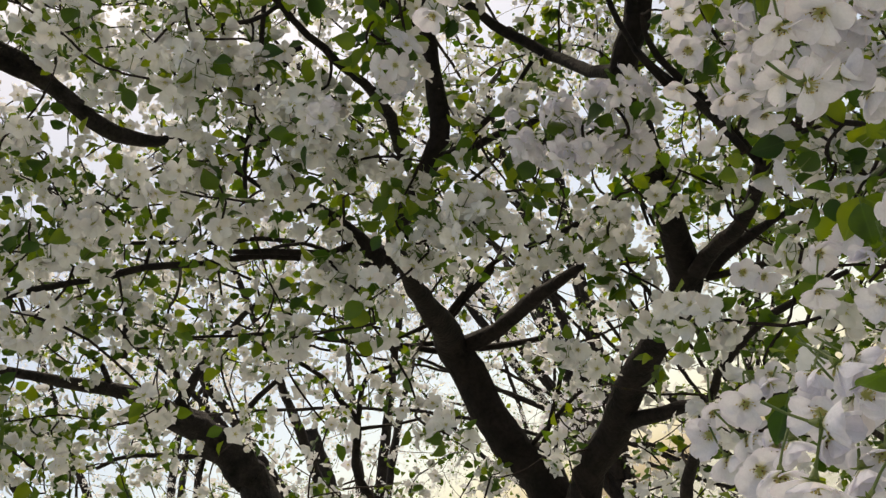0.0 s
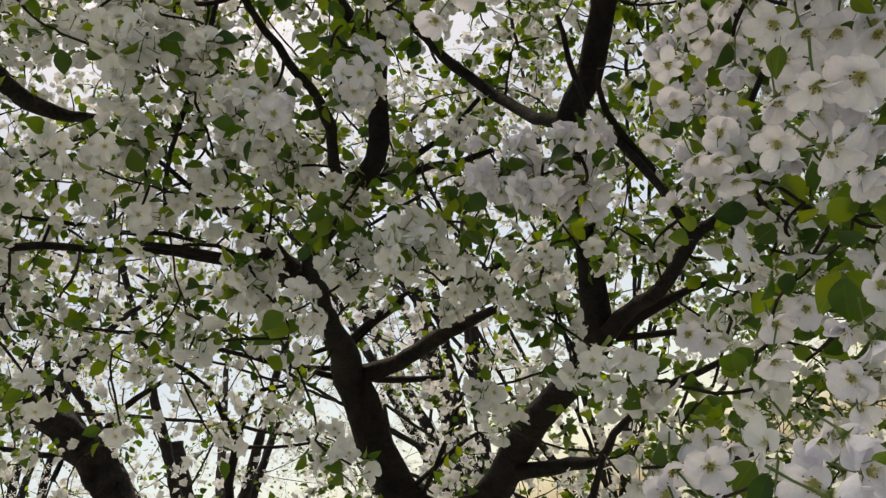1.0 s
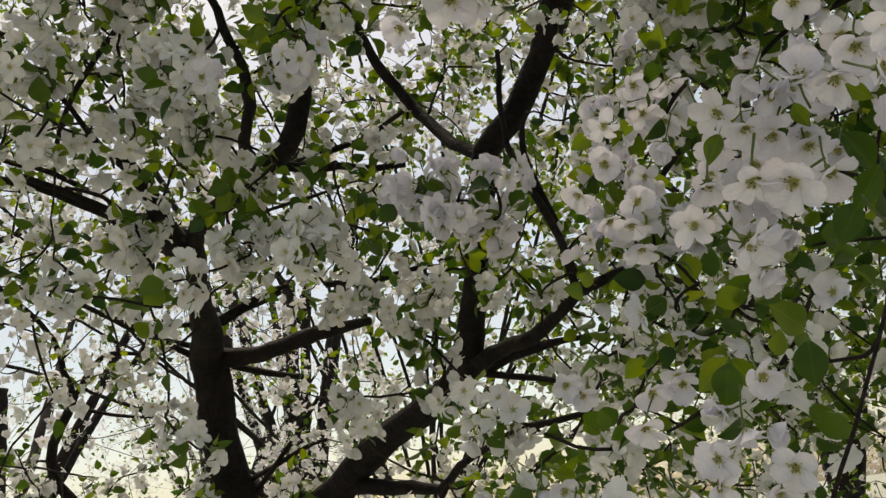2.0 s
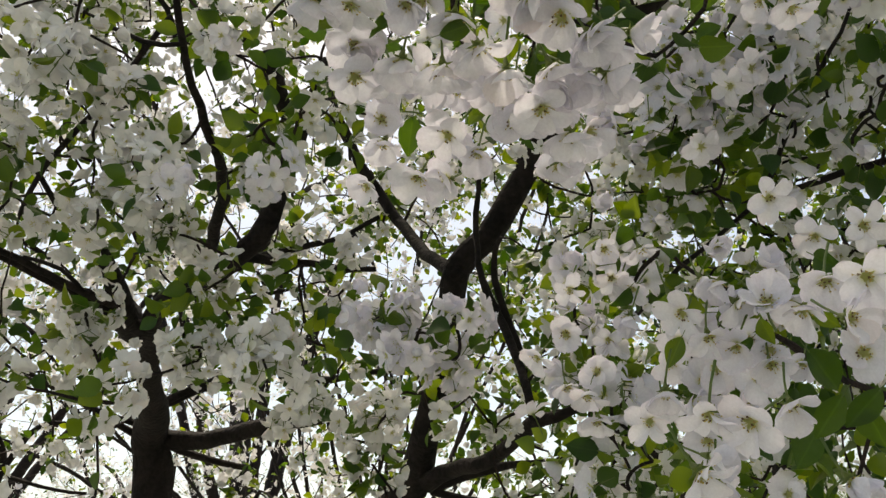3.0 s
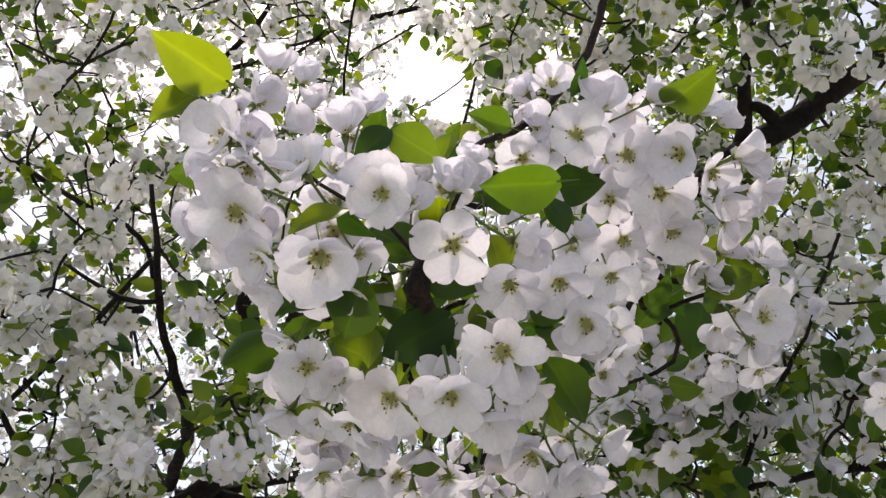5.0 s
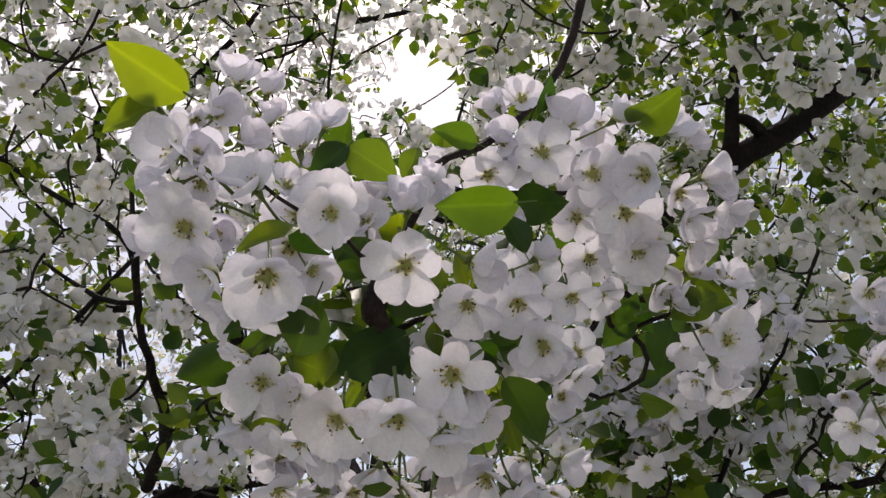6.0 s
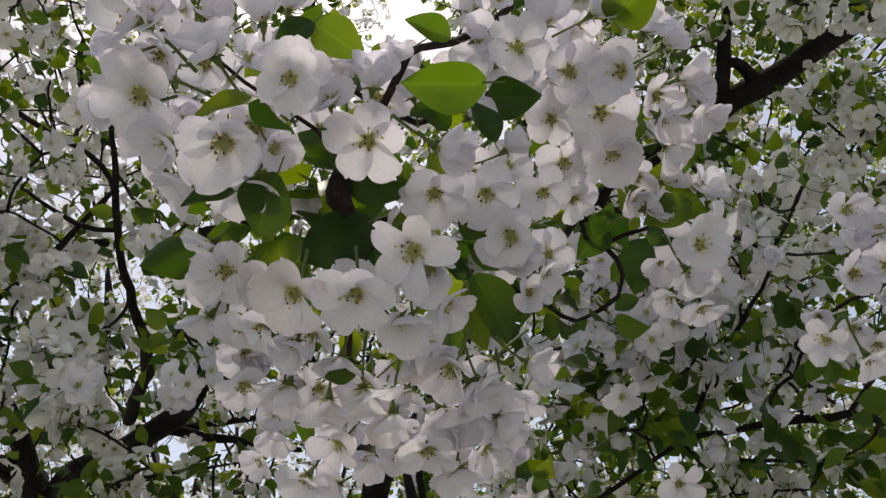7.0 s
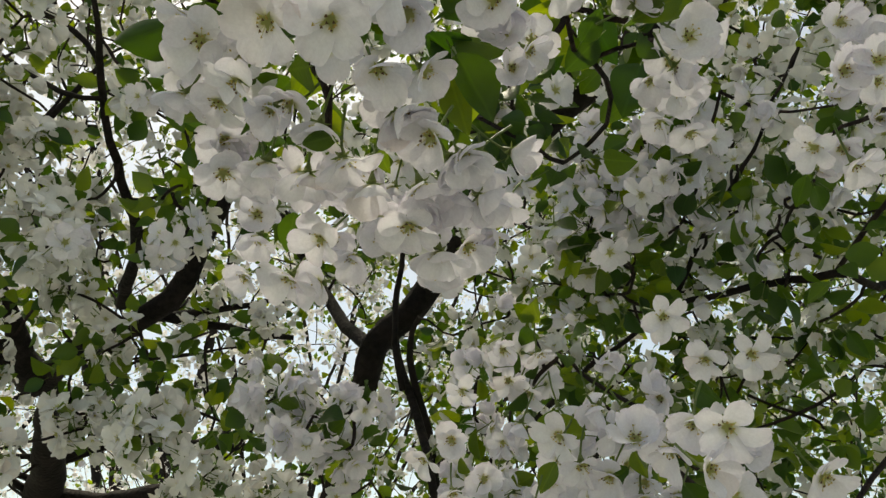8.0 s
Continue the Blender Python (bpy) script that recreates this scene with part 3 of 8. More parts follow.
near_tree.limb("limb", [(0.438, 0.854, 2.041, 0.0035), (0.446, 0.824, 2.068, 0.0031), (0.454, 0.788, 2.101, 0.0031), (0.472, 0.743, 2.134, 0.0030), (0.479, 0.698, 2.151, 0.0023), (0.485, 0.675, 2.176, 0.0017)], bark, sides=6)
near_tree.limb("limb", [(0.547, 1.110, 2.108, 0.0035), (0.619, 1.083, 2.093, 0.0030), (0.686, 1.048, 2.089, 0.0026)], bark, sides=6)
near_tree.limb("limb", [(0.147, 1.343, 2.166, 0.0058), (0.159, 1.315, 2.097, 0.0065), (0.180, 1.284, 2.023, 0.0072), (0.196, 1.249, 1.954, 0.0069), (0.206, 1.213, 1.880, 0.0058)], bark, sides=8)
near_tree.limb("limb", [(0.235, 1.405, 1.898, 0.0126), (0.270, 1.388, 1.906, 0.0077), (0.326, 1.355, 1.912, 0.0043)], bark, sides=8)
near_tree.limb("limb", [(-0.421, 1.348, 2.540, 0.0090), (-0.444, 1.325, 2.525, 0.0078), (-0.471, 1.318, 2.478, 0.0050)], bark, sides=6)
near_tree.limb("limb", [(-0.550, 0.998, 2.595, 0.0045), (-0.498, 1.018, 2.570, 0.0044), (-0.436, 1.041, 2.542, 0.0044), (-0.385, 1.060, 2.527, 0.0048), (-0.352, 1.081, 2.495, 0.0043), (-0.328, 1.080, 2.432, 0.0042)], bark, sides=6)
near_tree.limb("limb", [(-0.148, 1.261, 3.206, 0.0080), (-0.074, 1.236, 3.237, 0.0080), (0.001, 1.222, 3.252, 0.0073), (0.089, 1.204, 3.267, 0.0053)], bark, sides=6)
near_tree.limb("limb", [(-0.481, 1.488, 3.187, 0.0088), (-0.425, 1.448, 3.248, 0.0080), (-0.368, 1.404, 3.306, 0.0073), (-0.303, 1.358, 3.363, 0.0073), (-0.258, 1.309, 3.413, 0.0058)], bark, sides=6)
near_tree.limb("limb", [(-0.425, 1.448, 3.248, 0.0058), (-0.328, 1.428, 3.293, 0.0073), (-0.221, 1.421, 3.322, 0.0051), (-0.132, 1.321, 3.290, 0.0042)], bark, sides=6)
near_tree.limb("limb", [(-0.539, 1.332, 2.868, 0.0063), (-0.546, 1.285, 2.919, 0.0069), (-0.539, 1.256, 2.956, 0.0050)], bark, sides=6)
near_tree.limb("limb", [(-0.180, 1.317, 2.377, 0.0061), (-0.191, 1.266, 2.428, 0.0121), (-0.203, 1.221, 2.463, 0.0169), (-0.214, 1.199, 2.495, 0.0159)], bark, label="reddish cut stub of a limb")
near_tree.limb("limb", [(-0.349, 1.561, 2.264, 0.0081), (-0.248, 1.529, 2.258, 0.0079), (-0.162, 1.497, 2.265, 0.0066), (-0.087, 1.459, 2.271, 0.0054), (-0.026, 1.433, 2.294, 0.0048)], bark, sides=6)

# ---- the old tree beside it ----
old_tree = Tree((-1.475, 2.451, 0.000), "old crab apple tree with rough bark, blossoming")
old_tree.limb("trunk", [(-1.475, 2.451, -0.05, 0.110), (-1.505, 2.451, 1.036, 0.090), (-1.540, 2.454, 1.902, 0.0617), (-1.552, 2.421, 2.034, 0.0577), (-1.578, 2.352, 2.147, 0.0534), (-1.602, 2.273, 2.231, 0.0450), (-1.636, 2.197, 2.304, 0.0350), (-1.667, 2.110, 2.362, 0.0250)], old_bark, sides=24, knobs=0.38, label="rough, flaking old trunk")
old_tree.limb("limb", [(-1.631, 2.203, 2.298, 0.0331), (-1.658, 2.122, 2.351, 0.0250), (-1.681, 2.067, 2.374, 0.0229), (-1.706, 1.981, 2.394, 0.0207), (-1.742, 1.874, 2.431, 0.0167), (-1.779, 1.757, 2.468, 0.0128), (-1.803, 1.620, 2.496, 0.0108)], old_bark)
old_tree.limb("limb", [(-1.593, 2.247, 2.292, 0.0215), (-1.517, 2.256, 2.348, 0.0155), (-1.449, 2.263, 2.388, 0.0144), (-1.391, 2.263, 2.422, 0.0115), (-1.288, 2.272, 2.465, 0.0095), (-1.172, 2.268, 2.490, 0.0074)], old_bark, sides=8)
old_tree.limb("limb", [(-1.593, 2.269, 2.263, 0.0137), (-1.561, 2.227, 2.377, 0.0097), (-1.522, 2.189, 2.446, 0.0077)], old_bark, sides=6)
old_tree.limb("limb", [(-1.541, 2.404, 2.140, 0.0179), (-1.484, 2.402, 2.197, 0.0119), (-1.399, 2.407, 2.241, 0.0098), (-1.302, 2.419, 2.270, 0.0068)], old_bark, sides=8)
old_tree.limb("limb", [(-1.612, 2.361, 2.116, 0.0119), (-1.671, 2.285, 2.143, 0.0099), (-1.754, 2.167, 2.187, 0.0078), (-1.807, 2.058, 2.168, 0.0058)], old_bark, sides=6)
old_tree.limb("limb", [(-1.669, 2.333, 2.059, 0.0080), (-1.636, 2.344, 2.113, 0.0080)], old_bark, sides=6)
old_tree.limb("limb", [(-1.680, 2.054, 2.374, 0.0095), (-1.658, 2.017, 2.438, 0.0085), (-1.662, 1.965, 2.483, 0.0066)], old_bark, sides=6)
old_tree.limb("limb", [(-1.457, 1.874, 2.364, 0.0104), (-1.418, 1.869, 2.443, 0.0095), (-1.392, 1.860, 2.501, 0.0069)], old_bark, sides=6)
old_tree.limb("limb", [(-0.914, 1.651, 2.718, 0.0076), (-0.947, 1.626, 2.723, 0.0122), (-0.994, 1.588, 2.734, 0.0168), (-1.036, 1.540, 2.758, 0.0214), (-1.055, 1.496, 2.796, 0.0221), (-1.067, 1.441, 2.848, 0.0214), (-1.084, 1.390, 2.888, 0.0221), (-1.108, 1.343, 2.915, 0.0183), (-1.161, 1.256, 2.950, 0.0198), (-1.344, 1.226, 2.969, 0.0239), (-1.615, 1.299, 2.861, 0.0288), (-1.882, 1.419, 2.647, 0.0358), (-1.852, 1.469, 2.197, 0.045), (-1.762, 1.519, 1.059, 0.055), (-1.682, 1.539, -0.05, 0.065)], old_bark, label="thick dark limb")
old_tree.limb("limb", [(-1.073, 1.417, 2.868, 0.0198), (-1.079, 1.367, 2.916, 0.0198), (-1.103, 1.302, 2.959, 0.0168), (-1.132, 1.229, 2.999, 0.0153)], old_bark)

# ---- near sprays ----
spray_dice = random.Random(5)
near_petals = []
for form in range(4):
    for k in range(4):
        start, end, wide, spoon = PETALS[form]
        verts, faces = petal_verts(12, 8, start + 0.08 * (k % 2), end + (0, 0.22, -0.25, 0.1)[k], wide * (1.0, 0.94, 1.03, 0.97)[k], spoon * (1, 0.85, 1.1, 0.95)[k], spray_dice, 0.035)
        petal = Shape()
        petal.add(leant(verts, 0.19), faces, 0)
        near_petals.append(mesh_of("petal", petal, [petal_single]))
near_stamens = []
for k in range(3):
    tuft = Shape()
    stamen_shape(tuft, spray_dice, 14, 0, 0.012, 0.046)
    near_stamens.append(mesh_of("stamen_tuft", tuft, [stamen_skin, anther_skin]))
cup = Shape()
cup.add(*prism((0, 0, 0.03), (0, 0, -0.10), 0.10, 0.13, 7), 0)
cup.add(*prism((0, 0, -0.10), (0, 0, -0.34), 0.13, 0.06, 7), 0)
cup.add(*prism((0, 0, -0.34), (0.10, 0.05, -0.9), 0.045, 0.04, 5), 0)
cup.add(*prism((0.10, 0.05, -0.9), (0.30, 0.12, -1.6), 0.04, 0.05, 5), 0)
for k in range(5):
    w = 6.2832 * (k + 0.5) / 5
    cup.add(around([(0.05, -0.09, -0.05), (0.05, 0.09, -0.05), (0.22, 0.05, -0.03), (0.36, 0.0, -0.05), (0.22, -0.05, -0.03)], w), [(0, 4, 3, 2), (0, 2, 1)], 0)
cup_mesh = mesh_of("blossom", cup, [stalk_skin])
near_leaves = [mesh_of("leaf", leaf_shape(spray_dice, 10, 6, f, d, w), LEAF_SINGLE) for f, d, w in ((0.20, 0.10, 0.25), (0.26, 0.18, 0.30), (0.12, 0.22, 0.35))]


def bloom(place, normal, size, form, spin=None):
    """A single open flower: calyx and stalk, with its petals and stamens under it."""
    flower = part("blossom", cup_mesh, near_tree.thing)
    flower.matrix_basis = facing(Vector(place) - near_tree.foot, normal, size, spray_dice.uniform(0, 6.28) if spin is None else spin)
    for k in range(5):
        one = part("petal", near_petals[4 * form + spray_dice.randrange(4)], flower)
        grow = spray_dice.uniform(0.90, 1.14)
        one.matrix_basis = Matrix.Rotation(6.2832 * k / 5 + spray_dice.uniform(-0.13, 0.13), 4, "Z") @ Matrix.Rotation(spray_dice.uniform(-0.30, 0.20), 4, "Y") @ Matrix.Rotation(spray_dice.uniform(-0.14, 0.14), 4, "X") @ Matrix.Translation((0.03, 0, 0)) @ Matrix.Diagonal((grow, grow * spray_dice.uniform(0.92, 1.08), grow, 1))
    part("stamen_tuft", near_stamens[spray_dice.randrange(3)], flower, "pale yellow stamens with darker anthers")


def big_leaf(place, way, size, spin, form=None):
    leaf = part("leaf", near_leaves[spray_dice.randrange(3) if form is None else form], near_tree.thing)
    leaf.matrix_basis = pointing(Vector(place) - near_tree.foot, way, size, spin)


spurs, pockets = [], []


def pocket(a, b, ra, rb):
    pockets.append((np.array(a), np.array(b), ra, rb))


def is_open(p):
    """Whether p lies in one of the crown's open pockets."""
    for a, b, ra, rb in pockets:
        ab = b - a
        t = float(np.clip(np.dot(p - a, ab) / np.dot(ab, ab), 0, 1))
        if np.linalg.norm(p - a - t * ab) < ra + (rb - ra) * t:
            return True
    return False



# flowers of the spray that hangs down in front
bloom((0.005, 0.212, 1.949), (0.51, -0.86, -0.05), 0.0115, 1, 1.26)
bloom((-0.030, 0.216, 1.951), (-0.30, -0.61, -0.73), 0.0137, 1, 0.01)
bloom((0.051, 0.311, 1.866), (-0.15, 0.06, -0.99), 0.0148, 1, -3.08)
bloom((0.128, 0.340, 1.853), (0.62, -0.12, -0.78), 0.0164, 2, -2.86)
bloom((0.112, 0.324, 1.862), (0.56, -0.14, -0.82), 0.0164, 1, 2.86)
bloom((0.099, 0.334, 1.853), (0.33, 0.00, -0.94), 0.0177, 1, -1.65)
bloom((0.076, 0.328, 1.847), (0.02, 0.14, -0.99), 0.0162, 1, 0.40)
bloom((0.062, 0.320, 1.855), (0.17, -0.01, -0.98), 0.0165, 0, -2.92)
bloom((0.046, 0.336, 1.855), (0.01, 0.04, -1.00), 0.0166, 1, 0.66)
bloom((0.026, 0.343, 1.864), (-0.15, 0.06, -0.99), 0.0159, 1, 3.02)
bloom((0.218, 0.303, 2.000), (0.62, -0.12, -0.78), 0.0150, 2, 1.91)
bloom((0.027, 0.263, 2.001), (-0.11, -0.96, 0.26), 0.0121, 2, 1.47)
bloom((-0.038, 0.207, 1.942), (-0.63, -0.29, -0.72), 0.0138, 1, 0.94)
bloom((0.207, 0.263, 2.036), (0.63, -0.73, 0.25), 0.0153, 2, 2.01)
bloom((0.156, 0.303, 2.045), (-0.02, -0.29, -0.96), 0.0153, 1, 0.38)
bloom((0.111, 0.299, 2.089), (-0.65, -0.67, 0.36), 0.0133, 2, 1.05)
bloom((0.079, 0.282, 2.023), (-0.81, -0.55, -0.21), 0.0141, 1, 1.41)
bloom((0.075, 0.263, 1.984), (-0.32, -0.94, 0.12), 0.0147, 2, 1.56)
bloom((0.103, 0.266, 1.977), (0.45, -0.88, 0.11), 0.0134, 2, 2.06)
bloom((0.169, 0.325, 1.977), (0.38, -0.28, -0.88), 0.0141, 0, 2.18)
bloom((0.205, 0.331, 1.987), (0.38, -0.28, -0.88), 0.0153, 1, 2.68)
bloom((0.045, 0.228, 1.958), (-0.11, -0.96, 0.26), 0.0115, 2, 1.73)
bloom((0.027, 0.301, 1.949), (-0.02, -0.29, -0.96), 0.0115, 1, 0.23)
bloom((0.017, 0.234, 1.923), (0.57, -0.42, -0.71), 0.0124, 1, 1.83)
bloom((-0.015, 0.242, 1.907), (-0.62, 0.02, -0.79), 0.0143, 1, 0.43)
bloom((0.146, 0.308, 1.918), (0.53, -0.28, -0.80), 0.0137, 1, 1.33)
bloom((0.063, 0.215, 1.958), (0.29, -0.77, 0.57), 0.0112, 2, 2.22)
bloom((-0.018, 0.257, 2.045), (0.21, -0.86, 0.46), 0.0147, 2, 1.87)
bloom((-0.029, 0.238, 2.032), (0.06, -0.88, 0.47), 0.0157, 2, 2.02)
bloom((-0.058, 0.221, 1.996), (-0.72, -0.63, 0.30), 0.0136, 2, 1.97)
bloom((0.274, 0.454, 1.993), (-0.50, -0.03, -0.87), 0.0171, 1, -1.21)
bloom((0.293, 0.454, 1.987), (0.18, -0.30, -0.93), 0.0173, 0, 1.85)
bloom((0.280, 0.437, 2.008), (-0.27, -0.66, -0.70), 0.0194, 0, -0.22)
bloom((0.213, 0.339, 2.007), (-0.04, -0.46, -0.89), 0.0152, 1, 0.40)
bloom((0.256, 0.424, 2.004), (-0.23, -0.26, -0.94), 0.0168, 1, -1.16)
bloom((0.260, 0.400, 2.000), (-0.06, -0.62, -0.78), 0.0185, 0, 0.60)
bloom((0.265, 0.366, 1.991), (0.57, -0.58, -0.59), 0.0189, 0, 1.80)
bloom((0.248, 0.333, 1.994), (0.41, -0.88, 0.26), 0.0179, 1, 0.29)
bloom((0.207, 0.282, 2.002), (0.53, -0.28, -0.80), 0.0168, 1, 0.80)
bloom((0.216, 0.271, 2.019), (0.76, -0.63, -0.16), 0.0183, 2, 1.77)
bloom((0.206, 0.281, 2.017), (0.39, -0.46, -0.80), 0.0165, 1, 2.29)
bloom((0.221, 0.298, 2.005), (0.50, -0.14, -0.86), 0.0156, 1, 3.11)
bloom((0.237, 0.294, 2.017), (0.85, -0.39, -0.36), 0.0153, 2, 2.53)
bloom((0.225, 0.280, 2.024), (0.79, -0.54, -0.30), 0.0169, 1, 1.80)
bloom((0.228, 0.289, 2.011), (0.84, -0.28, -0.46), 0.0169, 1, 2.40)
bloom((0.227, 0.337, 2.003), (0.71, -0.66, 0.24), 0.0156, 2, 1.91)
bloom((0.214, 0.333, 1.979), (0.56, -0.80, -0.23), 0.0159, 2, -1.86)
bloom((0.001, 0.331, 1.889), (-0.19, -0.07, -0.98), 0.0159, 0, -1.91)
bloom((-0.016, 0.337, 1.895), (-0.47, 0.04, -0.88), 0.0163, 1, -1.83)
bloom((-0.016, 0.312, 1.922), (-0.56, -0.16, -0.81), 0.0159, 0, -0.75)
bloom((0.008, 0.314, 1.904), (0.05, -0.54, -0.84), 0.0161, 0, 1.99)
bloom((-0.007, 0.310, 1.907), (-0.10, -0.58, -0.81), 0.0182, 0, 1.17)
bloom((0.147, 0.355, 1.890), (0.77, -0.34, -0.55), 0.0170, 2, 3.04)
bloom((0.017, 0.287, 1.868), (-0.47, 0.04, -0.88), 0.0155, 0, -0.63)
bloom((0.084, 0.296, 1.866), (0.58, -0.01, -0.81), 0.0168, 1, 1.07)
bloom((0.074, 0.267, 1.865), (0.33, -0.39, -0.86), 0.0161, 1, 0.25)
bloom((0.039, 0.223, 1.940), (-0.11, -0.99, -0.09), 0.0129, 1, 1.47)
bloom((0.016, 0.226, 1.996), (0.24, -0.91, 0.33), 0.0138, 1, 1.28)
bloom((0.010, 0.202, 1.961), (-0.10, -0.87, 0.48), 0.0147, 2, 1.66)
bloom((-0.004, 0.194, 1.933), (-0.46, -0.85, 0.27), 0.0159, 1, 1.01)
bloom((-0.008, 0.223, 1.994), (0.22, -0.89, 0.40), 0.0122, 2, 1.88)
bloom((-0.016, 0.210, 1.970), (0.57, -0.82, -0.04), 0.0129, 2, 2.84)
bloom((-0.032, 0.219, 1.993), (0.36, -0.92, -0.17), 0.0153, 2, 2.38)
bloom((-0.026, 0.182, 1.937), (0.22, -0.85, -0.49), 0.0162, 2, 2.19)
bloom((-0.018, 0.213, 1.905), (-0.49, -0.33, -0.81), 0.0142, 1, 2.43)
bloom((-0.030, 0.207, 1.922), (-0.30, -0.47, -0.83), 0.0176, 0, 2.35)
bloom((0.120, 0.261, 1.954), (0.73, -0.63, 0.28), 0.0129, 2, 2.65)
bloom((0.086, 0.237, 1.934), (0.75, -0.33, -0.57), 0.0170, 2, -2.95)
bloom((0.141, 0.280, 1.946), (-0.06, -0.62, -0.78), 0.0139, 0, 1.31)
bloom((0.123, 0.271, 1.913), (-0.36, -0.58, -0.73), 0.0180, 1, 0.77)
bloom((0.111, 0.265, 1.932), (-0.10, -0.56, -0.82), 0.0171, 0, 1.35)
bloom((0.087, 0.264, 1.929), (-0.04, -0.42, -0.91), 0.0164, 0, -1.63)
bloom((0.195, 0.258, 2.039), (0.23, -0.96, 0.19), 0.0188, 1, 2.07)
bloom((0.181, 0.259, 2.010), (-0.59, -0.58, -0.56), 0.0202, 1, 0.43)
bloom((0.162, 0.243, 2.031), (0.64, -0.76, 0.10), 0.0155, 2, 1.74)
bloom((0.122, 0.280, 2.078), (-0.05, -0.96, -0.27), 0.0147, 1, 1.38)
bloom((0.143, 0.265, 2.045), (-0.11, -0.96, 0.27), 0.0215, 2, 1.47)
bloom((0.109, 0.277, 2.042), (0.06, -0.89, -0.46), 0.0150, 2, 1.93)
bloom((0.101, 0.278, 2.019), (-0.21, -0.55, -0.81), 0.0174, 0, 1.07)
bloom((0.184, 0.299, 1.990), (0.04, -0.63, -0.78), 0.0192, 1, 1.56)
bloom((0.165, 0.323, 2.000), (0.04, -0.63, -0.78), 0.0172, 0, 1.74)
bloom((0.175, 0.283, 2.003), (-0.06, -0.66, -0.75), 0.0201, 0, 1.67)
bloom((0.154, 0.303, 2.013), (-0.06, -0.62, -0.78), 0.0171, 0, 1.49)
bloom((0.156, 0.271, 2.018), (-0.01, -0.61, -0.79), 0.0188, 1, 1.26)
bloom((0.128, 0.265, 2.025), (-0.08, -0.77, -0.64), 0.0179, 0, 0.96)
bloom((0.077, 0.231, 1.876), (-0.28, -0.73, -0.63), 0.0195, 3, -0.43)
bloom((0.056, 0.233, 1.858), (-0.05, -0.55, -0.84), 0.0178, 0, 1.63)
bloom((0.033, 0.237, 1.858), (-0.20, -0.47, -0.86), 0.0155, 0, 1.09)
bloom((0.056, 0.212, 1.941), (0.01, -0.96, 0.27), 0.0148, 2, 1.70)
bloom((0.056, 0.214, 1.915), (0.00, -0.53, -0.85), 0.0168, 0, 1.75)
bloom((0.027, 0.186, 1.917), (-0.13, -0.76, -0.64), 0.0128, 0, 0.77)
bloom((0.004, 0.202, 1.899), (-0.01, -0.66, -0.75), 0.0189, 1, 1.79)
bloom((-0.000, 0.367, 1.892), (0.02, -0.32, -0.95), 0.0158, 0, 0.34)
bloom((0.015, 0.376, 1.898), (-0.68, -0.49, -0.54), 0.0126, 1, -1.48)
bloom((-0.000, 0.376, 1.877), (0.30, -0.35, -0.89), 0.0170, 0, 1.61)
bloom((0.021, 0.377, 1.876), (0.02, -0.12, -0.99), 0.0152, 3, -2.51)
bloom((0.039, 0.367, 1.874), (0.38, -0.59, -0.72), 0.0184, 3, 1.94)
bloom((0.064, 0.355, 1.872), (-0.56, -0.53, -0.64), 0.0163, 1, -0.36)
bloom((0.101, 0.308, 1.863), (-0.37, -0.51, -0.78), 0.0173, 1, 0.02)
bloom((0.116, 0.318, 1.861), (0.43, -0.34, -0.84), 0.0162, 1, 2.10)
bloom((0.086, 0.301, 1.869), (0.37, -0.05, -0.93), 0.0151, 1, -3.06)
bloom((0.095, 0.346, 1.838), (-0.03, -0.23, -0.97), 0.0166, 0, -0.23)
bloom((0.084, 0.368, 1.843), (-0.16, -0.70, -0.69), 0.0151, 1, 0.72)
bloom((0.112, 0.367, 1.835), (0.05, -0.08, -1.00), 0.0163, 1, 1.51)
bloom((0.106, 0.348, 1.853), (-0.46, -0.21, -0.86), 0.0153, 1, -0.73)
bloom((0.081, 0.419, 1.877), (0.18, -0.27, -0.95), 0.0140, 2, 1.78)
bloom((0.052, 0.407, 1.859), (-0.49, -0.44, -0.75), 0.0171, 0, -0.67)
bloom((0.035, 0.435, 1.848), (-0.41, -0.25, -0.88), 0.0178, 0, -1.67)
bloom((0.052, 0.435, 1.845), (-0.71, -0.49, -0.50), 0.0159, 1, -0.96)
bloom((0.014, 0.444, 1.876), (-0.25, -0.13, -0.96), 0.0159, 1, -1.79)
bloom((0.070, 0.428, 1.860), (-0.19, -0.46, -0.87), 0.0147, 1, 0.22)
bloom((0.131, 0.367, 1.872), (0.11, -0.09, -0.99), 0.0141, 2, 2.64)
bloom((0.001, 0.508, 1.879), (-0.43, -0.46, -0.78), 0.0148, 1, -1.35)
bloom((0.130, 0.335, 1.866), (0.20, -0.27, -0.94), 0.0137, 1, 2.17)
bloom((0.089, 0.391, 1.885), (-0.20, -0.08, -0.98), 0.0141, 1, -1.15)
bloom((0.095, 0.293, 1.888), (0.53, -0.37, -0.76), 0.0158, 1, 2.24)
bloom((0.138, 0.307, 1.905), (0.16, -0.81, -0.56), 0.0137, 2, 1.01)
bloom((0.133, 0.299, 1.918), (-0.24, -0.95, -0.20), 0.0143, 1, 0.85)
bloom((0.236, 0.323, 1.950), (-0.14, -0.94, -0.30), 0.0178, 1, 1.19)
bloom((0.236, 0.341, 1.945), (0.47, -0.23, -0.85), 0.0163, 2, 2.65)
bloom((0.081, 0.311, 1.884), (-0.23, -0.30, -0.93), 0.0152, 1, -0.98)
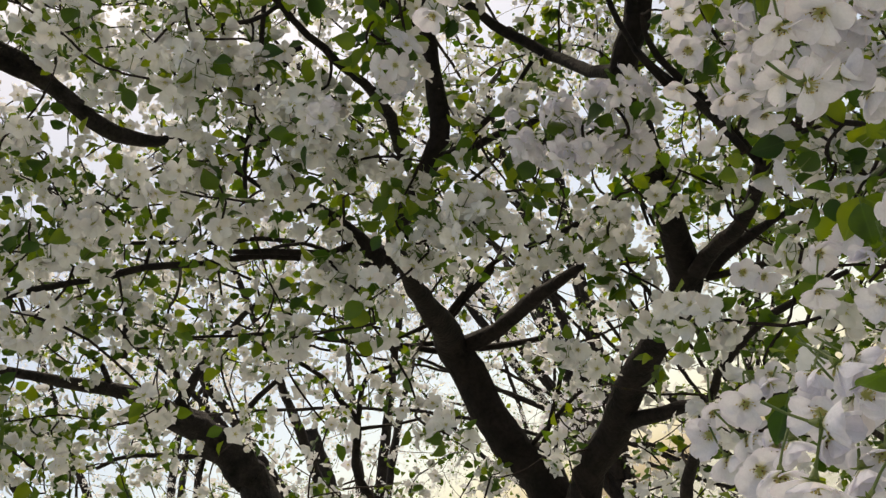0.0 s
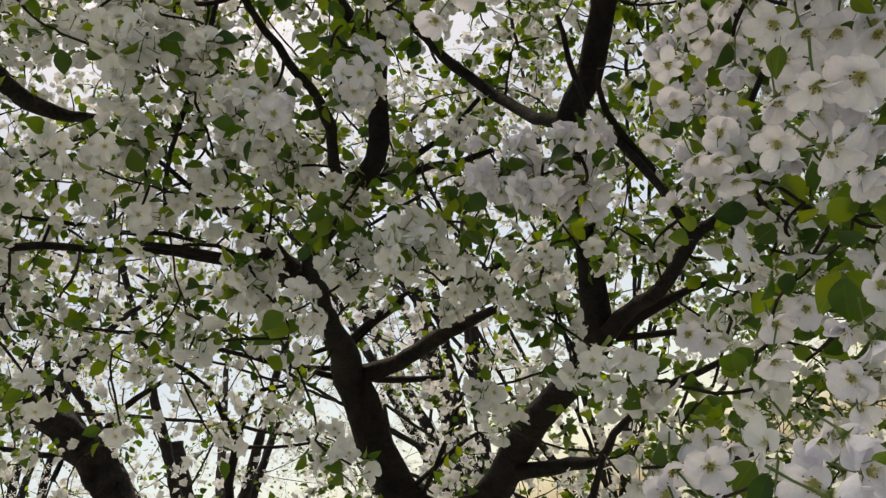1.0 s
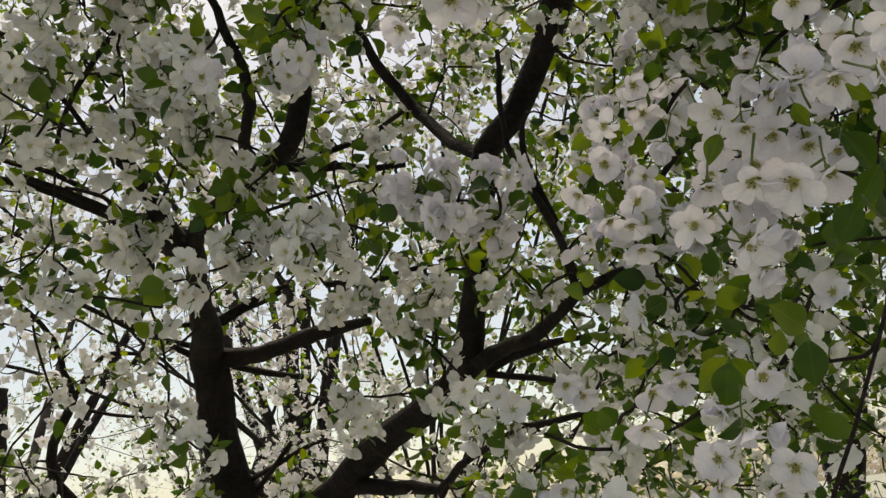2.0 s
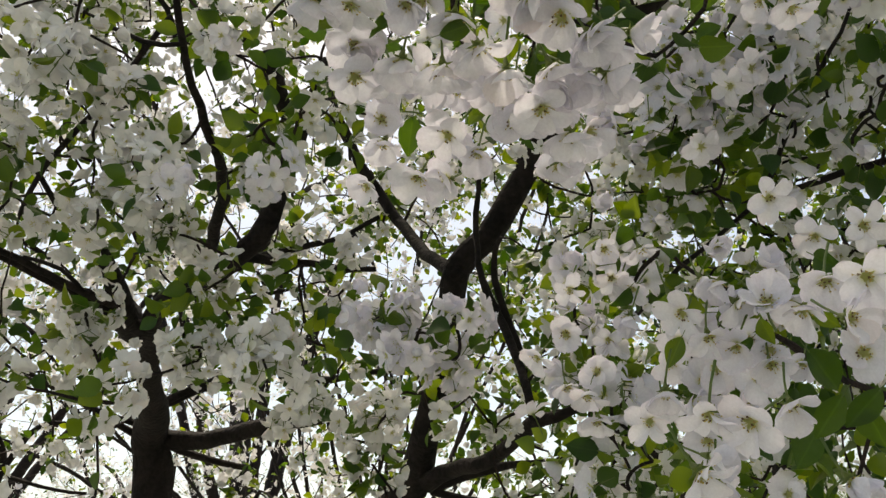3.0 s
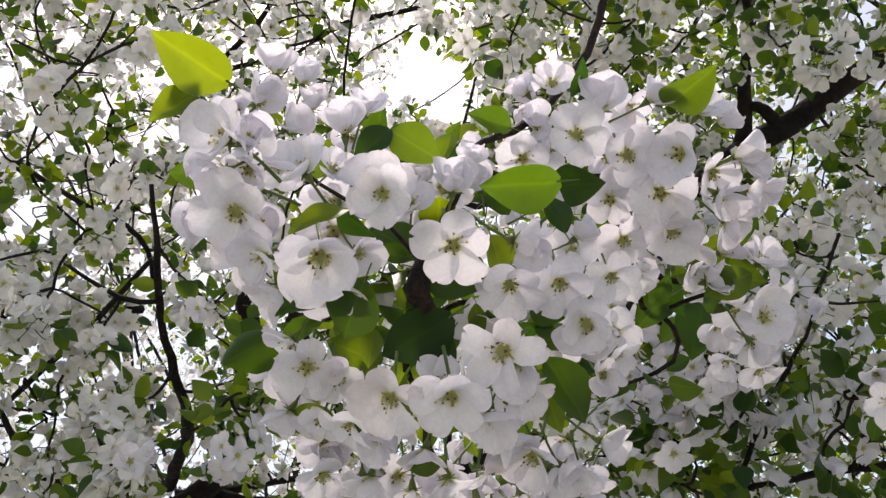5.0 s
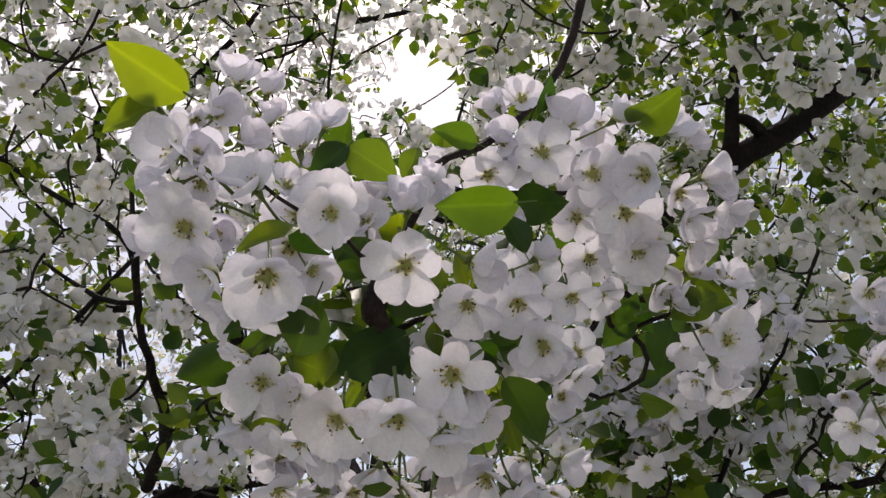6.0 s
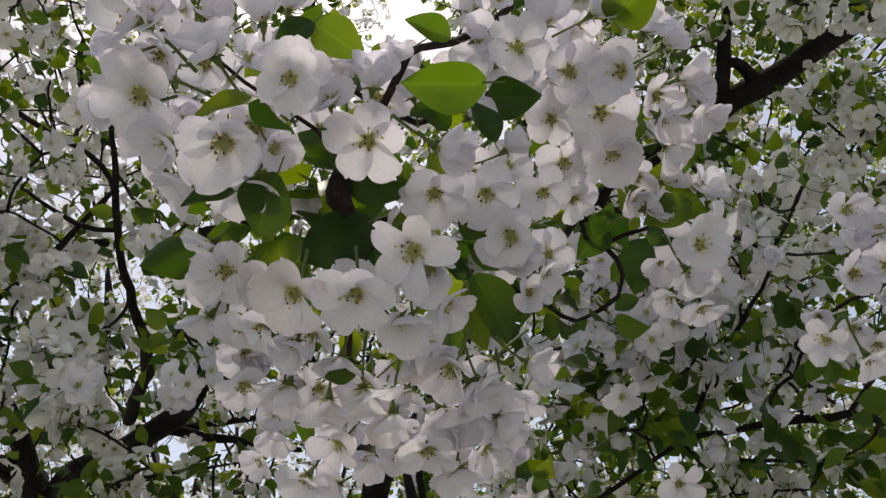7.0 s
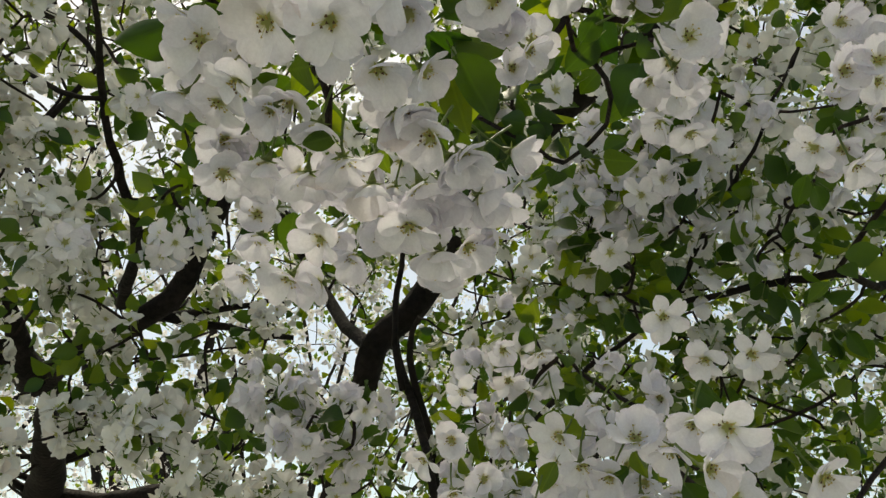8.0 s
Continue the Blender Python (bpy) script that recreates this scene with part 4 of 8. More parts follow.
bloom((0.238, 0.498, 1.788), (0.58, -0.38, -0.72), 0.0170, 0, 2.64)
bloom((0.207, 0.510, 1.786), (-0.62, -0.52, -0.59), 0.0192, 3, 1.68)
bloom((0.255, 0.501, 1.794), (0.59, -0.43, -0.68), 0.0173, 1, 2.13)
bloom((0.261, 0.503, 1.815), (0.37, -0.89, 0.27), 0.0161, 2, 0.86)
bloom((0.251, 0.407, 1.768), (-0.24, -0.42, -0.87), 0.0172, 1, -0.55)
bloom((0.249, 0.365, 1.754), (-0.42, -0.68, -0.60), 0.0182, 3, -0.67)
bloom((0.241, 0.374, 1.736), (0.40, -0.77, -0.50), 0.0164, 1, 0.87)
bloom((0.214, 0.491, 1.764), (-0.03, -0.36, -0.93), 0.0171, 3, -0.03)
bloom((0.233, 0.496, 1.759), (-0.45, -0.50, -0.74), 0.0174, 1, -0.38)
bloom((0.255, 0.498, 1.757), (-0.36, -0.68, -0.64), 0.0163, 1, 0.11)
bloom((0.217, 0.676, 1.839), (-0.42, -0.20, -0.89), 0.0182, 2, -0.84)
bloom((0.221, 0.778, 1.850), (-0.41, -0.65, -0.64), 0.0179, 3, -0.21)
bloom((0.240, 0.701, 1.913), (0.25, -0.15, -0.95), 0.0184, 0, 2.30)
bloom((0.209, 0.708, 1.916), (-0.01, -0.72, -0.70), 0.0184, 1, 0.49)
bloom((0.235, 0.759, 1.905), (-0.34, -0.28, -0.90), 0.0184, 0, -0.92)
bloom((0.266, 0.599, 1.863), (0.16, -0.96, 0.22), 0.0187, 2, 0.31)
bloom((0.306, 0.569, 1.898), (-0.03, -0.75, -0.66), 0.0205, 3, -2.86)
bloom((0.336, 0.567, 1.865), (-0.49, -0.35, -0.80), 0.0178, 0, -0.68)
bloom((0.355, 0.536, 1.859), (0.01, -0.79, -0.62), 0.0191, 3, 1.23)
bloom((0.235, 0.617, 1.837), (0.40, -0.07, -0.92), 0.0178, 1, -2.95)
bloom((0.251, 0.589, 1.840), (0.36, -0.30, -0.88), 0.0156, 2, 1.76)
bloom((0.181, 0.416, 1.700), (-0.22, -0.33, -0.92), 0.0185, 3, -0.36)
bloom((0.200, 0.410, 1.694), (-0.68, -0.50, -0.54), 0.0185, 0, -1.51)
bloom((0.226, 0.427, 1.762), (-0.29, -0.89, 0.35), 0.0182, 1, -0.24)
bloom((0.243, 0.421, 1.757), (-0.57, -0.27, -0.78), 0.0175, 1, -1.12)
bloom((0.227, 0.493, 1.800), (-0.51, -0.32, -0.80), 0.0166, 2, -0.79)
bloom((0.182, 0.447, 1.675), (0.36, -0.59, -0.72), 0.0206, 3, 1.62)
bloom((0.248, 0.485, 1.744), (-0.04, -0.51, -0.86), 0.0168, 1, 0.13)
bloom((0.237, 0.445, 1.710), (0.03, -0.39, -0.92), 0.0168, 1, 0.18)
bloom((0.184, 0.495, 1.730), (-0.15, -0.19, -0.97), 0.0170, 1, -0.73)
bloom((0.194, 0.570, 1.728), (-0.45, -0.75, -0.48), 0.0182, 3, -0.40)
bloom((0.142, 0.715, 1.816), (-0.53, -0.38, -0.76), 0.0178, 0, -1.42)
bloom((0.192, 0.710, 1.800), (-0.33, -0.90, -0.29), 0.0178, 1, -0.30)
bloom((0.182, 0.709, 1.779), (-0.28, -0.21, -0.94), 0.0181, 0, -1.41)
bloom((0.168, 0.729, 1.792), (0.17, -0.47, -0.87), 0.0176, 1, 1.00)
bloom((0.170, 0.687, 1.869), (-0.20, -0.45, -0.87), 0.0173, 3, -0.37)
bloom((0.216, 0.720, 1.892), (-0.18, -0.70, -0.70), 0.0179, 3, 0.20)
bloom((0.236, 0.720, 1.881), (-0.56, -0.46, -0.69), 0.0179, 0, -0.77)
bloom((0.157, 0.656, 1.818), (-0.16, -0.88, -0.44), 0.0182, 1, 0.71)
bloom((0.191, 0.723, 1.760), (-0.17, -0.38, -0.91), 0.0173, 0, -0.79)
bloom((0.205, 0.539, 1.611), (-0.05, -0.89, -0.45), 0.0161, 1, 0.81)
bloom((0.184, 0.569, 1.594), (-0.76, -0.65, -0.05), 0.0166, 2, -0.29)
bloom((0.190, 0.548, 1.581), (0.07, -0.12, -0.99), 0.0168, 3, 0.93)
bloom((0.177, 0.574, 1.565), (-0.69, -0.65, -0.33), 0.0166, 0, -1.17)
bloom((0.172, 0.575, 1.547), (0.46, -0.75, -0.48), 0.0162, 3, 1.44)
bloom((0.214, 0.541, 1.553), (-0.59, -0.69, -0.42), 0.0176, 0, -0.08)
bloom((0.209, 0.562, 1.579), (0.45, -0.71, -0.54), 0.0150, 2, 0.79)
bloom((0.170, 0.704, 1.629), (0.07, -0.76, -0.65), 0.0182, 1, 0.30)
bloom((0.196, 0.697, 1.632), (-0.35, -0.68, -0.64), 0.0172, 1, -0.83)
bloom((0.155, 0.680, 1.600), (-0.29, -0.43, -0.85), 0.0184, 0, -0.92)
bloom((0.114, 0.813, 1.659), (0.02, -0.91, -0.41), 0.0173, 0, -0.09)
bloom((0.128, 0.812, 1.647), (0.21, -0.72, -0.67), 0.0173, 1, 0.43)
bloom((0.208, 0.564, 1.539), (-0.08, -0.72, -0.69), 0.0158, 1, 0.19)
bloom((0.094, 0.773, 1.561), (-0.46, -0.76, -0.46), 0.0173, 0, -0.88)
bloom((0.076, 0.795, 1.564), (0.05, -0.24, -0.97), 0.0178, 1, 0.56)
bloom((0.119, 0.771, 1.546), (-0.06, -0.32, -0.95), 0.0173, 0, -0.37)
bloom((0.126, 0.517, 1.535), (0.30, -0.53, -0.79), 0.0189, 3, 1.92)
bloom((0.125, 0.447, 1.517), (0.45, -0.45, -0.77), 0.0177, 1, 1.29)
bloom((0.108, 0.438, 1.517), (-0.62, -0.70, -0.36), 0.0186, 3, -1.43)
bloom((0.072, 0.547, 1.539), (-0.20, -0.82, -0.53), 0.0166, 0, 0.58)
bloom((0.050, 0.566, 1.543), (-0.10, -0.50, -0.86), 0.0164, 0, -0.21)
bloom((0.042, 0.566, 1.530), (-0.46, -0.89, -0.03), 0.0164, 1, -0.02)
bloom((0.063, 0.537, 1.519), (0.52, -0.49, -0.69), 0.0167, 0, 1.87)
bloom((0.047, 0.546, 1.512), (0.24, -0.58, -0.78), 0.0170, 1, 1.11)
bloom((0.065, 0.487, 1.501), (-0.11, -0.93, -0.35), 0.0166, 1, -0.40)
bloom((0.076, 0.427, 1.497), (-0.28, -0.65, -0.71), 0.0170, 1, -1.12)
bloom((0.089, 0.387, 1.491), (-0.52, -0.36, -0.78), 0.0177, 1, -1.07)
bloom((0.110, 0.407, 1.487), (-0.20, -0.49, -0.85), 0.0168, 2, -1.17)
bloom((0.122, 0.416, 1.490), (-0.46, -0.70, -0.55), 0.0166, 1, -0.13)
bloom((0.106, 0.386, 1.476), (-0.56, -0.57, -0.61), 0.0166, 3, -1.56)
bloom((0.088, 0.448, 1.509), (-0.22, -0.30, -0.93), 0.0165, 1, -1.45)
bloom((0.090, 0.587, 1.545), (-0.23, -0.93, -0.27), 0.0158, 2, 0.10)
bloom((0.140, 0.516, 1.537), (0.64, -0.36, -0.68), 0.0168, 1, 1.34)
bloom((0.104, 0.438, 1.503), (0.12, -0.74, -0.66), 0.0150, 2, 0.62)
bloom((0.321, 0.414, 1.745), (0.23, -0.68, -0.70), 0.0178, 1, 2.13)
bloom((0.326, 0.331, 1.945), (0.09, -0.82, -0.57), 0.0172, 1, 1.46)
bloom((0.340, 0.321, 1.945), (-0.33, -0.93, -0.19), 0.0166, 1, 0.23)
bloom((0.334, 0.381, 1.930), (-0.60, -0.45, -0.66), 0.0168, 3, -0.63)
bloom((0.354, 0.377, 1.918), (0.39, -0.14, -0.91), 0.0175, 0, 2.67)
bloom((0.026, 0.201, 1.932), (-0.06, -0.86, -0.51), 0.0166, 0)
bloom((0.129, 0.290, 1.925), (0.13, -0.50, -0.86), 0.0172, 2)
bloom((-0.037, 0.201, 1.954), (-0.63, -0.76, -0.18), 0.0196, 1)
bloom((-0.044, 0.229, 1.934), (-0.77, -0.39, -0.50), 0.0159, 2)
bloom((-0.025, 0.235, 1.923), (-0.50, -0.66, -0.56), 0.0185, 0)
bloom((-0.032, 0.238, 1.959), (-0.54, -0.74, -0.40), 0.0182, 1)
bloom((0.010, 0.352, 1.921), (-0.15, -0.63, -0.76), 0.0145, 0)
bloom((0.265, 0.400, 1.978), (0.31, -0.38, -0.87), 0.0158, 1)
bloom((0.024, 0.391, 1.884), (-0.24, -0.61, -0.75), 0.0153, 1)
bloom((0.044, 0.401, 1.886), (-0.05, -0.57, -0.82), 0.0162, 2)
bloom((0.067, 0.371, 1.877), (-0.05, -0.57, -0.82), 0.0179, 1)
bloom((0.082, 0.377, 1.856), (0.13, -0.50, -0.86), 0.0179, 1)
bloom((0.101, 0.365, 1.852), (0.14, -0.57, -0.81), 0.0193, 0)
bloom((0.113, 0.349, 1.860), (0.31, -0.38, -0.87), 0.0189, 2)
bloom((0.132, 0.409, 1.862), (0.31, -0.38, -0.87), 0.0175, 1)
bloom((0.074, 0.291, 1.923), (-0.06, -0.71, -0.71), 0.0145, 1)
bloom((0.011, 0.242, 1.911), (-0.11, -0.05, -0.99), 0.0145, 1)
bloom((0.029, 0.310, 1.872), (-0.34, -0.37, -0.86), 0.0145, 1)
bloom((0.032, 0.229, 1.959), (0.40, -0.69, -0.60), 0.0147, 1)
bloom((0.053, 0.279, 1.883), (0.31, -0.90, -0.30), 0.0159, 0)
bloom((0.085, 0.252, 1.882), (-0.21, -0.60, -0.77), 0.0167, 2)
bloom((0.108, 0.297, 1.967), (-0.01, -0.78, -0.63), 0.0145, 0)
bloom((0.177, 0.323, 2.012), (0.31, -0.72, -0.62), 0.0145, 0)
bloom((0.166, 0.281, 2.064), (0.24, -0.40, -0.88), 0.0145, 0)
bloom((-0.036, 0.248, 1.978), (-0.18, -0.85, -0.50), 0.0179, 2)
bloom((-0.038, 0.247, 1.962), (-0.26, -0.27, -0.93), 0.0145, 2)
bloom((-0.026, 0.268, 1.997), (-0.09, -0.77, -0.64), 0.0163, 1)
bloom((-0.021, 0.370, 1.924), (0.29, -0.46, -0.84), 0.0145, 2)
bloom((-0.001, 0.376, 1.892), (0.38, -0.78, -0.49), 0.0147, 2)
bloom((0.011, 0.253, 2.006), (-0.06, -0.51, -0.86), 0.0145, 2)
bloom((0.121, 0.299, 2.045), (-0.55, -0.79, -0.25), 0.0145, 2)
bloom((0.263, 0.373, 2.029), (-0.19, -0.64, -0.74), 0.0145, 2)
bloom((0.013, 0.430, 1.883), (0.14, -0.92, -0.35), 0.0145, 1)
bloom((0.074, 0.387, 1.876), (0.11, -0.52, -0.85), 0.0148, 0)
bloom((0.110, 0.387, 1.874), (0.44, -0.65, -0.62), 0.0164, 2)
bloom((0.181, 0.347, 1.991), (-0.18, -0.91, -0.38), 0.0145, 2)
bloom((0.088, 0.311, 1.923), (-0.23, -0.97, -0.12), 0.0145, 0)
bloom((-0.004, 0.281, 1.934), (0.15, -0.46, -0.87), 0.0145, 0)
bloom((0.125, 0.292, 1.939), (-0.56, -0.43, -0.71), 0.0145, 2)
bloom((0.153, 0.326, 1.939), (-0.26, -0.93, -0.25), 0.0151, 0)
bloom((0.162, 0.291, 2.062), (-0.52, -0.66, -0.55), 0.0145, 0)
bloom((0.130, 0.361, 1.892), (-0.50, -0.22, -0.84), 0.0182, 2)
bloom((0.156, 0.417, 1.895), (-0.30, -0.32, -0.90), 0.0155, 0)
bloom((0.129, 0.304, 1.977), (-0.37, -0.89, -0.27), 0.0145, 0)
bloom((0.283, 0.389, 2.008), (-0.36, -0.63, -0.69), 0.0145, 2)
bloom((0.109, 0.399, 1.870), (-0.60, -0.66, -0.45), 0.0168, 1)
bloom((0.123, 0.445, 1.862), (0.44, -0.82, -0.36), 0.0149, 2)
bloom((0.006, 0.249, 1.945), (0.13, -0.57, -0.81), 0.0211, 1)
bloom((0.049, 0.296, 1.977), (0.00, -0.56, -0.83), 0.0205, 0)
bloom((0.086, 0.305, 1.951), (0.16, -0.78, -0.61), 0.0159, 1)
bloom((0.128, 0.354, 1.953), (-0.07, -0.64, -0.77), 0.0170, 0)
bloom((0.182, 0.323, 2.031), (0.65, -0.74, -0.20), 0.0159, 0)
bloom((0.117, 0.304, 2.048), (0.31, -0.71, -0.64), 0.0163, 0)
bloom((0.107, 0.316, 2.108), (0.55, -0.65, -0.52), 0.0168, 2)
bloom((0.184, 0.304, 2.018), (0.22, -0.70, -0.68), 0.0182, 1)
bloom((0.117, 0.330, 2.105), (-0.26, -0.32, -0.91), 0.0145, 2)
bloom((0.004, 0.280, 1.985), (-0.45, -0.55, -0.71), 0.0187, 1)
bloom((-0.040, 0.258, 2.024), (-0.46, -0.61, -0.65), 0.0149, 1)
bloom((-0.048, 0.248, 2.015), (0.21, -0.70, -0.69), 0.0159, 2)
bloom((-0.035, 0.276, 1.966), (0.32, -0.89, -0.32), 0.0183, 2)
bloom((0.058, 0.300, 2.013), (0.55, -0.72, -0.43), 0.0202, 1)
bloom((-0.028, 0.360, 1.933), (-0.14, -0.79, -0.59), 0.0173, 0)
bloom((-0.011, 0.436, 1.946), (0.03, -0.77, -0.63), 0.0145, 0)
bloom((0.037, 0.317, 1.880), (-0.51, -0.51, -0.70), 0.0156, 1)
bloom((0.141, 0.418, 1.895), (-0.02, -0.86, -0.52), 0.0164, 1)
bloom((0.030, 0.297, 1.987), (0.04, -0.75, -0.66), 0.0145, 1)
bloom((0.080, 0.340, 2.057), (-0.40, -0.81, -0.43), 0.0158, 0)
bloom((0.144, 0.329, 2.066), (0.05, -0.99, -0.11), 0.0151, 2)
bloom((0.224, 0.361, 2.005), (0.30, -0.70, -0.64), 0.0145, 2)
bloom((0.020, 0.438, 1.893), (-0.71, -0.51, -0.48), 0.0145, 0)
bloom((0.061, 0.447, 1.915), (-0.12, -0.45, -0.88), 0.0153, 1)
bloom((0.151, 0.428, 1.877), (-0.37, -0.84, -0.39), 0.0192, 2)
bloom((0.056, 0.467, 1.891), (0.28, -0.77, -0.58), 0.0165, 2)
bloom((0.124, 0.465, 1.870), (0.17, -0.84, -0.51), 0.0165, 1)
bloom((-0.012, 0.325, 1.967), (0.24, -0.53, -0.81), 0.0168, 1)
bloom((0.032, 0.386, 1.885), (-0.37, -0.42, -0.83), 0.0145, 1)
bloom((-0.022, 0.389, 2.024), (-0.15, -0.81, -0.57), 0.0160, 2)
bloom((0.083, 0.383, 2.023), (-0.23, -0.64, -0.73), 0.0158, 2)
bloom((0.181, 0.328, 2.056), (-0.21, -0.88, -0.43), 0.0158, 0)
bloom((0.079, 0.409, 1.910), (-0.05, -0.44, -0.89), 0.0149, 2)
bloom((-0.033, 0.355, 2.069), (-0.03, -0.80, -0.60), 0.0160, 0)
bloom((0.091, 0.374, 2.072), (-0.59, -0.51, -0.63), 0.0165, 2)
bloom((0.123, 0.378, 2.108), (-0.55, -0.72, -0.42), 0.0174, 0)
bloom((-0.033, 0.367, 2.089), (-0.68, -0.51, -0.52), 0.0167, 2)
bloom((-0.003, 0.354, 2.037), (-0.18, -0.59, -0.78), 0.0154, 2)
# flowers of the sprays beside it
bloom((0.247, 0.517, 1.795), (-0.43, -0.80, -0.43), 0.0180, 2)
bloom((0.229, 0.545, 1.797), (0.14, -0.65, -0.75), 0.0178, 2)
bloom((0.235, 0.544, 1.758), (-0.07, -0.77, -0.63), 0.0180, 1)
bloom((0.257, 0.526, 1.747), (-0.60, -0.72, -0.35), 0.0180, 0)
bloom((0.231, 0.566, 1.713), (-0.45, -0.72, -0.53), 0.0180, 1)
bloom((0.226, 0.573, 1.741), (0.53, -0.71, -0.47), 0.0180, 0)
bloom((0.256, 0.559, 1.854), (-0.22, -0.74, -0.63), 0.0147, 2)
bloom((0.285, 0.536, 1.822), (-0.45, -0.80, -0.41), 0.0173, 2)
bloom((0.285, 0.478, 1.786), (0.24, -0.89, -0.39), 0.0177, 0)
bloom((0.283, 0.427, 1.764), (0.46, -0.83, -0.32), 0.0180, 2)
bloom((0.290, 0.455, 1.741), (-0.39, -0.91, -0.15), 0.0180, 1)
bloom((0.223, 0.625, 1.749), (0.17, -0.45, -0.88), 0.0159, 0)
bloom((0.246, 0.414, 1.665), (0.21, -0.69, -0.69), 0.0180, 2)
bloom((0.222, 0.573, 1.787), (0.05, -0.60, -0.80), 0.0173, 0)
bloom((0.285, 0.522, 1.796), (-0.37, -0.65, -0.67), 0.0156, 1)
bloom((0.262, 0.549, 1.779), (0.09, -0.77, -0.64), 0.0180, 1)
bloom((0.290, 0.532, 1.757), (-0.49, -0.55, -0.68), 0.0156, 1)
bloom((0.229, 0.550, 1.684), (0.09, -0.21, -0.97), 0.0173, 2)
bloom((0.223, 0.597, 1.777), (0.20, -0.49, -0.85), 0.0166, 0)
bloom((0.256, 0.574, 1.737), (-0.68, -0.50, -0.54), 0.0180, 2)
bloom((0.104, 0.388, 1.512), (0.77, -0.41, -0.49), 0.0180, 2)
bloom((0.123, 0.407, 1.533), (0.27, -0.53, -0.81), 0.0166, 2)
bloom((0.127, 0.417, 1.516), (0.51, -0.85, -0.14), 0.0154, 1)
bloom((0.113, 0.437, 1.535), (-0.31, -0.76, -0.58), 0.0152, 2)
bloom((0.077, 0.508, 1.509), (0.20, -0.98, 0.05), 0.0155, 2)
bloom((0.358, 0.366, 2.015), (-0.01, -0.77, -0.63), 0.0173, 1)
bloom((0.377, 0.394, 2.004), (-0.13, -0.99, -0.00), 0.0178, 2)
bloom((0.374, 0.407, 1.991), (-0.07, -0.93, -0.36), 0.0167, 2)
bloom((0.377, 0.366, 2.000), (-0.55, -0.83, -0.10), 0.0173, 2)
bloom((0.373, 0.445, 1.981), (-0.54, -0.59, -0.60), 0.0161, 2)
bloom((0.382, 0.424, 1.963), (-0.26, -0.55, -0.80), 0.0178, 1)
bloom((0.395, 0.423, 1.951), (-0.20, -0.41, -0.89), 0.0167, 0)
bloom((0.387, 0.459, 1.969), (0.24, -0.81, -0.54), 0.0152, 2)
bloom((0.403, 0.410, 1.979), (-0.24, -0.73, -0.63), 0.0159, 2)
bloom((0.403, 0.404, 2.004), (0.11, -0.66, -0.74), 0.0161, 0)
bloom((0.234, 0.569, 1.754), (-0.18, -0.97, 0.18), 0.0178, 1)
bloom((0.255, 0.550, 1.731), (-0.02, -0.99, -0.15), 0.0173, 2)
bloom((0.217, 0.528, 1.696), (0.78, -0.54, -0.31), 0.0180, 2)
bloom((0.239, 0.589, 1.688), (0.36, -0.80, -0.48), 0.0166, 0)
bloom((0.256, 0.577, 1.714), (-0.04, -0.84, -0.53), 0.0166, 2)
# leaves of the near sprays
big_leaf((-0.044, 0.211, 1.997), (-0.678, -0.723, -0.136), 0.039, -2.40, 1)
big_leaf((-0.059, 0.217, 1.993), (-0.550, -0.316, -0.773), 0.026, 0.62, 1)
big_leaf((-0.052, 0.246, 1.971), (-0.960, -0.255, -0.114), 0.020, -1.23, 2)
big_leaf((0.029, 0.210, 1.972), (-0.697, 0.131, -0.705), 0.022, 1.73, 1)
big_leaf((0.029, 0.211, 1.972), (0.811, -0.064, -0.582), 0.026, 1.93, 2)
big_leaf((0.093, 0.264, 2.027), (-0.894, -0.448, -0.019), 0.025, -1.99, 1)
big_leaf((0.102, 0.210, 1.947), (-0.948, -0.108, -0.300), 0.035, -0.21, 1)
big_leaf((0.113, 0.253, 1.951), (-0.442, -0.305, 0.844), 0.024, 2.16, 1)
big_leaf((0.114, 0.274, 1.997), (0.622, -0.626, -0.471), 0.030, 2.45, 2)
big_leaf((0.172, 0.242, 2.028), (0.213, -0.906, -0.365), 0.038, 3.01, 1)
big_leaf((0.126, 0.259, 2.047), (0.237, -0.868, 0.437), 0.022, -2.97, 0)
big_leaf((0.236, 0.323, 1.979), (-0.879, 0.367, -0.303), 0.028, 3.06, 2)
big_leaf((0.259, 0.443, 2.033), (-0.368, -0.108, -0.924), 0.046, 1.58, 2)
big_leaf((0.236, 0.300, 2.010), (-0.257, 0.665, -0.702), 0.024, -3.04, 0)
big_leaf((0.005, 0.234, 1.899), (-0.927, -0.123, -0.355), 0.021, 1.06, 1)
big_leaf((0.021, 0.232, 1.908), (-0.328, 0.795, -0.510), 0.033, 2.90, 2)
big_leaf((0.025, 0.287, 1.915), (-0.129, 0.190, -0.973), 0.018, 1.83, 1)
big_leaf((0.060, 0.266, 1.912), (-0.805, 0.389, -0.448), 0.038, 2.19, 2)
big_leaf((0.060, 0.275, 1.907), (-0.524, 0.399, -0.753), 0.026, 2.42, 2)
big_leaf((0.045, 0.263, 1.935), (0.960, -0.030, -0.279), 0.034, 2.49, 1)
big_leaf((0.073, 0.280, 1.927), (0.155, 0.489, -0.858), 0.017, 2.50, 0)
big_leaf((0.112, 0.316, 1.917), (0.572, 0.128, -0.810), 0.037, 1.52, 1)
big_leaf((0.111, 0.328, 1.914), (0.333, 0.347, -0.877), 0.031, 2.46, 0)
big_leaf((0.014, 0.206, 1.924), (-0.862, -0.161, -0.480), 0.027, 1.46, 0)
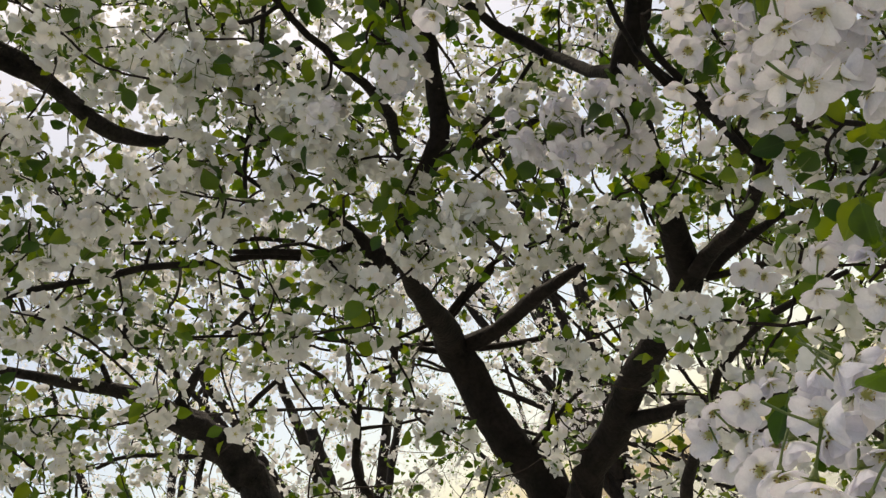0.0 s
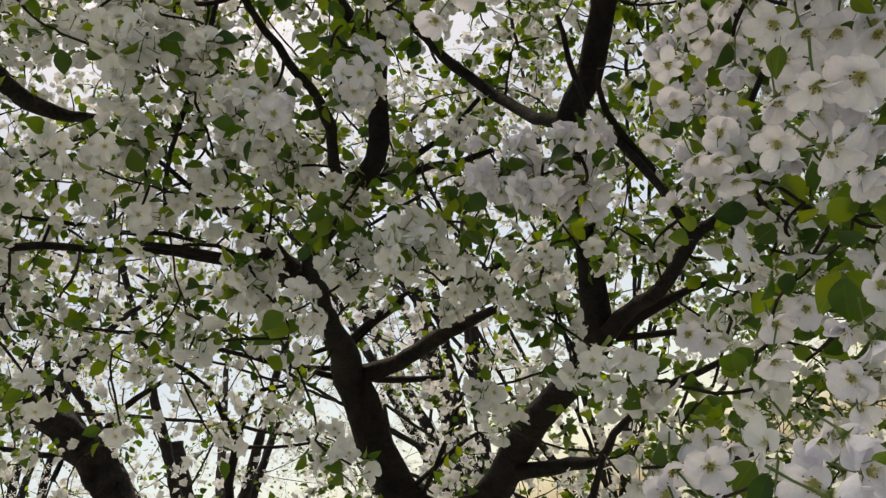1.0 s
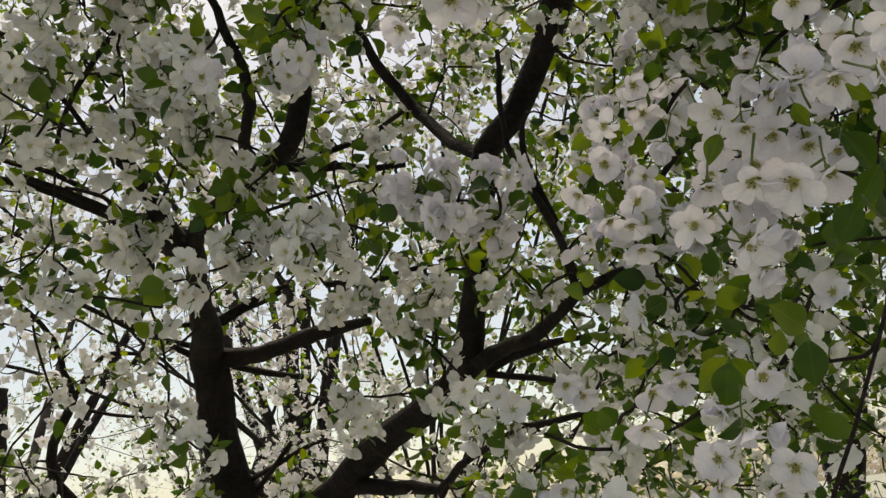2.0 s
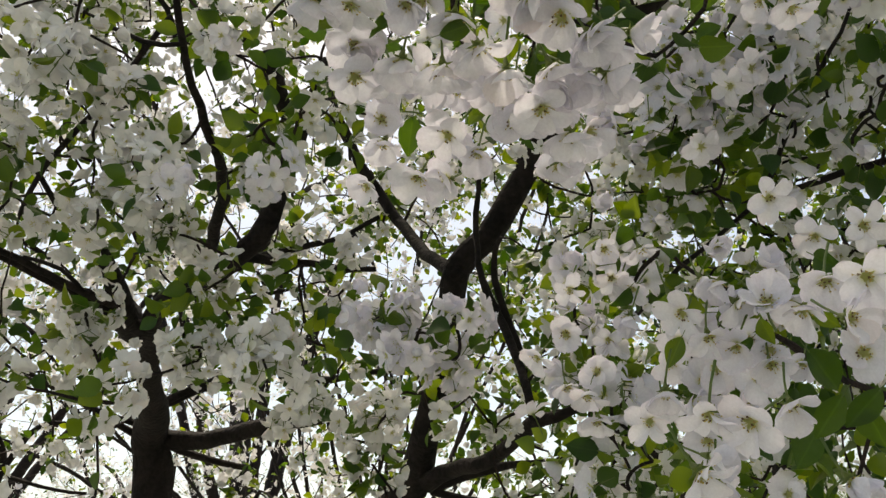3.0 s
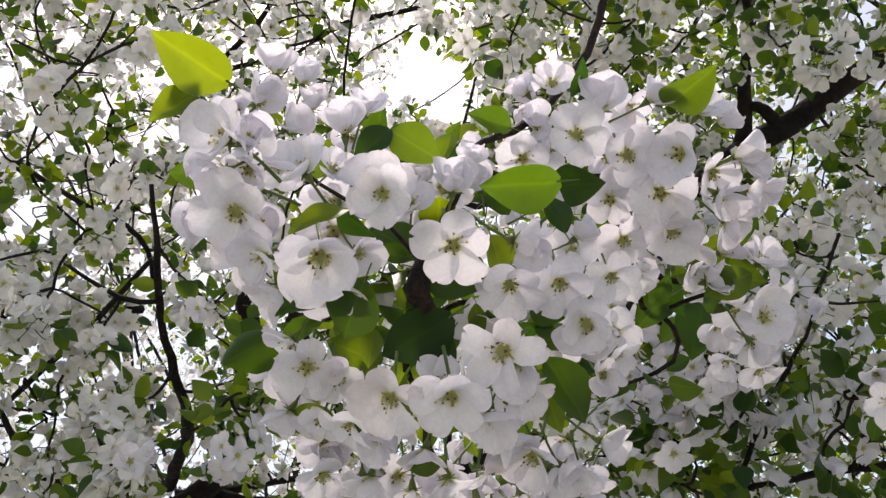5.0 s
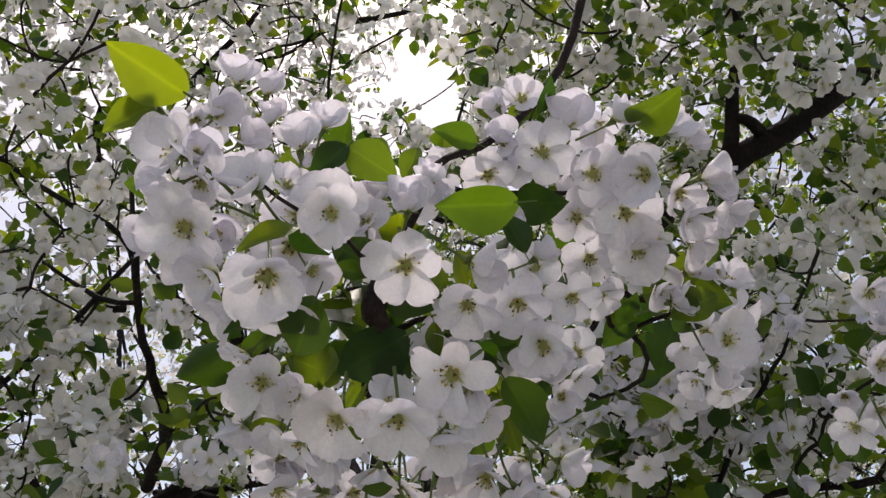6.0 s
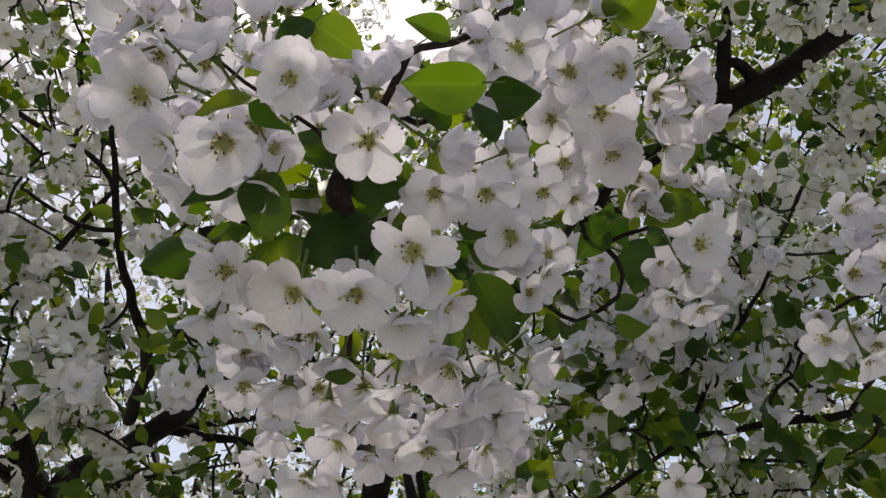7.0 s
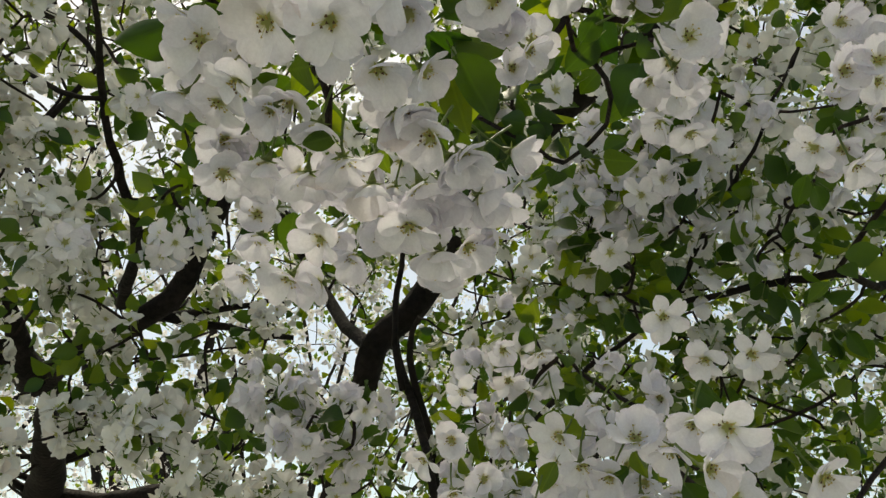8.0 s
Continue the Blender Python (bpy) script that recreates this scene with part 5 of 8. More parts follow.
big_leaf((0.009, 0.210, 1.928), (0.745, 0.452, -0.490), 0.020, 2.96, 1)
big_leaf((0.102, 0.296, 1.934), (0.735, -0.445, -0.512), 0.019, 2.40, 1)
big_leaf((0.044, 0.314, 1.857), (0.955, -0.112, 0.275), 0.018, 2.45, 0)
big_leaf((0.039, 0.269, 1.945), (-0.809, -0.553, -0.199), 0.019, -1.18, 0)
big_leaf((0.197, 0.381, 1.992), (0.323, -0.875, 0.360), 0.023, 2.58, 1)
big_leaf((0.063, 0.276, 2.032), (-0.377, 0.188, -0.907), 0.021, 2.11, 1)
big_leaf((0.239, 0.312, 2.027), (0.307, 0.489, -0.817), 0.022, -3.07, 0)
big_leaf((0.053, 0.341, 1.897), (0.111, 0.515, -0.850), 0.019, 2.17, 1)
big_leaf((0.078, 0.382, 1.904), (0.488, 0.392, -0.780), 0.016, 2.51, 0)
big_leaf((0.032, 0.455, 1.900), (-0.142, 0.423, -0.895), 0.025, 2.01, 1)
big_leaf((0.023, 0.353, 1.897), (-0.879, 0.223, -0.422), 0.017, 2.68, 1)
big_leaf((0.003, 0.350, 1.901), (-0.936, 0.108, -0.335), 0.028, 2.14, 0)
big_leaf((0.144, 0.442, 1.898), (0.277, 0.368, -0.888), 0.017, 2.36, 1)
big_leaf((0.227, 0.524, 1.790), (-0.952, 0.275, 0.134), 0.034, -0.65, 2)
big_leaf((0.249, 0.509, 1.767), (-0.693, 0.386, -0.609), 0.020, 2.83, 1)
big_leaf((0.202, 0.505, 1.767), (-0.460, 0.298, -0.836), 0.021, 2.42, 1)
big_leaf((0.267, 0.457, 1.769), (0.651, -0.167, -0.741), 0.018, 2.32, 1)
big_leaf((0.291, 0.489, 1.816), (0.198, -0.691, -0.695), 0.029, 2.25, 1)
big_leaf((0.197, 0.571, 1.629), (-0.742, 0.309, -0.595), 0.031, 2.67, 1)
big_leaf((0.198, 0.571, 1.628), (0.525, -0.059, -0.849), 0.025, 1.71, 1)
big_leaf((0.193, 0.562, 1.624), (-0.232, 0.198, -0.952), 0.028, 2.18, 2)
big_leaf((0.243, 0.477, 1.770), (0.369, 0.231, -0.900), 0.018, 2.62, 1)
big_leaf((0.241, 0.543, 1.638), (-0.697, -0.544, 0.466), 0.030, 2.96, 2)
big_leaf((0.234, 0.525, 1.627), (-0.048, 0.161, -0.986), 0.029, 2.30, 2)
big_leaf((0.099, 0.568, 1.533), (-0.817, -0.006, -0.577), 0.029, 1.71, 2)
big_leaf((0.116, 0.487, 1.503), (0.527, -0.849, 0.041), 0.024, 1.91, 1)
big_leaf((0.125, 0.387, 1.521), (0.563, -0.825, -0.042), 0.026, 2.51, 0)
big_leaf((0.426, 0.525, 1.875), (0.515, 0.011, -0.857), 0.022, 2.77, 0)
big_leaf((0.425, 0.531, 1.918), (-0.622, 0.627, -0.470), 0.023, -2.40, 0)
big_leaf((0.218, 0.554, 1.815), (-0.585, 0.641, -0.496), 0.024, 2.72)
big_leaf((0.283, 0.475, 1.721), (-0.420, 0.566, -0.710), 0.032, 2.84)
big_leaf((0.288, 0.463, 1.712), (0.365, 0.224, -0.904), 0.027, 2.64)
big_leaf((0.279, 0.503, 1.707), (-0.475, 0.554, -0.683), 0.030, 3.33)
big_leaf((0.285, 0.511, 1.759), (0.593, 0.126, -0.795), 0.032, 1.76)
big_leaf((0.291, 0.448, 1.718), (-0.483, 0.628, -0.610), 0.030, 2.91)
big_leaf((0.366, 0.443, 1.952), (-0.040, 0.774, -0.632), 0.024, 2.96)
big_leaf((0.380, 0.459, 1.954), (0.544, 0.488, -0.682), 0.020, 2.26)
big_leaf((0.140, 0.416, 1.525), (-0.827, 0.451, -0.336), 0.016, -2.76)
big_leaf((0.093, 0.468, 1.526), (-0.653, 0.249, -0.716), 0.023, 2.40)
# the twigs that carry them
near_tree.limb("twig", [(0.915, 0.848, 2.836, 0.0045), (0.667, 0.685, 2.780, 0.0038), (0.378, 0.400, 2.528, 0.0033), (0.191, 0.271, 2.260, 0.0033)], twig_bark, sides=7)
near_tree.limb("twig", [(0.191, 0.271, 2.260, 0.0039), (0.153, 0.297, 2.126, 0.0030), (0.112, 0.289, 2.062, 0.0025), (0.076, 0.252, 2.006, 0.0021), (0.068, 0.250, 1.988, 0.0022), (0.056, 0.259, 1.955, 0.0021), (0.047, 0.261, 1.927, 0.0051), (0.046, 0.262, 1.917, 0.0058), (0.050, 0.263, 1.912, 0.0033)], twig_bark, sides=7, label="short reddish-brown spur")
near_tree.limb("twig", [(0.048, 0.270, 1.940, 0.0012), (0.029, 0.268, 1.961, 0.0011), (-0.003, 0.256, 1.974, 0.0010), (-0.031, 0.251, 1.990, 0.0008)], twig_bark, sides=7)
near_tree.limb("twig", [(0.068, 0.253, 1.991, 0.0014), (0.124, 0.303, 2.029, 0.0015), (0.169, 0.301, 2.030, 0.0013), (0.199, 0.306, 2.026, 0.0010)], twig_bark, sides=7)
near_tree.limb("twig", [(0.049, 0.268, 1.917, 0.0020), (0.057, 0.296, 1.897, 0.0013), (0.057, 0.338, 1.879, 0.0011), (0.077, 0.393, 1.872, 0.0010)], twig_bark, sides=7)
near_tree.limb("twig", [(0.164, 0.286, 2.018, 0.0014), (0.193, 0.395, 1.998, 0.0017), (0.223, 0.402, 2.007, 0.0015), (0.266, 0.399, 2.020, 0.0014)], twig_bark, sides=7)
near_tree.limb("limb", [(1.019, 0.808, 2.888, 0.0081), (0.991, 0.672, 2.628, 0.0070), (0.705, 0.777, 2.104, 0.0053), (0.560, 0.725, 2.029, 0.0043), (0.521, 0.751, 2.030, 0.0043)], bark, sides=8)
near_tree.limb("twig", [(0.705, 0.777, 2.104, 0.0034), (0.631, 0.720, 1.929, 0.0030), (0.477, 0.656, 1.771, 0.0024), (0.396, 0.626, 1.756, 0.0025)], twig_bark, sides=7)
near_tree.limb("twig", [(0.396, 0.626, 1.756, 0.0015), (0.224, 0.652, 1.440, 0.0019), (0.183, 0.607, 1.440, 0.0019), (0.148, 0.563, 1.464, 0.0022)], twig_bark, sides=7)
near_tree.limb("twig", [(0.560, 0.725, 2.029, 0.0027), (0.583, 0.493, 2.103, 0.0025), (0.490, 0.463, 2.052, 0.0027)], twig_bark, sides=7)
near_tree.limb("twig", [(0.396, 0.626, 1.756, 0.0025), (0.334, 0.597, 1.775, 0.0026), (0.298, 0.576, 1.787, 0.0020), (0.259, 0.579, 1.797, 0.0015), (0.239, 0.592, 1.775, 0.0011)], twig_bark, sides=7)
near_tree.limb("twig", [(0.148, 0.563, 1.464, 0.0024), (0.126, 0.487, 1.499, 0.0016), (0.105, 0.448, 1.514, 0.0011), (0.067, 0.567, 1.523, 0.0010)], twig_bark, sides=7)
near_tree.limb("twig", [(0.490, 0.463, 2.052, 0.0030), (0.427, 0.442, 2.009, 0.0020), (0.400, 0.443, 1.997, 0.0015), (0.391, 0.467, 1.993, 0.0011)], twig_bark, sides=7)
# clusters that stand out in the crown
near_tree.cluster((-0.428, 0.853, 2.201), 0.047, 12, 0.035, 3)
spurs.append((-0.428, 0.853, 2.201))
near_tree.cluster((-0.374, 0.978, 2.274), 0.043, 11, 0.035, 3)
spurs.append((-0.374, 0.978, 2.274))
near_tree.cluster((-0.458, 0.989, 2.333), 0.036, 8, 0.035, 3)
spurs.append((-0.458, 0.989, 2.333))
near_tree.cluster((-0.273, 0.876, 2.075), 0.043, 11, 0.035, 3)
spurs.append((-0.273, 0.876, 2.075))
near_tree.cluster((-0.306, 0.914, 2.137), 0.035, 8, 0.035, 3)
spurs.append((-0.306, 0.914, 2.137))
near_tree.cluster((-0.175, 1.029, 2.165), 0.039, 9, 0.035, 3)
spurs.append((-0.175, 1.029, 2.165))
near_tree.cluster((-0.277, 0.996, 2.065), 0.025, 5, 0.035, 3)
spurs.append((-0.277, 0.996, 2.065))
near_tree.cluster((-0.226, 1.036, 2.009), 0.028, 6, 0.035, 3)
spurs.append((-0.226, 1.036, 2.009))
near_tree.cluster((-0.547, 1.000, 2.120), 0.043, 11, 0.035, 3)
spurs.append((-0.547, 1.000, 2.120))
near_tree.cluster((-0.501, 0.977, 2.064), 0.041, 10, 0.035, 3)
spurs.append((-0.501, 0.977, 2.064))
near_tree.cluster((-0.587, 1.019, 2.197), 0.045, 11, 0.035, 3)
spurs.append((-0.587, 1.019, 2.197))
near_tree.cluster((-0.314, 0.962, 1.860), 0.035, 8, 0.035, 3)
spurs.append((-0.314, 0.962, 1.860))
near_tree.cluster((-0.465, 1.006, 1.881), 0.031, 7, 0.035, 3)
spurs.append((-0.465, 1.006, 1.881))
near_tree.cluster((-0.417, 1.128, 1.971), 0.043, 11, 0.035, 3)
spurs.append((-0.417, 1.128, 1.971))
near_tree.cluster((0.007, 0.864, 1.914), 0.038, 9, 0.035, 3)
spurs.append((0.007, 0.864, 1.914))
near_tree.cluster((0.040, 0.855, 1.888), 0.044, 11, 0.035, 3)
spurs.append((0.040, 0.855, 1.888))
near_tree.cluster((0.080, 0.867, 1.897), 0.038, 9, 0.035, 3)
spurs.append((0.080, 0.867, 1.897))
near_tree.cluster((0.029, 0.863, 1.867), 0.038, 9, 0.035, 3)
spurs.append((0.029, 0.863, 1.867))
near_tree.cluster((0.078, 0.881, 1.861), 0.035, 8, 0.035, 3)
spurs.append((0.078, 0.881, 1.861))
near_tree.cluster((-0.018, 0.905, 1.909), 0.033, 7, 0.035, 3)
spurs.append((-0.018, 0.905, 1.909))
near_tree.cluster((-0.156, 0.988, 1.894), 0.036, 8, 0.035, 3)
spurs.append((-0.156, 0.988, 1.894))
near_tree.cluster((-0.156, 1.221, 1.880), 0.036, 8, 0.035, 3)
spurs.append((-0.156, 1.221, 1.880))
near_tree.cluster((-0.020, 1.178, 1.842), 0.037, 8, 0.035, 3)
spurs.append((-0.020, 1.178, 1.842))
near_tree.cluster((-0.016, 1.190, 1.788), 0.035, 8, 0.035, 3)
spurs.append((-0.016, 1.190, 1.788))
near_tree.cluster((-0.014, 1.146, 1.714), 0.031, 7, 0.035, 3)
spurs.append((-0.014, 1.146, 1.714))
near_tree.cluster((0.060, 1.172, 1.860), 0.028, 6, 0.035, 3)
spurs.append((0.060, 1.172, 1.860))
near_tree.cluster((0.045, 0.934, 1.646), 0.032, 7, 0.035, 3)
spurs.append((0.045, 0.934, 1.646))
near_tree.cluster((0.153, 1.230, 1.854), 0.030, 6, 0.035, 3)
spurs.append((0.153, 1.230, 1.854))
near_tree.cluster((0.203, 0.805, 1.819), 0.030, 6, 0.035, 3)
spurs.append((0.203, 0.805, 1.819))
near_tree.cluster((0.206, 0.849, 1.894), 0.026, 5, 0.035, 3)
spurs.append((0.206, 0.849, 1.894))
near_tree.cluster((-0.137, 1.193, 1.732), 0.033, 7, 0.035, 3)
spurs.append((-0.137, 1.193, 1.732))
near_tree.cluster((-0.151, 1.329, 1.695), 0.036, 8, 0.035, 3)
spurs.append((-0.151, 1.329, 1.695))
near_tree.cluster((0.197, 1.250, 1.725), 0.034, 8, 0.035, 3)
spurs.append((0.197, 1.250, 1.725))
near_tree.cluster((0.277, 1.103, 1.772), 0.035, 8, 0.035, 3)
spurs.append((0.277, 1.103, 1.772))
near_tree.cluster((0.319, 1.099, 1.738), 0.031, 7, 0.035, 3)
spurs.append((0.319, 1.099, 1.738))
near_tree.cluster((0.301, 1.019, 1.590), 0.036, 8, 0.035, 3)
spurs.append((0.301, 1.019, 1.590))
near_tree.cluster((0.282, 0.860, 1.628), 0.031, 6, 0.035, 3)
spurs.append((0.282, 0.860, 1.628))
near_tree.cluster((0.289, 0.732, 1.639), 0.022, 4, 0.035, 3)
spurs.append((0.289, 0.732, 1.639))
near_tree.cluster((0.248, 0.760, 1.900), 0.027, 5, 0.035, 3)
spurs.append((0.248, 0.760, 1.900))
near_tree.cluster((0.202, 0.799, 1.921), 0.025, 5, 0.035, 3)
spurs.append((0.202, 0.799, 1.921))
near_tree.cluster((0.032, 0.817, 1.556), 0.031, 6, 0.035, 3)
spurs.append((0.032, 0.817, 1.556))
near_tree.cluster((0.142, 0.687, 1.542), 0.022, 4, 0.035, 3)
spurs.append((0.142, 0.687, 1.542))
near_tree.cluster((0.248, 1.177, 1.724), 0.033, 7, 0.035, 3)
spurs.append((0.248, 1.177, 1.724))
near_tree.cluster((0.207, 1.258, 1.639), 0.034, 8, 0.035, 3)
spurs.append((0.207, 1.258, 1.639))
near_tree.cluster((-0.415, 0.863, 2.268), 0.047, 12, 0.035, 3)
spurs.append((-0.415, 0.863, 2.268))
near_tree.cluster((-0.363, 0.952, 2.280), 0.033, 7, 0.035, 3)
spurs.append((-0.363, 0.952, 2.280))
near_tree.cluster((-0.290, 0.930, 2.147), 0.045, 11, 0.035, 3)
spurs.append((-0.290, 0.930, 2.147))
near_tree.cluster((-0.471, 0.972, 2.172), 0.033, 7, 0.035, 3)
spurs.append((-0.471, 0.972, 2.172))
near_tree.cluster((-0.397, 1.023, 2.140), 0.037, 8, 0.035, 3)
spurs.append((-0.397, 1.023, 2.140))
near_tree.cluster((-0.405, 1.085, 1.986), 0.037, 8, 0.035, 3)
spurs.append((-0.405, 1.085, 1.986))
near_tree.cluster((-0.243, 1.044, 1.909), 0.034, 7, 0.035, 3)
spurs.append((-0.243, 1.044, 1.909))
near_tree.cluster((-0.158, 1.053, 1.941), 0.038, 9, 0.035, 3)
spurs.append((-0.158, 1.053, 1.941))
near_tree.cluster((0.000, 0.900, 1.918), 0.032, 7, 0.035, 3)
spurs.append((0.000, 0.900, 1.918))
near_tree.cluster((-0.007, 1.144, 1.855), 0.039, 9, 0.035, 3)
spurs.append((-0.007, 1.144, 1.855))
near_tree.cluster((0.218, 0.866, 1.846), 0.031, 6, 0.035, 3)
spurs.append((0.218, 0.866, 1.846))
near_tree.cluster((0.279, 1.070, 1.820), 0.030, 6, 0.035, 3)
spurs.append((0.279, 1.070, 1.820))
near_tree.cluster((0.248, 1.017, 2.024), 0.030, 6, 0.035, 3)
spurs.append((0.248, 1.017, 2.024))
near_tree.cluster((0.339, 1.044, 2.042), 0.035, 8, 0.035, 3)
spurs.append((0.339, 1.044, 2.042))
near_tree.cluster((0.390, 0.819, 2.203), 0.043, 11, 0.035, 3)
spurs.append((0.390, 0.819, 2.203))
near_tree.cluster((0.460, 0.831, 2.227), 0.038, 9, 0.035, 3)
spurs.append((0.460, 0.831, 2.227))
near_tree.cluster((0.332, 0.847, 2.111), 0.034, 8, 0.035, 3)
spurs.append((0.332, 0.847, 2.111))
near_tree.cluster((0.508, 0.722, 2.091), 0.027, 5, 0.035, 3)
spurs.append((0.508, 0.722, 2.091))
near_tree.cluster((0.532, 0.838, 2.258), 0.031, 7, 0.035, 3)
spurs.append((0.532, 0.838, 2.258))
near_tree.cluster((0.346, 1.113, 2.180), 0.031, 7, 0.035, 3)
spurs.append((0.346, 1.113, 2.180))
near_tree.cluster((-0.070, 1.312, 2.178), 0.038, 9, 0.035, 3)
spurs.append((-0.070, 1.312, 2.178))
near_tree.cluster((-0.089, 0.919, 2.240), 0.030, 6, 0.035, 3)
spurs.append((-0.089, 0.919, 2.240))
near_tree.cluster((-0.259, 1.100, 2.072), 0.033, 7, 0.035, 3)
spurs.append((-0.259, 1.100, 2.072))
near_tree.cluster((-0.354, 0.664, 2.416), 0.036, 8, 0.035, 3)
spurs.append((-0.354, 0.664, 2.416))
near_tree.cluster((-0.417, 0.889, 2.357), 0.037, 8, 0.035, 3)
spurs.append((-0.417, 0.889, 2.357))
near_tree.cluster((-0.386, 0.945, 2.289), 0.037, 8, 0.035, 3)
spurs.append((-0.386, 0.945, 2.289))
near_tree.cluster((-0.318, 0.861, 2.457), 0.033, 7, 0.035, 3)
spurs.append((-0.318, 0.861, 2.457))
near_tree.cluster((-0.390, 0.983, 2.210), 0.033, 7, 0.035, 3)
spurs.append((-0.390, 0.983, 2.210))
near_tree.cluster((-0.391, 1.018, 2.124), 0.037, 8, 0.035, 3)
spurs.append((-0.391, 1.018, 2.124))
near_tree.cluster((-0.305, 1.054, 2.111), 0.037, 8, 0.035, 3)
spurs.append((-0.305, 1.054, 2.111))
near_tree.cluster((-0.240, 0.604, 2.465), 0.048, 12, 0.035, 3)
spurs.append((-0.240, 0.604, 2.465))
near_tree.cluster((0.196, 0.753, 2.638), 0.037, 8, 0.035, 3)
spurs.append((0.196, 0.753, 2.638))
near_tree.cluster((0.334, 0.722, 2.632), 0.037, 8, 0.035, 3)
spurs.append((0.334, 0.722, 2.632))
near_tree.cluster((0.504, 0.545, 2.427), 0.034, 8, 0.035, 3)
spurs.append((0.504, 0.545, 2.427))
near_tree.cluster((0.527, 0.850, 2.290), 0.035, 8, 0.035, 3)
spurs.append((0.527, 0.850, 2.290))
near_tree.cluster((0.616, 0.818, 2.373), 0.033, 7, 0.035, 3)
spurs.append((0.616, 0.818, 2.373))
near_tree.cluster((0.508, 0.581, 2.132), 0.027, 5, 0.035, 3)
spurs.append((0.508, 0.581, 2.132))
near_tree.cluster((0.508, 0.649, 2.089), 0.031, 6, 0.035, 3)
spurs.append((0.508, 0.649, 2.089))
near_tree.cluster((0.589, 0.888, 2.290), 0.033, 7, 0.035, 3)
spurs.append((0.589, 0.888, 2.290))
near_tree.cluster((0.469, 0.902, 2.248), 0.039, 9, 0.035, 3)
spurs.append((0.469, 0.902, 2.248))
near_tree.cluster((0.352, 0.920, 2.178), 0.038, 9, 0.035, 3)
spurs.append((0.352, 0.920, 2.178))
near_tree.cluster((0.411, 1.027, 2.169), 0.037, 8, 0.035, 3)
spurs.append((0.411, 1.027, 2.169))
near_tree.cluster((0.540, 1.043, 2.181), 0.034, 8, 0.035, 3)
spurs.append((0.540, 1.043, 2.181))
near_tree.cluster((0.686, 0.818, 2.425), 0.034, 8, 0.035, 3)
spurs.append((0.686, 0.818, 2.425))
near_tree.cluster((0.552, 0.688, 2.652), 0.034, 8, 0.035, 3)
spurs.append((0.552, 0.688, 2.652))
near_tree.cluster((0.603, 0.574, 2.469), 0.030, 6, 0.035, 3)
spurs.append((0.603, 0.574, 2.469))
near_tree.cluster((0.665, 0.762, 2.508), 0.031, 7, 0.035, 3)
spurs.append((0.665, 0.762, 2.508))
near_tree.cluster((-0.394, 0.787, 2.599), 0.034, 8, 0.035, 3)
spurs.append((-0.394, 0.787, 2.599))
near_tree.cluster((-0.312, 0.998, 2.132), 0.039, 9, 0.035, 3)
spurs.append((-0.312, 0.998, 2.132))
near_tree.cluster((-0.308, 1.031, 2.200), 0.037, 8, 0.035, 3)
spurs.append((-0.308, 1.031, 2.200))
near_tree.cluster((-0.350, 0.837, 2.354), 0.039, 9, 0.035, 3)
spurs.append((-0.350, 0.837, 2.354))
near_tree.cluster((-0.196, 0.836, 2.268), 0.036, 8, 0.035, 3)
spurs.append((-0.196, 0.836, 2.268))
near_tree.cluster((-0.233, 1.044, 1.924), 0.038, 9, 0.035, 3)
spurs.append((-0.233, 1.044, 1.924))
near_tree.cluster((-0.145, 0.974, 1.909), 0.034, 8, 0.035, 3)
spurs.append((-0.145, 0.974, 1.909))
near_tree.cluster((0.098, 0.993, 1.927), 0.034, 8, 0.035, 3)
spurs.append((0.098, 0.993, 1.927))
near_tree.cluster((0.014, 0.954, 1.912), 0.036, 8, 0.035, 3)
spurs.append((0.014, 0.954, 1.912))
near_tree.cluster((-0.021, 1.023, 1.965), 0.029, 6, 0.035, 3)
spurs.append((-0.021, 1.023, 1.965))
near_tree.cluster((0.066, 1.088, 1.923), 0.034, 7, 0.035, 3)
spurs.append((0.066, 1.088, 1.923))
near_tree.cluster((0.228, 0.879, 1.872), 0.028, 6, 0.035, 3)
spurs.append((0.228, 0.879, 1.872))
near_tree.cluster((0.244, 1.096, 2.028), 0.035, 8, 0.035, 3)
spurs.append((0.244, 1.096, 2.028))
near_tree.cluster((0.315, 1.028, 2.025), 0.034, 7, 0.035, 3)
spurs.append((0.315, 1.028, 2.025))
near_tree.cluster((0.352, 0.987, 2.217), 0.039, 9, 0.035, 3)
spurs.append((0.352, 0.987, 2.217))
near_tree.cluster((0.436, 0.876, 2.246), 0.038, 9, 0.035, 3)
spurs.append((0.436, 0.876, 2.246))
near_tree.cluster((0.353, 1.061, 2.202), 0.037, 8, 0.035, 3)
spurs.append((0.353, 1.061, 2.202))
near_tree.cluster((0.307, 1.168, 2.146), 0.034, 8, 0.035, 3)
spurs.append((0.307, 1.168, 2.146))
near_tree.cluster((-0.007, 1.202, 1.893), 0.037, 8, 0.035, 3)
spurs.append((-0.007, 1.202, 1.893))
near_tree.cluster((-0.131, 1.248, 1.913), 0.034, 8, 0.035, 3)
spurs.append((-0.131, 1.248, 1.913))
near_tree.cluster((0.588, 0.988, 2.167), 0.037, 8, 0.035, 3)
spurs.append((0.588, 0.988, 2.167))
near_tree.cluster((0.601, 0.978, 2.025), 0.035, 8, 0.035, 3)
spurs.append((0.601, 0.978, 2.025))
near_tree.cluster((0.521, 0.736, 2.290), 0.032, 7, 0.035, 3)
spurs.append((0.521, 0.736, 2.290))
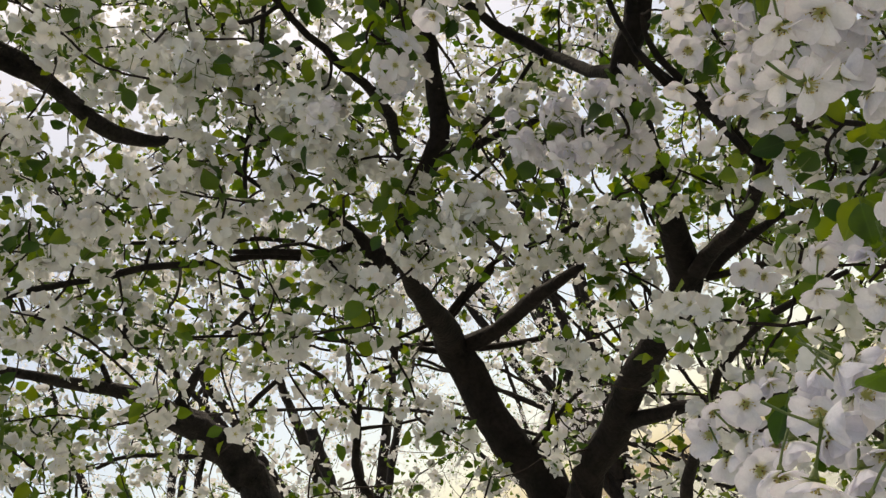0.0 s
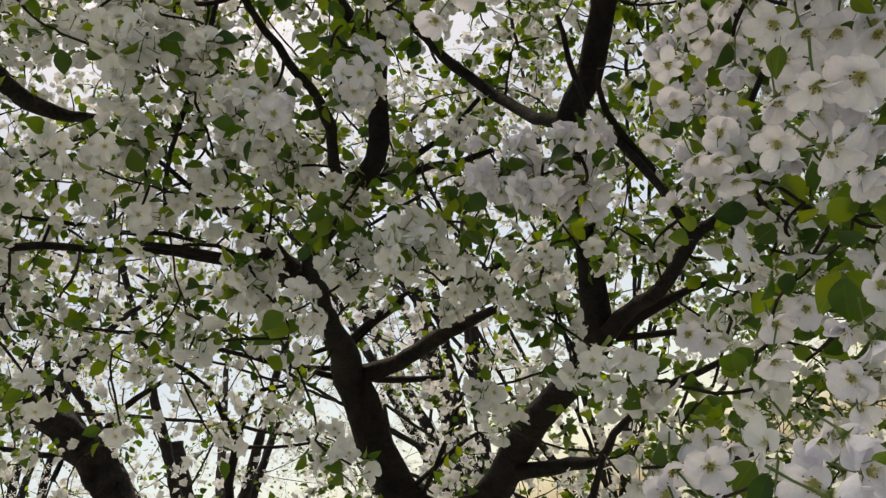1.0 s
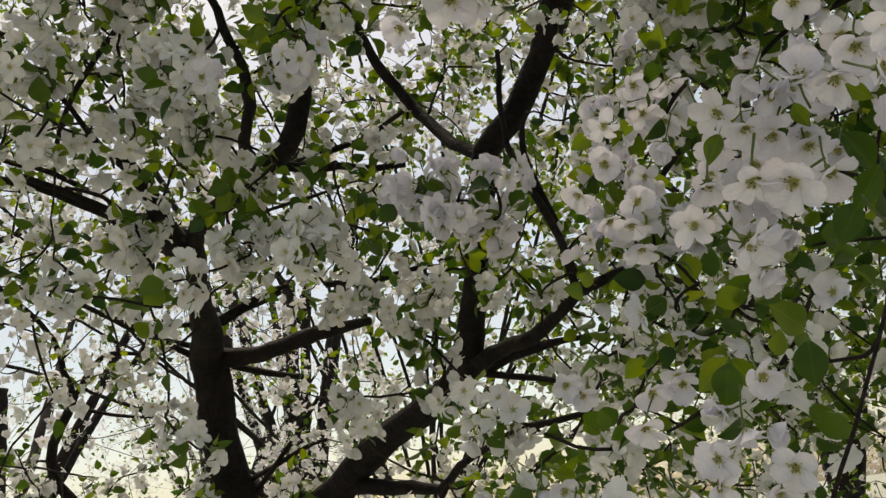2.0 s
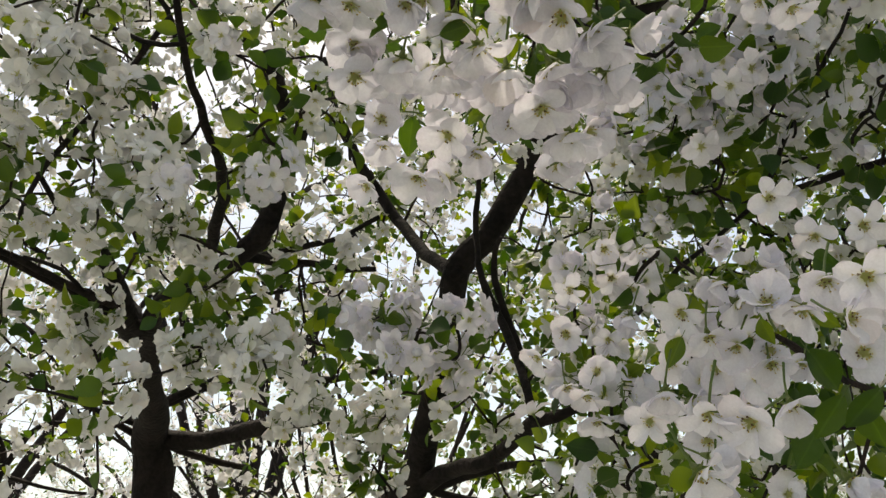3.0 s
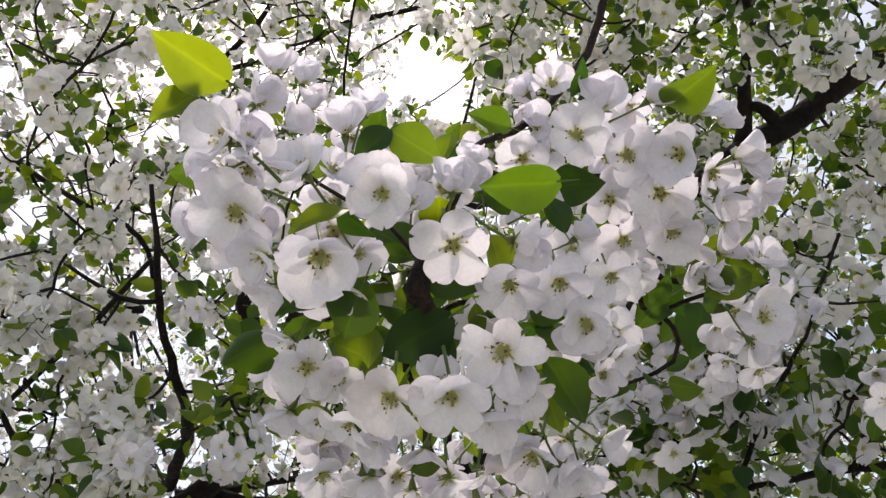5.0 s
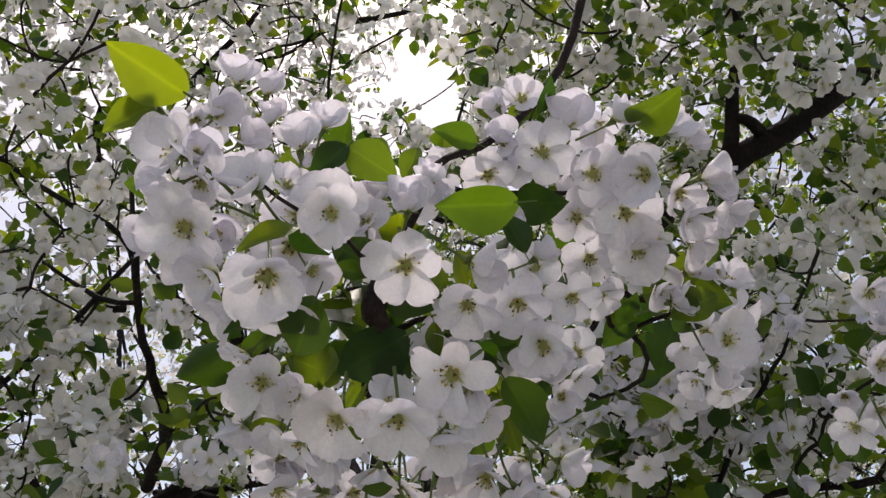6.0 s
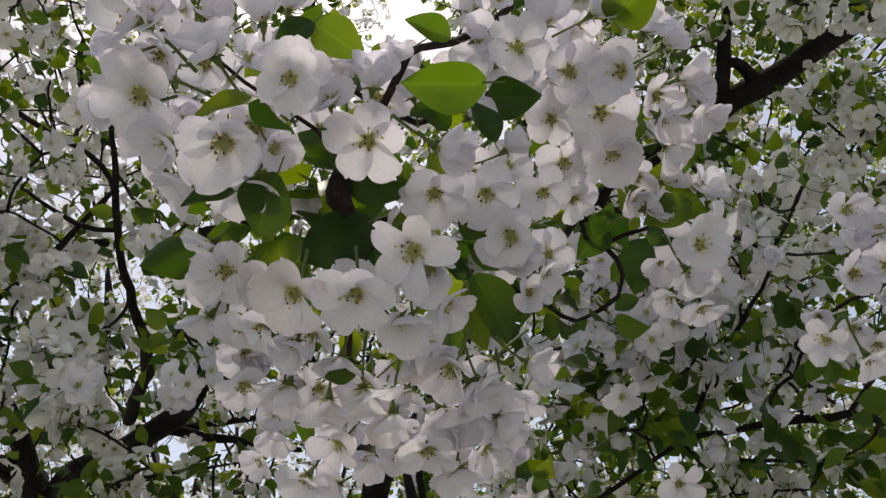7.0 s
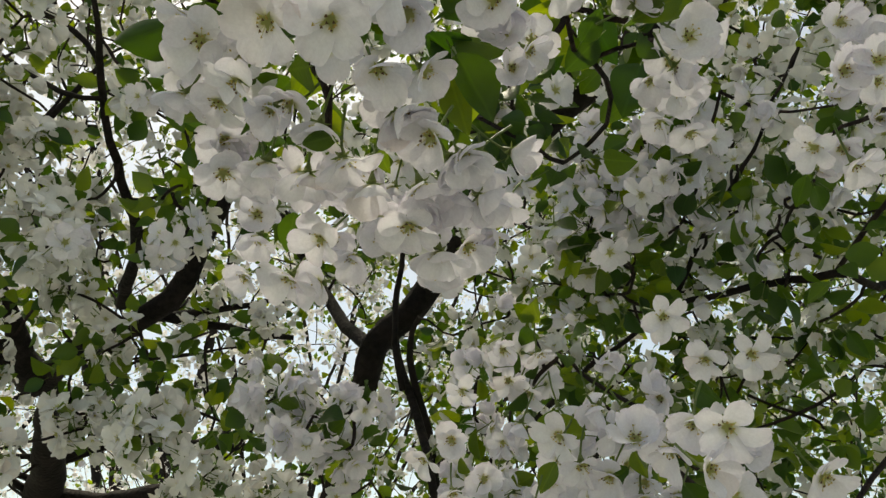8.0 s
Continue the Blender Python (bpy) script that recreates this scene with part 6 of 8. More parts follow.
near_tree.cluster((0.507, 1.039, 2.141), 0.033, 7, 0.035, 3)
spurs.append((0.507, 1.039, 2.141))
near_tree.cluster((-0.635, 0.789, 2.086), 0.049, 13, 0.035, 3)
spurs.append((-0.635, 0.789, 2.086))
near_tree.cluster((-0.591, 0.825, 2.088), 0.041, 10, 0.035, 3)
spurs.append((-0.591, 0.825, 2.088))
near_tree.cluster((-0.733, 0.833, 2.022), 0.052, 14, 0.035, 3)
spurs.append((-0.733, 0.833, 2.022))
near_tree.cluster((-0.670, 0.858, 2.074), 0.039, 9, 0.035, 3)
spurs.append((-0.670, 0.858, 2.074))
near_tree.cluster((-0.547, 0.893, 2.166), 0.039, 9, 0.035, 3)
spurs.append((-0.547, 0.893, 2.166))
near_tree.cluster((-0.487, 0.933, 2.164), 0.043, 11, 0.035, 3)
spurs.append((-0.487, 0.933, 2.164))
near_tree.cluster((-0.488, 0.730, 2.299), 0.049, 13, 0.035, 3)
spurs.append((-0.488, 0.730, 2.299))
near_tree.cluster((-0.514, 0.889, 2.324), 0.041, 10, 0.035, 3)
spurs.append((-0.514, 0.889, 2.324))
near_tree.cluster((-0.656, 0.812, 2.288), 0.041, 10, 0.035, 3)
spurs.append((-0.656, 0.812, 2.288))
near_tree.cluster((-0.360, 0.811, 2.209), 0.039, 9, 0.035, 3)
spurs.append((-0.360, 0.811, 2.209))
near_tree.cluster((-0.328, 0.890, 2.227), 0.033, 7, 0.035, 3)
spurs.append((-0.328, 0.890, 2.227))
near_tree.cluster((-0.255, 0.843, 2.052), 0.040, 9, 0.035, 3)
spurs.append((-0.255, 0.843, 2.052))
near_tree.cluster((-0.134, 0.966, 1.870), 0.040, 9, 0.035, 3)
spurs.append((-0.134, 0.966, 1.870))
near_tree.cluster((-0.370, 0.976, 2.063), 0.033, 7, 0.035, 3)
spurs.append((-0.370, 0.976, 2.063))
near_tree.cluster((-0.282, 1.004, 2.079), 0.033, 7, 0.035, 3)
spurs.append((-0.282, 1.004, 2.079))
near_tree.cluster((-0.439, 1.136, 1.988), 0.041, 10, 0.035, 3)
spurs.append((-0.439, 1.136, 1.988))
near_tree.cluster((0.012, 1.078, 1.709), 0.034, 7, 0.035, 3)
spurs.append((0.012, 1.078, 1.709))
near_tree.cluster((0.064, 0.922, 1.643), 0.032, 7, 0.035, 3)
spurs.append((0.064, 0.922, 1.643))
near_tree.cluster((0.214, 0.752, 1.789), 0.033, 7, 0.035, 3)
spurs.append((0.214, 0.752, 1.789))
near_tree.cluster((0.266, 1.010, 1.758), 0.040, 9, 0.035, 3)
spurs.append((0.266, 1.010, 1.758))
near_tree.cluster((0.195, 1.079, 1.698), 0.038, 9, 0.035, 3)
spurs.append((0.195, 1.079, 1.698))
near_tree.cluster((0.167, 0.924, 1.600), 0.029, 6, 0.035, 3)
spurs.append((0.167, 0.924, 1.600))
near_tree.cluster((-0.906, 0.947, 1.867), 0.048, 12, 0.035, 3)
spurs.append((-0.906, 0.947, 1.867))
near_tree.cluster((-0.285, 1.005, 2.201), 0.039, 9, 0.035, 3)
spurs.append((-0.285, 1.005, 2.201))
# leafy tufts
near_tree.cluster((0.049, 0.331, 1.939), 0.030, 0, 0.035, 6)
spurs.append((0.049, 0.331, 1.939))
near_tree.cluster((0.077, 0.338, 1.962), 0.030, 0, 0.035, 6)
spurs.append((0.077, 0.338, 1.962))
near_tree.cluster((0.016, 0.325, 1.949), 0.030, 0, 0.035, 6)
spurs.append((0.016, 0.325, 1.949))
near_tree.cluster((0.133, 0.370, 1.949), 0.030, 0, 0.035, 6)
spurs.append((0.133, 0.370, 1.949))
near_tree.cluster((0.030, 0.315, 1.964), 0.030, 0, 0.035, 5)
spurs.append((0.030, 0.315, 1.964))
near_tree.cluster((0.131, 0.338, 2.033), 0.030, 0, 0.035, 6)
spurs.append((0.131, 0.338, 2.033))
near_tree.cluster((0.200, 0.372, 2.009), 0.030, 0, 0.035, 6)
spurs.append((0.200, 0.372, 2.009))
near_tree.cluster((-0.000, 0.394, 1.926), 0.030, 0, 0.035, 5)
spurs.append((-0.000, 0.394, 1.926))
near_tree.cluster((0.094, 0.423, 1.901), 0.030, 0, 0.035, 5)
spurs.append((0.094, 0.423, 1.901))
near_tree.cluster((-0.012, 0.333, 1.953), 0.030, 0, 0.035, 6)
spurs.append((-0.012, 0.333, 1.953))
near_tree.cluster((0.222, 0.368, 2.002), 0.030, 0, 0.035, 6)
spurs.append((0.222, 0.368, 2.002))
near_tree.cluster((0.022, 0.308, 2.053), 0.030, 0, 0.035, 5)
spurs.append((0.022, 0.308, 2.053))
near_tree.cluster((0.082, 0.330, 2.024), 0.030, 0, 0.035, 5)
spurs.append((0.082, 0.330, 2.024))
near_tree.cluster((0.043, 0.332, 1.916), 0.030, 0, 0.035, 6)
spurs.append((0.043, 0.332, 1.916))
near_tree.cluster((0.102, 0.339, 1.953), 0.030, 0, 0.035, 5)
spurs.append((0.102, 0.339, 1.953))
near_tree.cluster((0.055, 0.295, 1.958), 0.025, 0, 0.035, 5)
spurs.append((0.055, 0.295, 1.958))
near_tree.cluster((0.410, 0.885, 2.132), 0.050, 0, 0.035, 10)
spurs.append((0.410, 0.885, 2.132))
near_tree.cluster((0.402, 0.908, 2.084), 0.050, 0, 0.035, 10)
spurs.append((0.402, 0.908, 2.084))
near_tree.cluster((0.531, 0.640, 2.548), 0.050, 0, 0.035, 10)
spurs.append((0.531, 0.640, 2.548))
near_tree.cluster((-0.492, 1.113, 2.280), 0.050, 0, 0.035, 12)
spurs.append((-0.492, 1.113, 2.280))
near_tree.cluster((-0.459, 1.148, 2.233), 0.050, 0, 0.035, 10)
spurs.append((-0.459, 1.148, 2.233))
near_tree.cluster((-0.185, 1.094, 2.277), 0.050, 0, 0.035, 10)
spurs.append((-0.185, 1.094, 2.277))
near_tree.cluster((-0.477, 1.057, 2.393), 0.050, 0, 0.035, 8)
spurs.append((-0.477, 1.057, 2.393))
near_tree.cluster((0.404, 0.839, 2.718), 0.050, 0, 0.035, 10)
spurs.append((0.404, 0.839, 2.718))
near_tree.cluster((0.309, 0.638, 2.208), 0.050, 0, 0.035, 8)
spurs.append((0.309, 0.638, 2.208))
near_tree.cluster((-0.404, 0.920, 2.249), 0.050, 0, 0.035, 12)
spurs.append((-0.404, 0.920, 2.249))
near_tree.cluster((-0.479, 0.976, 2.104), 0.050, 0, 0.035, 12)
spurs.append((-0.479, 0.976, 2.104))
near_tree.cluster((-1.124, 1.184, 2.041), 0.050, 0, 0.035, 12)
spurs.append((-1.124, 1.184, 2.041))
near_tree.cluster((-1.061, 1.255, 2.014), 0.050, 0, 0.035, 10)
spurs.append((-1.061, 1.255, 2.014))
near_tree.cluster((-0.791, 1.180, 2.070), 0.050, 0, 0.035, 12)
spurs.append((-0.791, 1.180, 2.070))
near_tree.cluster((-0.582, 1.335, 1.999), 0.050, 0, 0.035, 10)
spurs.append((-0.582, 1.335, 1.999))
near_tree.cluster((-0.076, 1.080, 1.934), 0.050, 0, 0.035, 12)
spurs.append((-0.076, 1.080, 1.934))
near_tree.cluster((-0.109, 1.074, 1.937), 0.050, 0, 0.035, 8)
spurs.append((-0.109, 1.074, 1.937))
near_tree.cluster((-0.247, 1.224, 2.033), 0.050, 0, 0.035, 10)
spurs.append((-0.247, 1.224, 2.033))
near_tree.cluster((-0.859, 0.999, 2.284), 0.050, 0, 0.035, 10)
spurs.append((-0.859, 0.999, 2.284))
near_tree.cluster((-0.135, 1.216, 2.109), 0.050, 0, 0.035, 8)
spurs.append((-0.135, 1.216, 2.109))
near_tree.cluster((-0.124, 0.863, 2.119), 0.050, 0, 0.035, 8)
spurs.append((-0.124, 0.863, 2.119))
near_tree.cluster((0.112, 1.210, 1.901), 0.050, 0, 0.035, 10)
spurs.append((0.112, 1.210, 1.901))
near_tree.cluster((0.216, 1.042, 1.725), 0.050, 0, 0.035, 10)
spurs.append((0.216, 1.042, 1.725))
near_tree.cluster((0.249, 0.940, 1.696), 0.050, 0, 0.035, 10)
spurs.append((0.249, 0.940, 1.696))
near_tree.cluster((0.144, 1.061, 1.628), 0.050, 0, 0.035, 10)
spurs.append((0.144, 1.061, 1.628))
near_tree.cluster((0.205, 0.954, 1.646), 0.050, 0, 0.035, 10)
spurs.append((0.205, 0.954, 1.646))
near_tree.cluster((0.091, 1.065, 1.593), 0.050, 0, 0.035, 10)
spurs.append((0.091, 1.065, 1.593))
near_tree.cluster((-0.030, 1.254, 1.661), 0.050, 0, 0.035, 10)
spurs.append((-0.030, 1.254, 1.661))
near_tree.cluster((0.212, 0.856, 1.606), 0.050, 0, 0.035, 8)
spurs.append((0.212, 0.856, 1.606))
near_tree.cluster((0.355, 0.808, 2.081), 0.050, 0, 0.035, 10)
spurs.append((0.355, 0.808, 2.081))
near_tree.cluster((0.368, 0.828, 2.035), 0.050, 0, 0.035, 8)
spurs.append((0.368, 0.828, 2.035))
near_tree.cluster((-0.128, 1.214, 2.016), 0.050, 0, 0.035, 12)
spurs.append((-0.128, 1.214, 2.016))
near_tree.cluster((-0.338, 1.252, 2.088), 0.050, 0, 0.035, 12)
spurs.append((-0.338, 1.252, 2.088))
near_tree.cluster((-0.474, 1.070, 2.343), 0.050, 0, 0.035, 10)
spurs.append((-0.474, 1.070, 2.343))
near_tree.cluster((-0.158, 0.999, 2.230), 0.050, 0, 0.035, 8)
spurs.append((-0.158, 0.999, 2.230))
near_tree.cluster((-0.163, 0.961, 2.286), 0.050, 0, 0.035, 6)
spurs.append((-0.163, 0.961, 2.286))
near_tree.cluster((0.470, 0.816, 1.766), 0.070, 0, 0.035, 10)
spurs.append((0.470, 0.816, 1.766))
near_tree.cluster((0.444, 0.824, 1.790), 0.070, 0, 0.035, 9)
spurs.append((0.444, 0.824, 1.790))
near_tree.cluster((0.474, 0.821, 1.723), 0.060, 0, 0.035, 12)
spurs.append((0.474, 0.821, 1.723))
near_tree.cluster((0.480, 0.847, 1.855), 0.060, 0, 0.035, 10)
spurs.append((0.480, 0.847, 1.855))
near_tree.cluster((0.301, 0.840, 1.718), 0.050, 0, 0.035, 8)
spurs.append((0.301, 0.840, 1.718))
near_tree.cluster((0.317, 0.982, 1.986), 0.050, 0, 0.035, 8)
spurs.append((0.317, 0.982, 1.986))
near_tree.cluster((0.417, 0.915, 2.134), 0.050, 0, 0.035, 12)
spurs.append((0.417, 0.915, 2.134))
near_tree.cluster((0.400, 0.940, 2.097), 0.050, 0, 0.035, 10)
spurs.append((0.400, 0.940, 2.097))
near_tree.cluster((-0.308, 1.271, 2.071), 0.050, 0, 0.035, 12)
spurs.append((-0.308, 1.271, 2.071))
near_tree.cluster((-0.253, 1.286, 2.071), 0.050, 0, 0.035, 8)
spurs.append((-0.253, 1.286, 2.071))
near_tree.cluster((-0.115, 1.234, 1.984), 0.050, 0, 0.035, 12)
spurs.append((-0.115, 1.234, 1.984))
near_tree.cluster((0.580, 0.741, 1.934), 0.060, 0, 0.035, 12)
spurs.append((0.580, 0.741, 1.934))
near_tree.cluster((0.568, 0.784, 1.999), 0.060, 0, 0.035, 10)
spurs.append((0.568, 0.784, 1.999))
near_tree.cluster((0.037, 1.159, 1.924), 0.050, 0, 0.035, 8)
spurs.append((0.037, 1.159, 1.924))
near_tree.cluster((0.488, 0.663, 2.075), 0.050, 0, 0.035, 8)
spurs.append((0.488, 0.663, 2.075))
near_tree.cluster((0.299, 0.991, 2.269), 0.050, 0, 0.035, 8)
spurs.append((0.299, 0.991, 2.269))
near_tree.cluster((-0.401, 1.200, 2.172), 0.050, 0, 0.035, 8)
spurs.append((-0.401, 1.200, 2.172))
near_tree.cluster((0.397, 1.219, 1.815), 0.050, 0, 0.035, 12)
spurs.append((0.397, 1.219, 1.815))
near_tree.cluster((0.360, 1.328, 1.852), 0.050, 0, 0.035, 12)
spurs.append((0.360, 1.328, 1.852))
near_tree.cluster((0.288, 1.352, 1.796), 0.050, 0, 0.035, 10)
spurs.append((0.288, 1.352, 1.796))
near_tree.cluster((0.441, 1.000, 1.743), 0.050, 0, 0.035, 12)
spurs.append((0.441, 1.000, 1.743))
near_tree.cluster((0.486, 0.972, 1.796), 0.050, 0, 0.035, 12)
spurs.append((0.486, 0.972, 1.796))
near_tree.cluster((0.427, 1.063, 1.967), 0.050, 0, 0.035, 12)
spurs.append((0.427, 1.063, 1.967))
near_tree.cluster((0.383, 1.297, 1.961), 0.050, 0, 0.035, 12)
spurs.append((0.383, 1.297, 1.961))
near_tree.cluster((0.434, 1.046, 1.812), 0.050, 0, 0.035, 12)
spurs.append((0.434, 1.046, 1.812))
near_tree.cluster((0.355, 1.377, 2.074), 0.050, 0, 0.035, 10)
spurs.append((0.355, 1.377, 2.074))
near_tree.cluster((0.492, 0.831, 1.888), 0.050, 0, 0.035, 10)
spurs.append((0.492, 0.831, 1.888))
near_tree.cluster((0.503, 1.240, 2.111), 0.050, 0, 0.035, 12)
spurs.append((0.503, 1.240, 2.111))
near_tree.cluster((0.549, 1.139, 2.027), 0.050, 0, 0.035, 12)
spurs.append((0.549, 1.139, 2.027))
near_tree.cluster((0.578, 1.036, 1.951), 0.050, 0, 0.035, 12)
spurs.append((0.578, 1.036, 1.951))
near_tree.cluster((0.420, 1.282, 2.064), 0.050, 0, 0.035, 12)
spurs.append((0.420, 1.282, 2.064))
near_tree.cluster((0.640, 0.978, 2.027), 0.050, 0, 0.035, 12)
spurs.append((0.640, 0.978, 2.027))
near_tree.cluster((0.513, 1.306, 2.218), 0.050, 0, 0.035, 12)
spurs.append((0.513, 1.306, 2.218))
near_tree.cluster((0.545, 1.064, 1.904), 0.050, 0, 0.035, 10)
spurs.append((0.545, 1.064, 1.904))
near_tree.cluster((0.351, 1.402, 2.077), 0.050, 0, 0.035, 10)
spurs.append((0.351, 1.402, 2.077))
near_tree.cluster((0.624, 0.904, 1.918), 0.050, 0, 0.035, 10)
spurs.append((0.624, 0.904, 1.918))
near_tree.cluster((-0.609, 1.111, 2.924), 0.050, 0, 0.035, 12)
spurs.append((-0.609, 1.111, 2.924))
near_tree.cluster((-0.613, 1.151, 2.722), 0.050, 0, 0.035, 12)
spurs.append((-0.613, 1.151, 2.722))
near_tree.cluster((-0.502, 1.159, 2.606), 0.050, 0, 0.035, 12)
spurs.append((-0.502, 1.159, 2.606))
near_tree.cluster((-0.613, 1.254, 2.584), 0.050, 0, 0.035, 12)
spurs.append((-0.613, 1.254, 2.584))
near_tree.cluster((-0.494, 1.103, 2.985), 0.050, 0, 0.035, 10)
spurs.append((-0.494, 1.103, 2.985))
near_tree.cluster((-0.441, 1.144, 2.820), 0.050, 0, 0.035, 10)
spurs.append((-0.441, 1.144, 2.820))
near_tree.cluster((0.170, 1.513, 1.928), 0.050, 0, 0.035, 12)
spurs.append((0.170, 1.513, 1.928))
near_tree.cluster((0.090, 1.572, 2.080), 0.050, 0, 0.035, 12)
spurs.append((0.090, 1.572, 2.080))
near_tree.cluster((0.053, 1.817, 1.953), 0.050, 0, 0.035, 10)
spurs.append((0.053, 1.817, 1.953))
near_tree.cluster((0.258, 1.421, 1.852), 0.050, 0, 0.035, 12)
spurs.append((0.258, 1.421, 1.852))
near_tree.cluster((0.331, 1.306, 1.857), 0.050, 0, 0.035, 12)
spurs.append((0.331, 1.306, 1.857))
near_tree.cluster((0.355, 1.363, 2.004), 0.050, 0, 0.035, 12)
spurs.append((0.355, 1.363, 2.004))
near_tree.cluster((0.281, 1.340, 1.727), 0.050, 0, 0.035, 10)
spurs.append((0.281, 1.340, 1.727))
near_tree.cluster((0.003, 1.679, 2.069), 0.050, 0, 0.035, 10)
spurs.append((0.003, 1.679, 2.069))
near_tree.cluster((-0.265, 1.040, 1.975), 0.045, 0, 0.035, 10)
spurs.append((-0.265, 1.040, 1.975))
near_tree.cluster((-0.223, 1.019, 2.002), 0.045, 0, 0.035, 10)
spurs.append((-0.223, 1.019, 2.002))
near_tree.cluster((-0.187, 1.018, 2.024), 0.045, 2, 0.035, 8)
spurs.append((-0.187, 1.018, 2.024))
near_tree.cluster((-0.247, 1.043, 1.927), 0.040, 9, 0.035, 3)
spurs.append((-0.247, 1.043, 1.927))
near_tree.cluster((-0.127, 0.837, 2.136), 0.045, 0, 0.035, 10)
spurs.append((-0.127, 0.837, 2.136))
near_tree.cluster((-0.152, 0.858, 2.129), 0.045, 0, 0.035, 9)
spurs.append((-0.152, 0.858, 2.129))
near_tree.cluster((-0.130, 0.847, 2.069), 0.038, 9, 0.035, 3)
spurs.append((-0.130, 0.847, 2.069))
near_tree.cluster((-0.169, 0.826, 2.236), 0.040, 4, 0.035, 8)
spurs.append((-0.169, 0.826, 2.236))
near_tree.cluster((-0.125, 0.939, 2.158), 0.045, 3, 0.035, 8)
spurs.append((-0.125, 0.939, 2.158))
near_tree.cluster((-0.218, 1.029, 2.170), 0.040, 0, 0.035, 6)
spurs.append((-0.218, 1.029, 2.170))
near_tree.cluster((0.366, 0.690, 2.101), 0.040, 10, 0.035, 3)
spurs.append((0.366, 0.690, 2.101))
near_tree.cluster((0.405, 0.702, 2.089), 0.040, 9, 0.035, 3)
spurs.append((0.405, 0.702, 2.089))
near_tree.cluster((0.350, 0.747, 2.118), 0.040, 9, 0.035, 3)
spurs.append((0.350, 0.747, 2.118))
near_tree.cluster((0.313, 0.769, 2.168), 0.040, 9, 0.035, 3)
spurs.append((0.313, 0.769, 2.168))
near_tree.cluster((0.334, 0.808, 2.124), 0.045, 10, 0.035, 3)
spurs.append((0.334, 0.808, 2.124))
near_tree.cluster((0.340, 0.766, 2.201), 0.040, 5, 0.035, 6)
spurs.append((0.340, 0.766, 2.201))
near_tree.cluster((0.320, 0.751, 2.057), 0.071, 3, 0.035, 7)
spurs.append((0.320, 0.751, 2.057))
near_tree.cluster((0.369, 0.793, 2.051), 0.076, 1, 0.035, 9)
spurs.append((0.369, 0.793, 2.051))
near_tree.cluster((0.361, 0.854, 2.043), 0.069, 4, 0.035, 6)
spurs.append((0.361, 0.854, 2.043))
near_tree.cluster((0.386, 0.725, 2.059), 0.074, 2, 0.035, 8)
spurs.append((0.386, 0.725, 2.059))
near_tree.cluster((0.436, 0.759, 2.063), 0.067, 3, 0.035, 8)
spurs.append((0.436, 0.759, 2.063))
near_tree.cluster((0.492, 0.769, 2.113), 0.072, 1, 0.035, 7)
spurs.append((0.492, 0.769, 2.113))
near_tree.cluster((0.464, 0.702, 2.022), 0.077, 4, 0.035, 9)
spurs.append((0.464, 0.702, 2.022))
near_tree.cluster((0.511, 0.740, 2.011), 0.070, 2, 0.035, 6)
spurs.append((0.511, 0.740, 2.011))
near_tree.cluster((0.480, 0.752, 2.159), 0.075, 3, 0.035, 8)
spurs.append((0.480, 0.752, 2.159))
near_tree.cluster((0.515, 0.675, 2.017), 0.068, 1, 0.035, 8)
spurs.append((0.515, 0.675, 2.017))
near_tree.cluster((0.494, 0.727, 2.069), 0.073, 4, 0.035, 7)
spurs.append((0.494, 0.727, 2.069))
near_tree.cluster((0.334, 0.853, 2.071), 0.066, 2, 0.035, 9)
spurs.append((0.334, 0.853, 2.071))
near_tree.cluster((0.257, 0.697, 1.912), 0.071, 3, 0.035, 6)
spurs.append((0.257, 0.697, 1.912))
near_tree.cluster((0.253, 0.797, 1.816), 0.076, 1, 0.035, 8)
spurs.append((0.253, 0.797, 1.816))
near_tree.cluster((0.238, 0.869, 1.770), 0.069, 4, 0.035, 8)
spurs.append((0.238, 0.869, 1.770))
near_tree.cluster((0.248, 0.769, 1.731), 0.074, 2, 0.035, 7)
spurs.append((0.248, 0.769, 1.731))
near_tree.cluster((0.363, 0.734, 1.867), 0.067, 3, 0.035, 9)
spurs.append((0.363, 0.734, 1.867))
near_tree.cluster((0.385, 0.817, 1.768), 0.072, 1, 0.035, 6)
spurs.append((0.385, 0.817, 1.768))
near_tree.cluster((0.340, 0.742, 1.703), 0.077, 4, 0.035, 8)
spurs.append((0.340, 0.742, 1.703))
near_tree.cluster((0.312, 0.809, 1.696), 0.070, 2, 0.035, 8)
spurs.append((0.312, 0.809, 1.696))
near_tree.cluster((0.292, 0.868, 1.705), 0.075, 3, 0.035, 7)
spurs.append((0.292, 0.868, 1.705))
near_tree.cluster((0.227, 0.780, 1.709), 0.068, 1, 0.035, 9)
spurs.append((0.227, 0.780, 1.709))
near_tree.cluster((0.190, 0.835, 1.739), 0.073, 4, 0.035, 6)
spurs.append((0.190, 0.835, 1.739))
near_tree.cluster((0.360, 0.852, 1.649), 0.066, 2, 0.035, 8)
spurs.append((0.360, 0.852, 1.649))
near_tree.cluster((0.299, 0.772, 1.613), 0.071, 3, 0.035, 8)
spurs.append((0.299, 0.772, 1.613))
near_tree.cluster((0.247, 0.743, 1.943), 0.076, 1, 0.035, 7)
spurs.append((0.247, 0.743, 1.943))
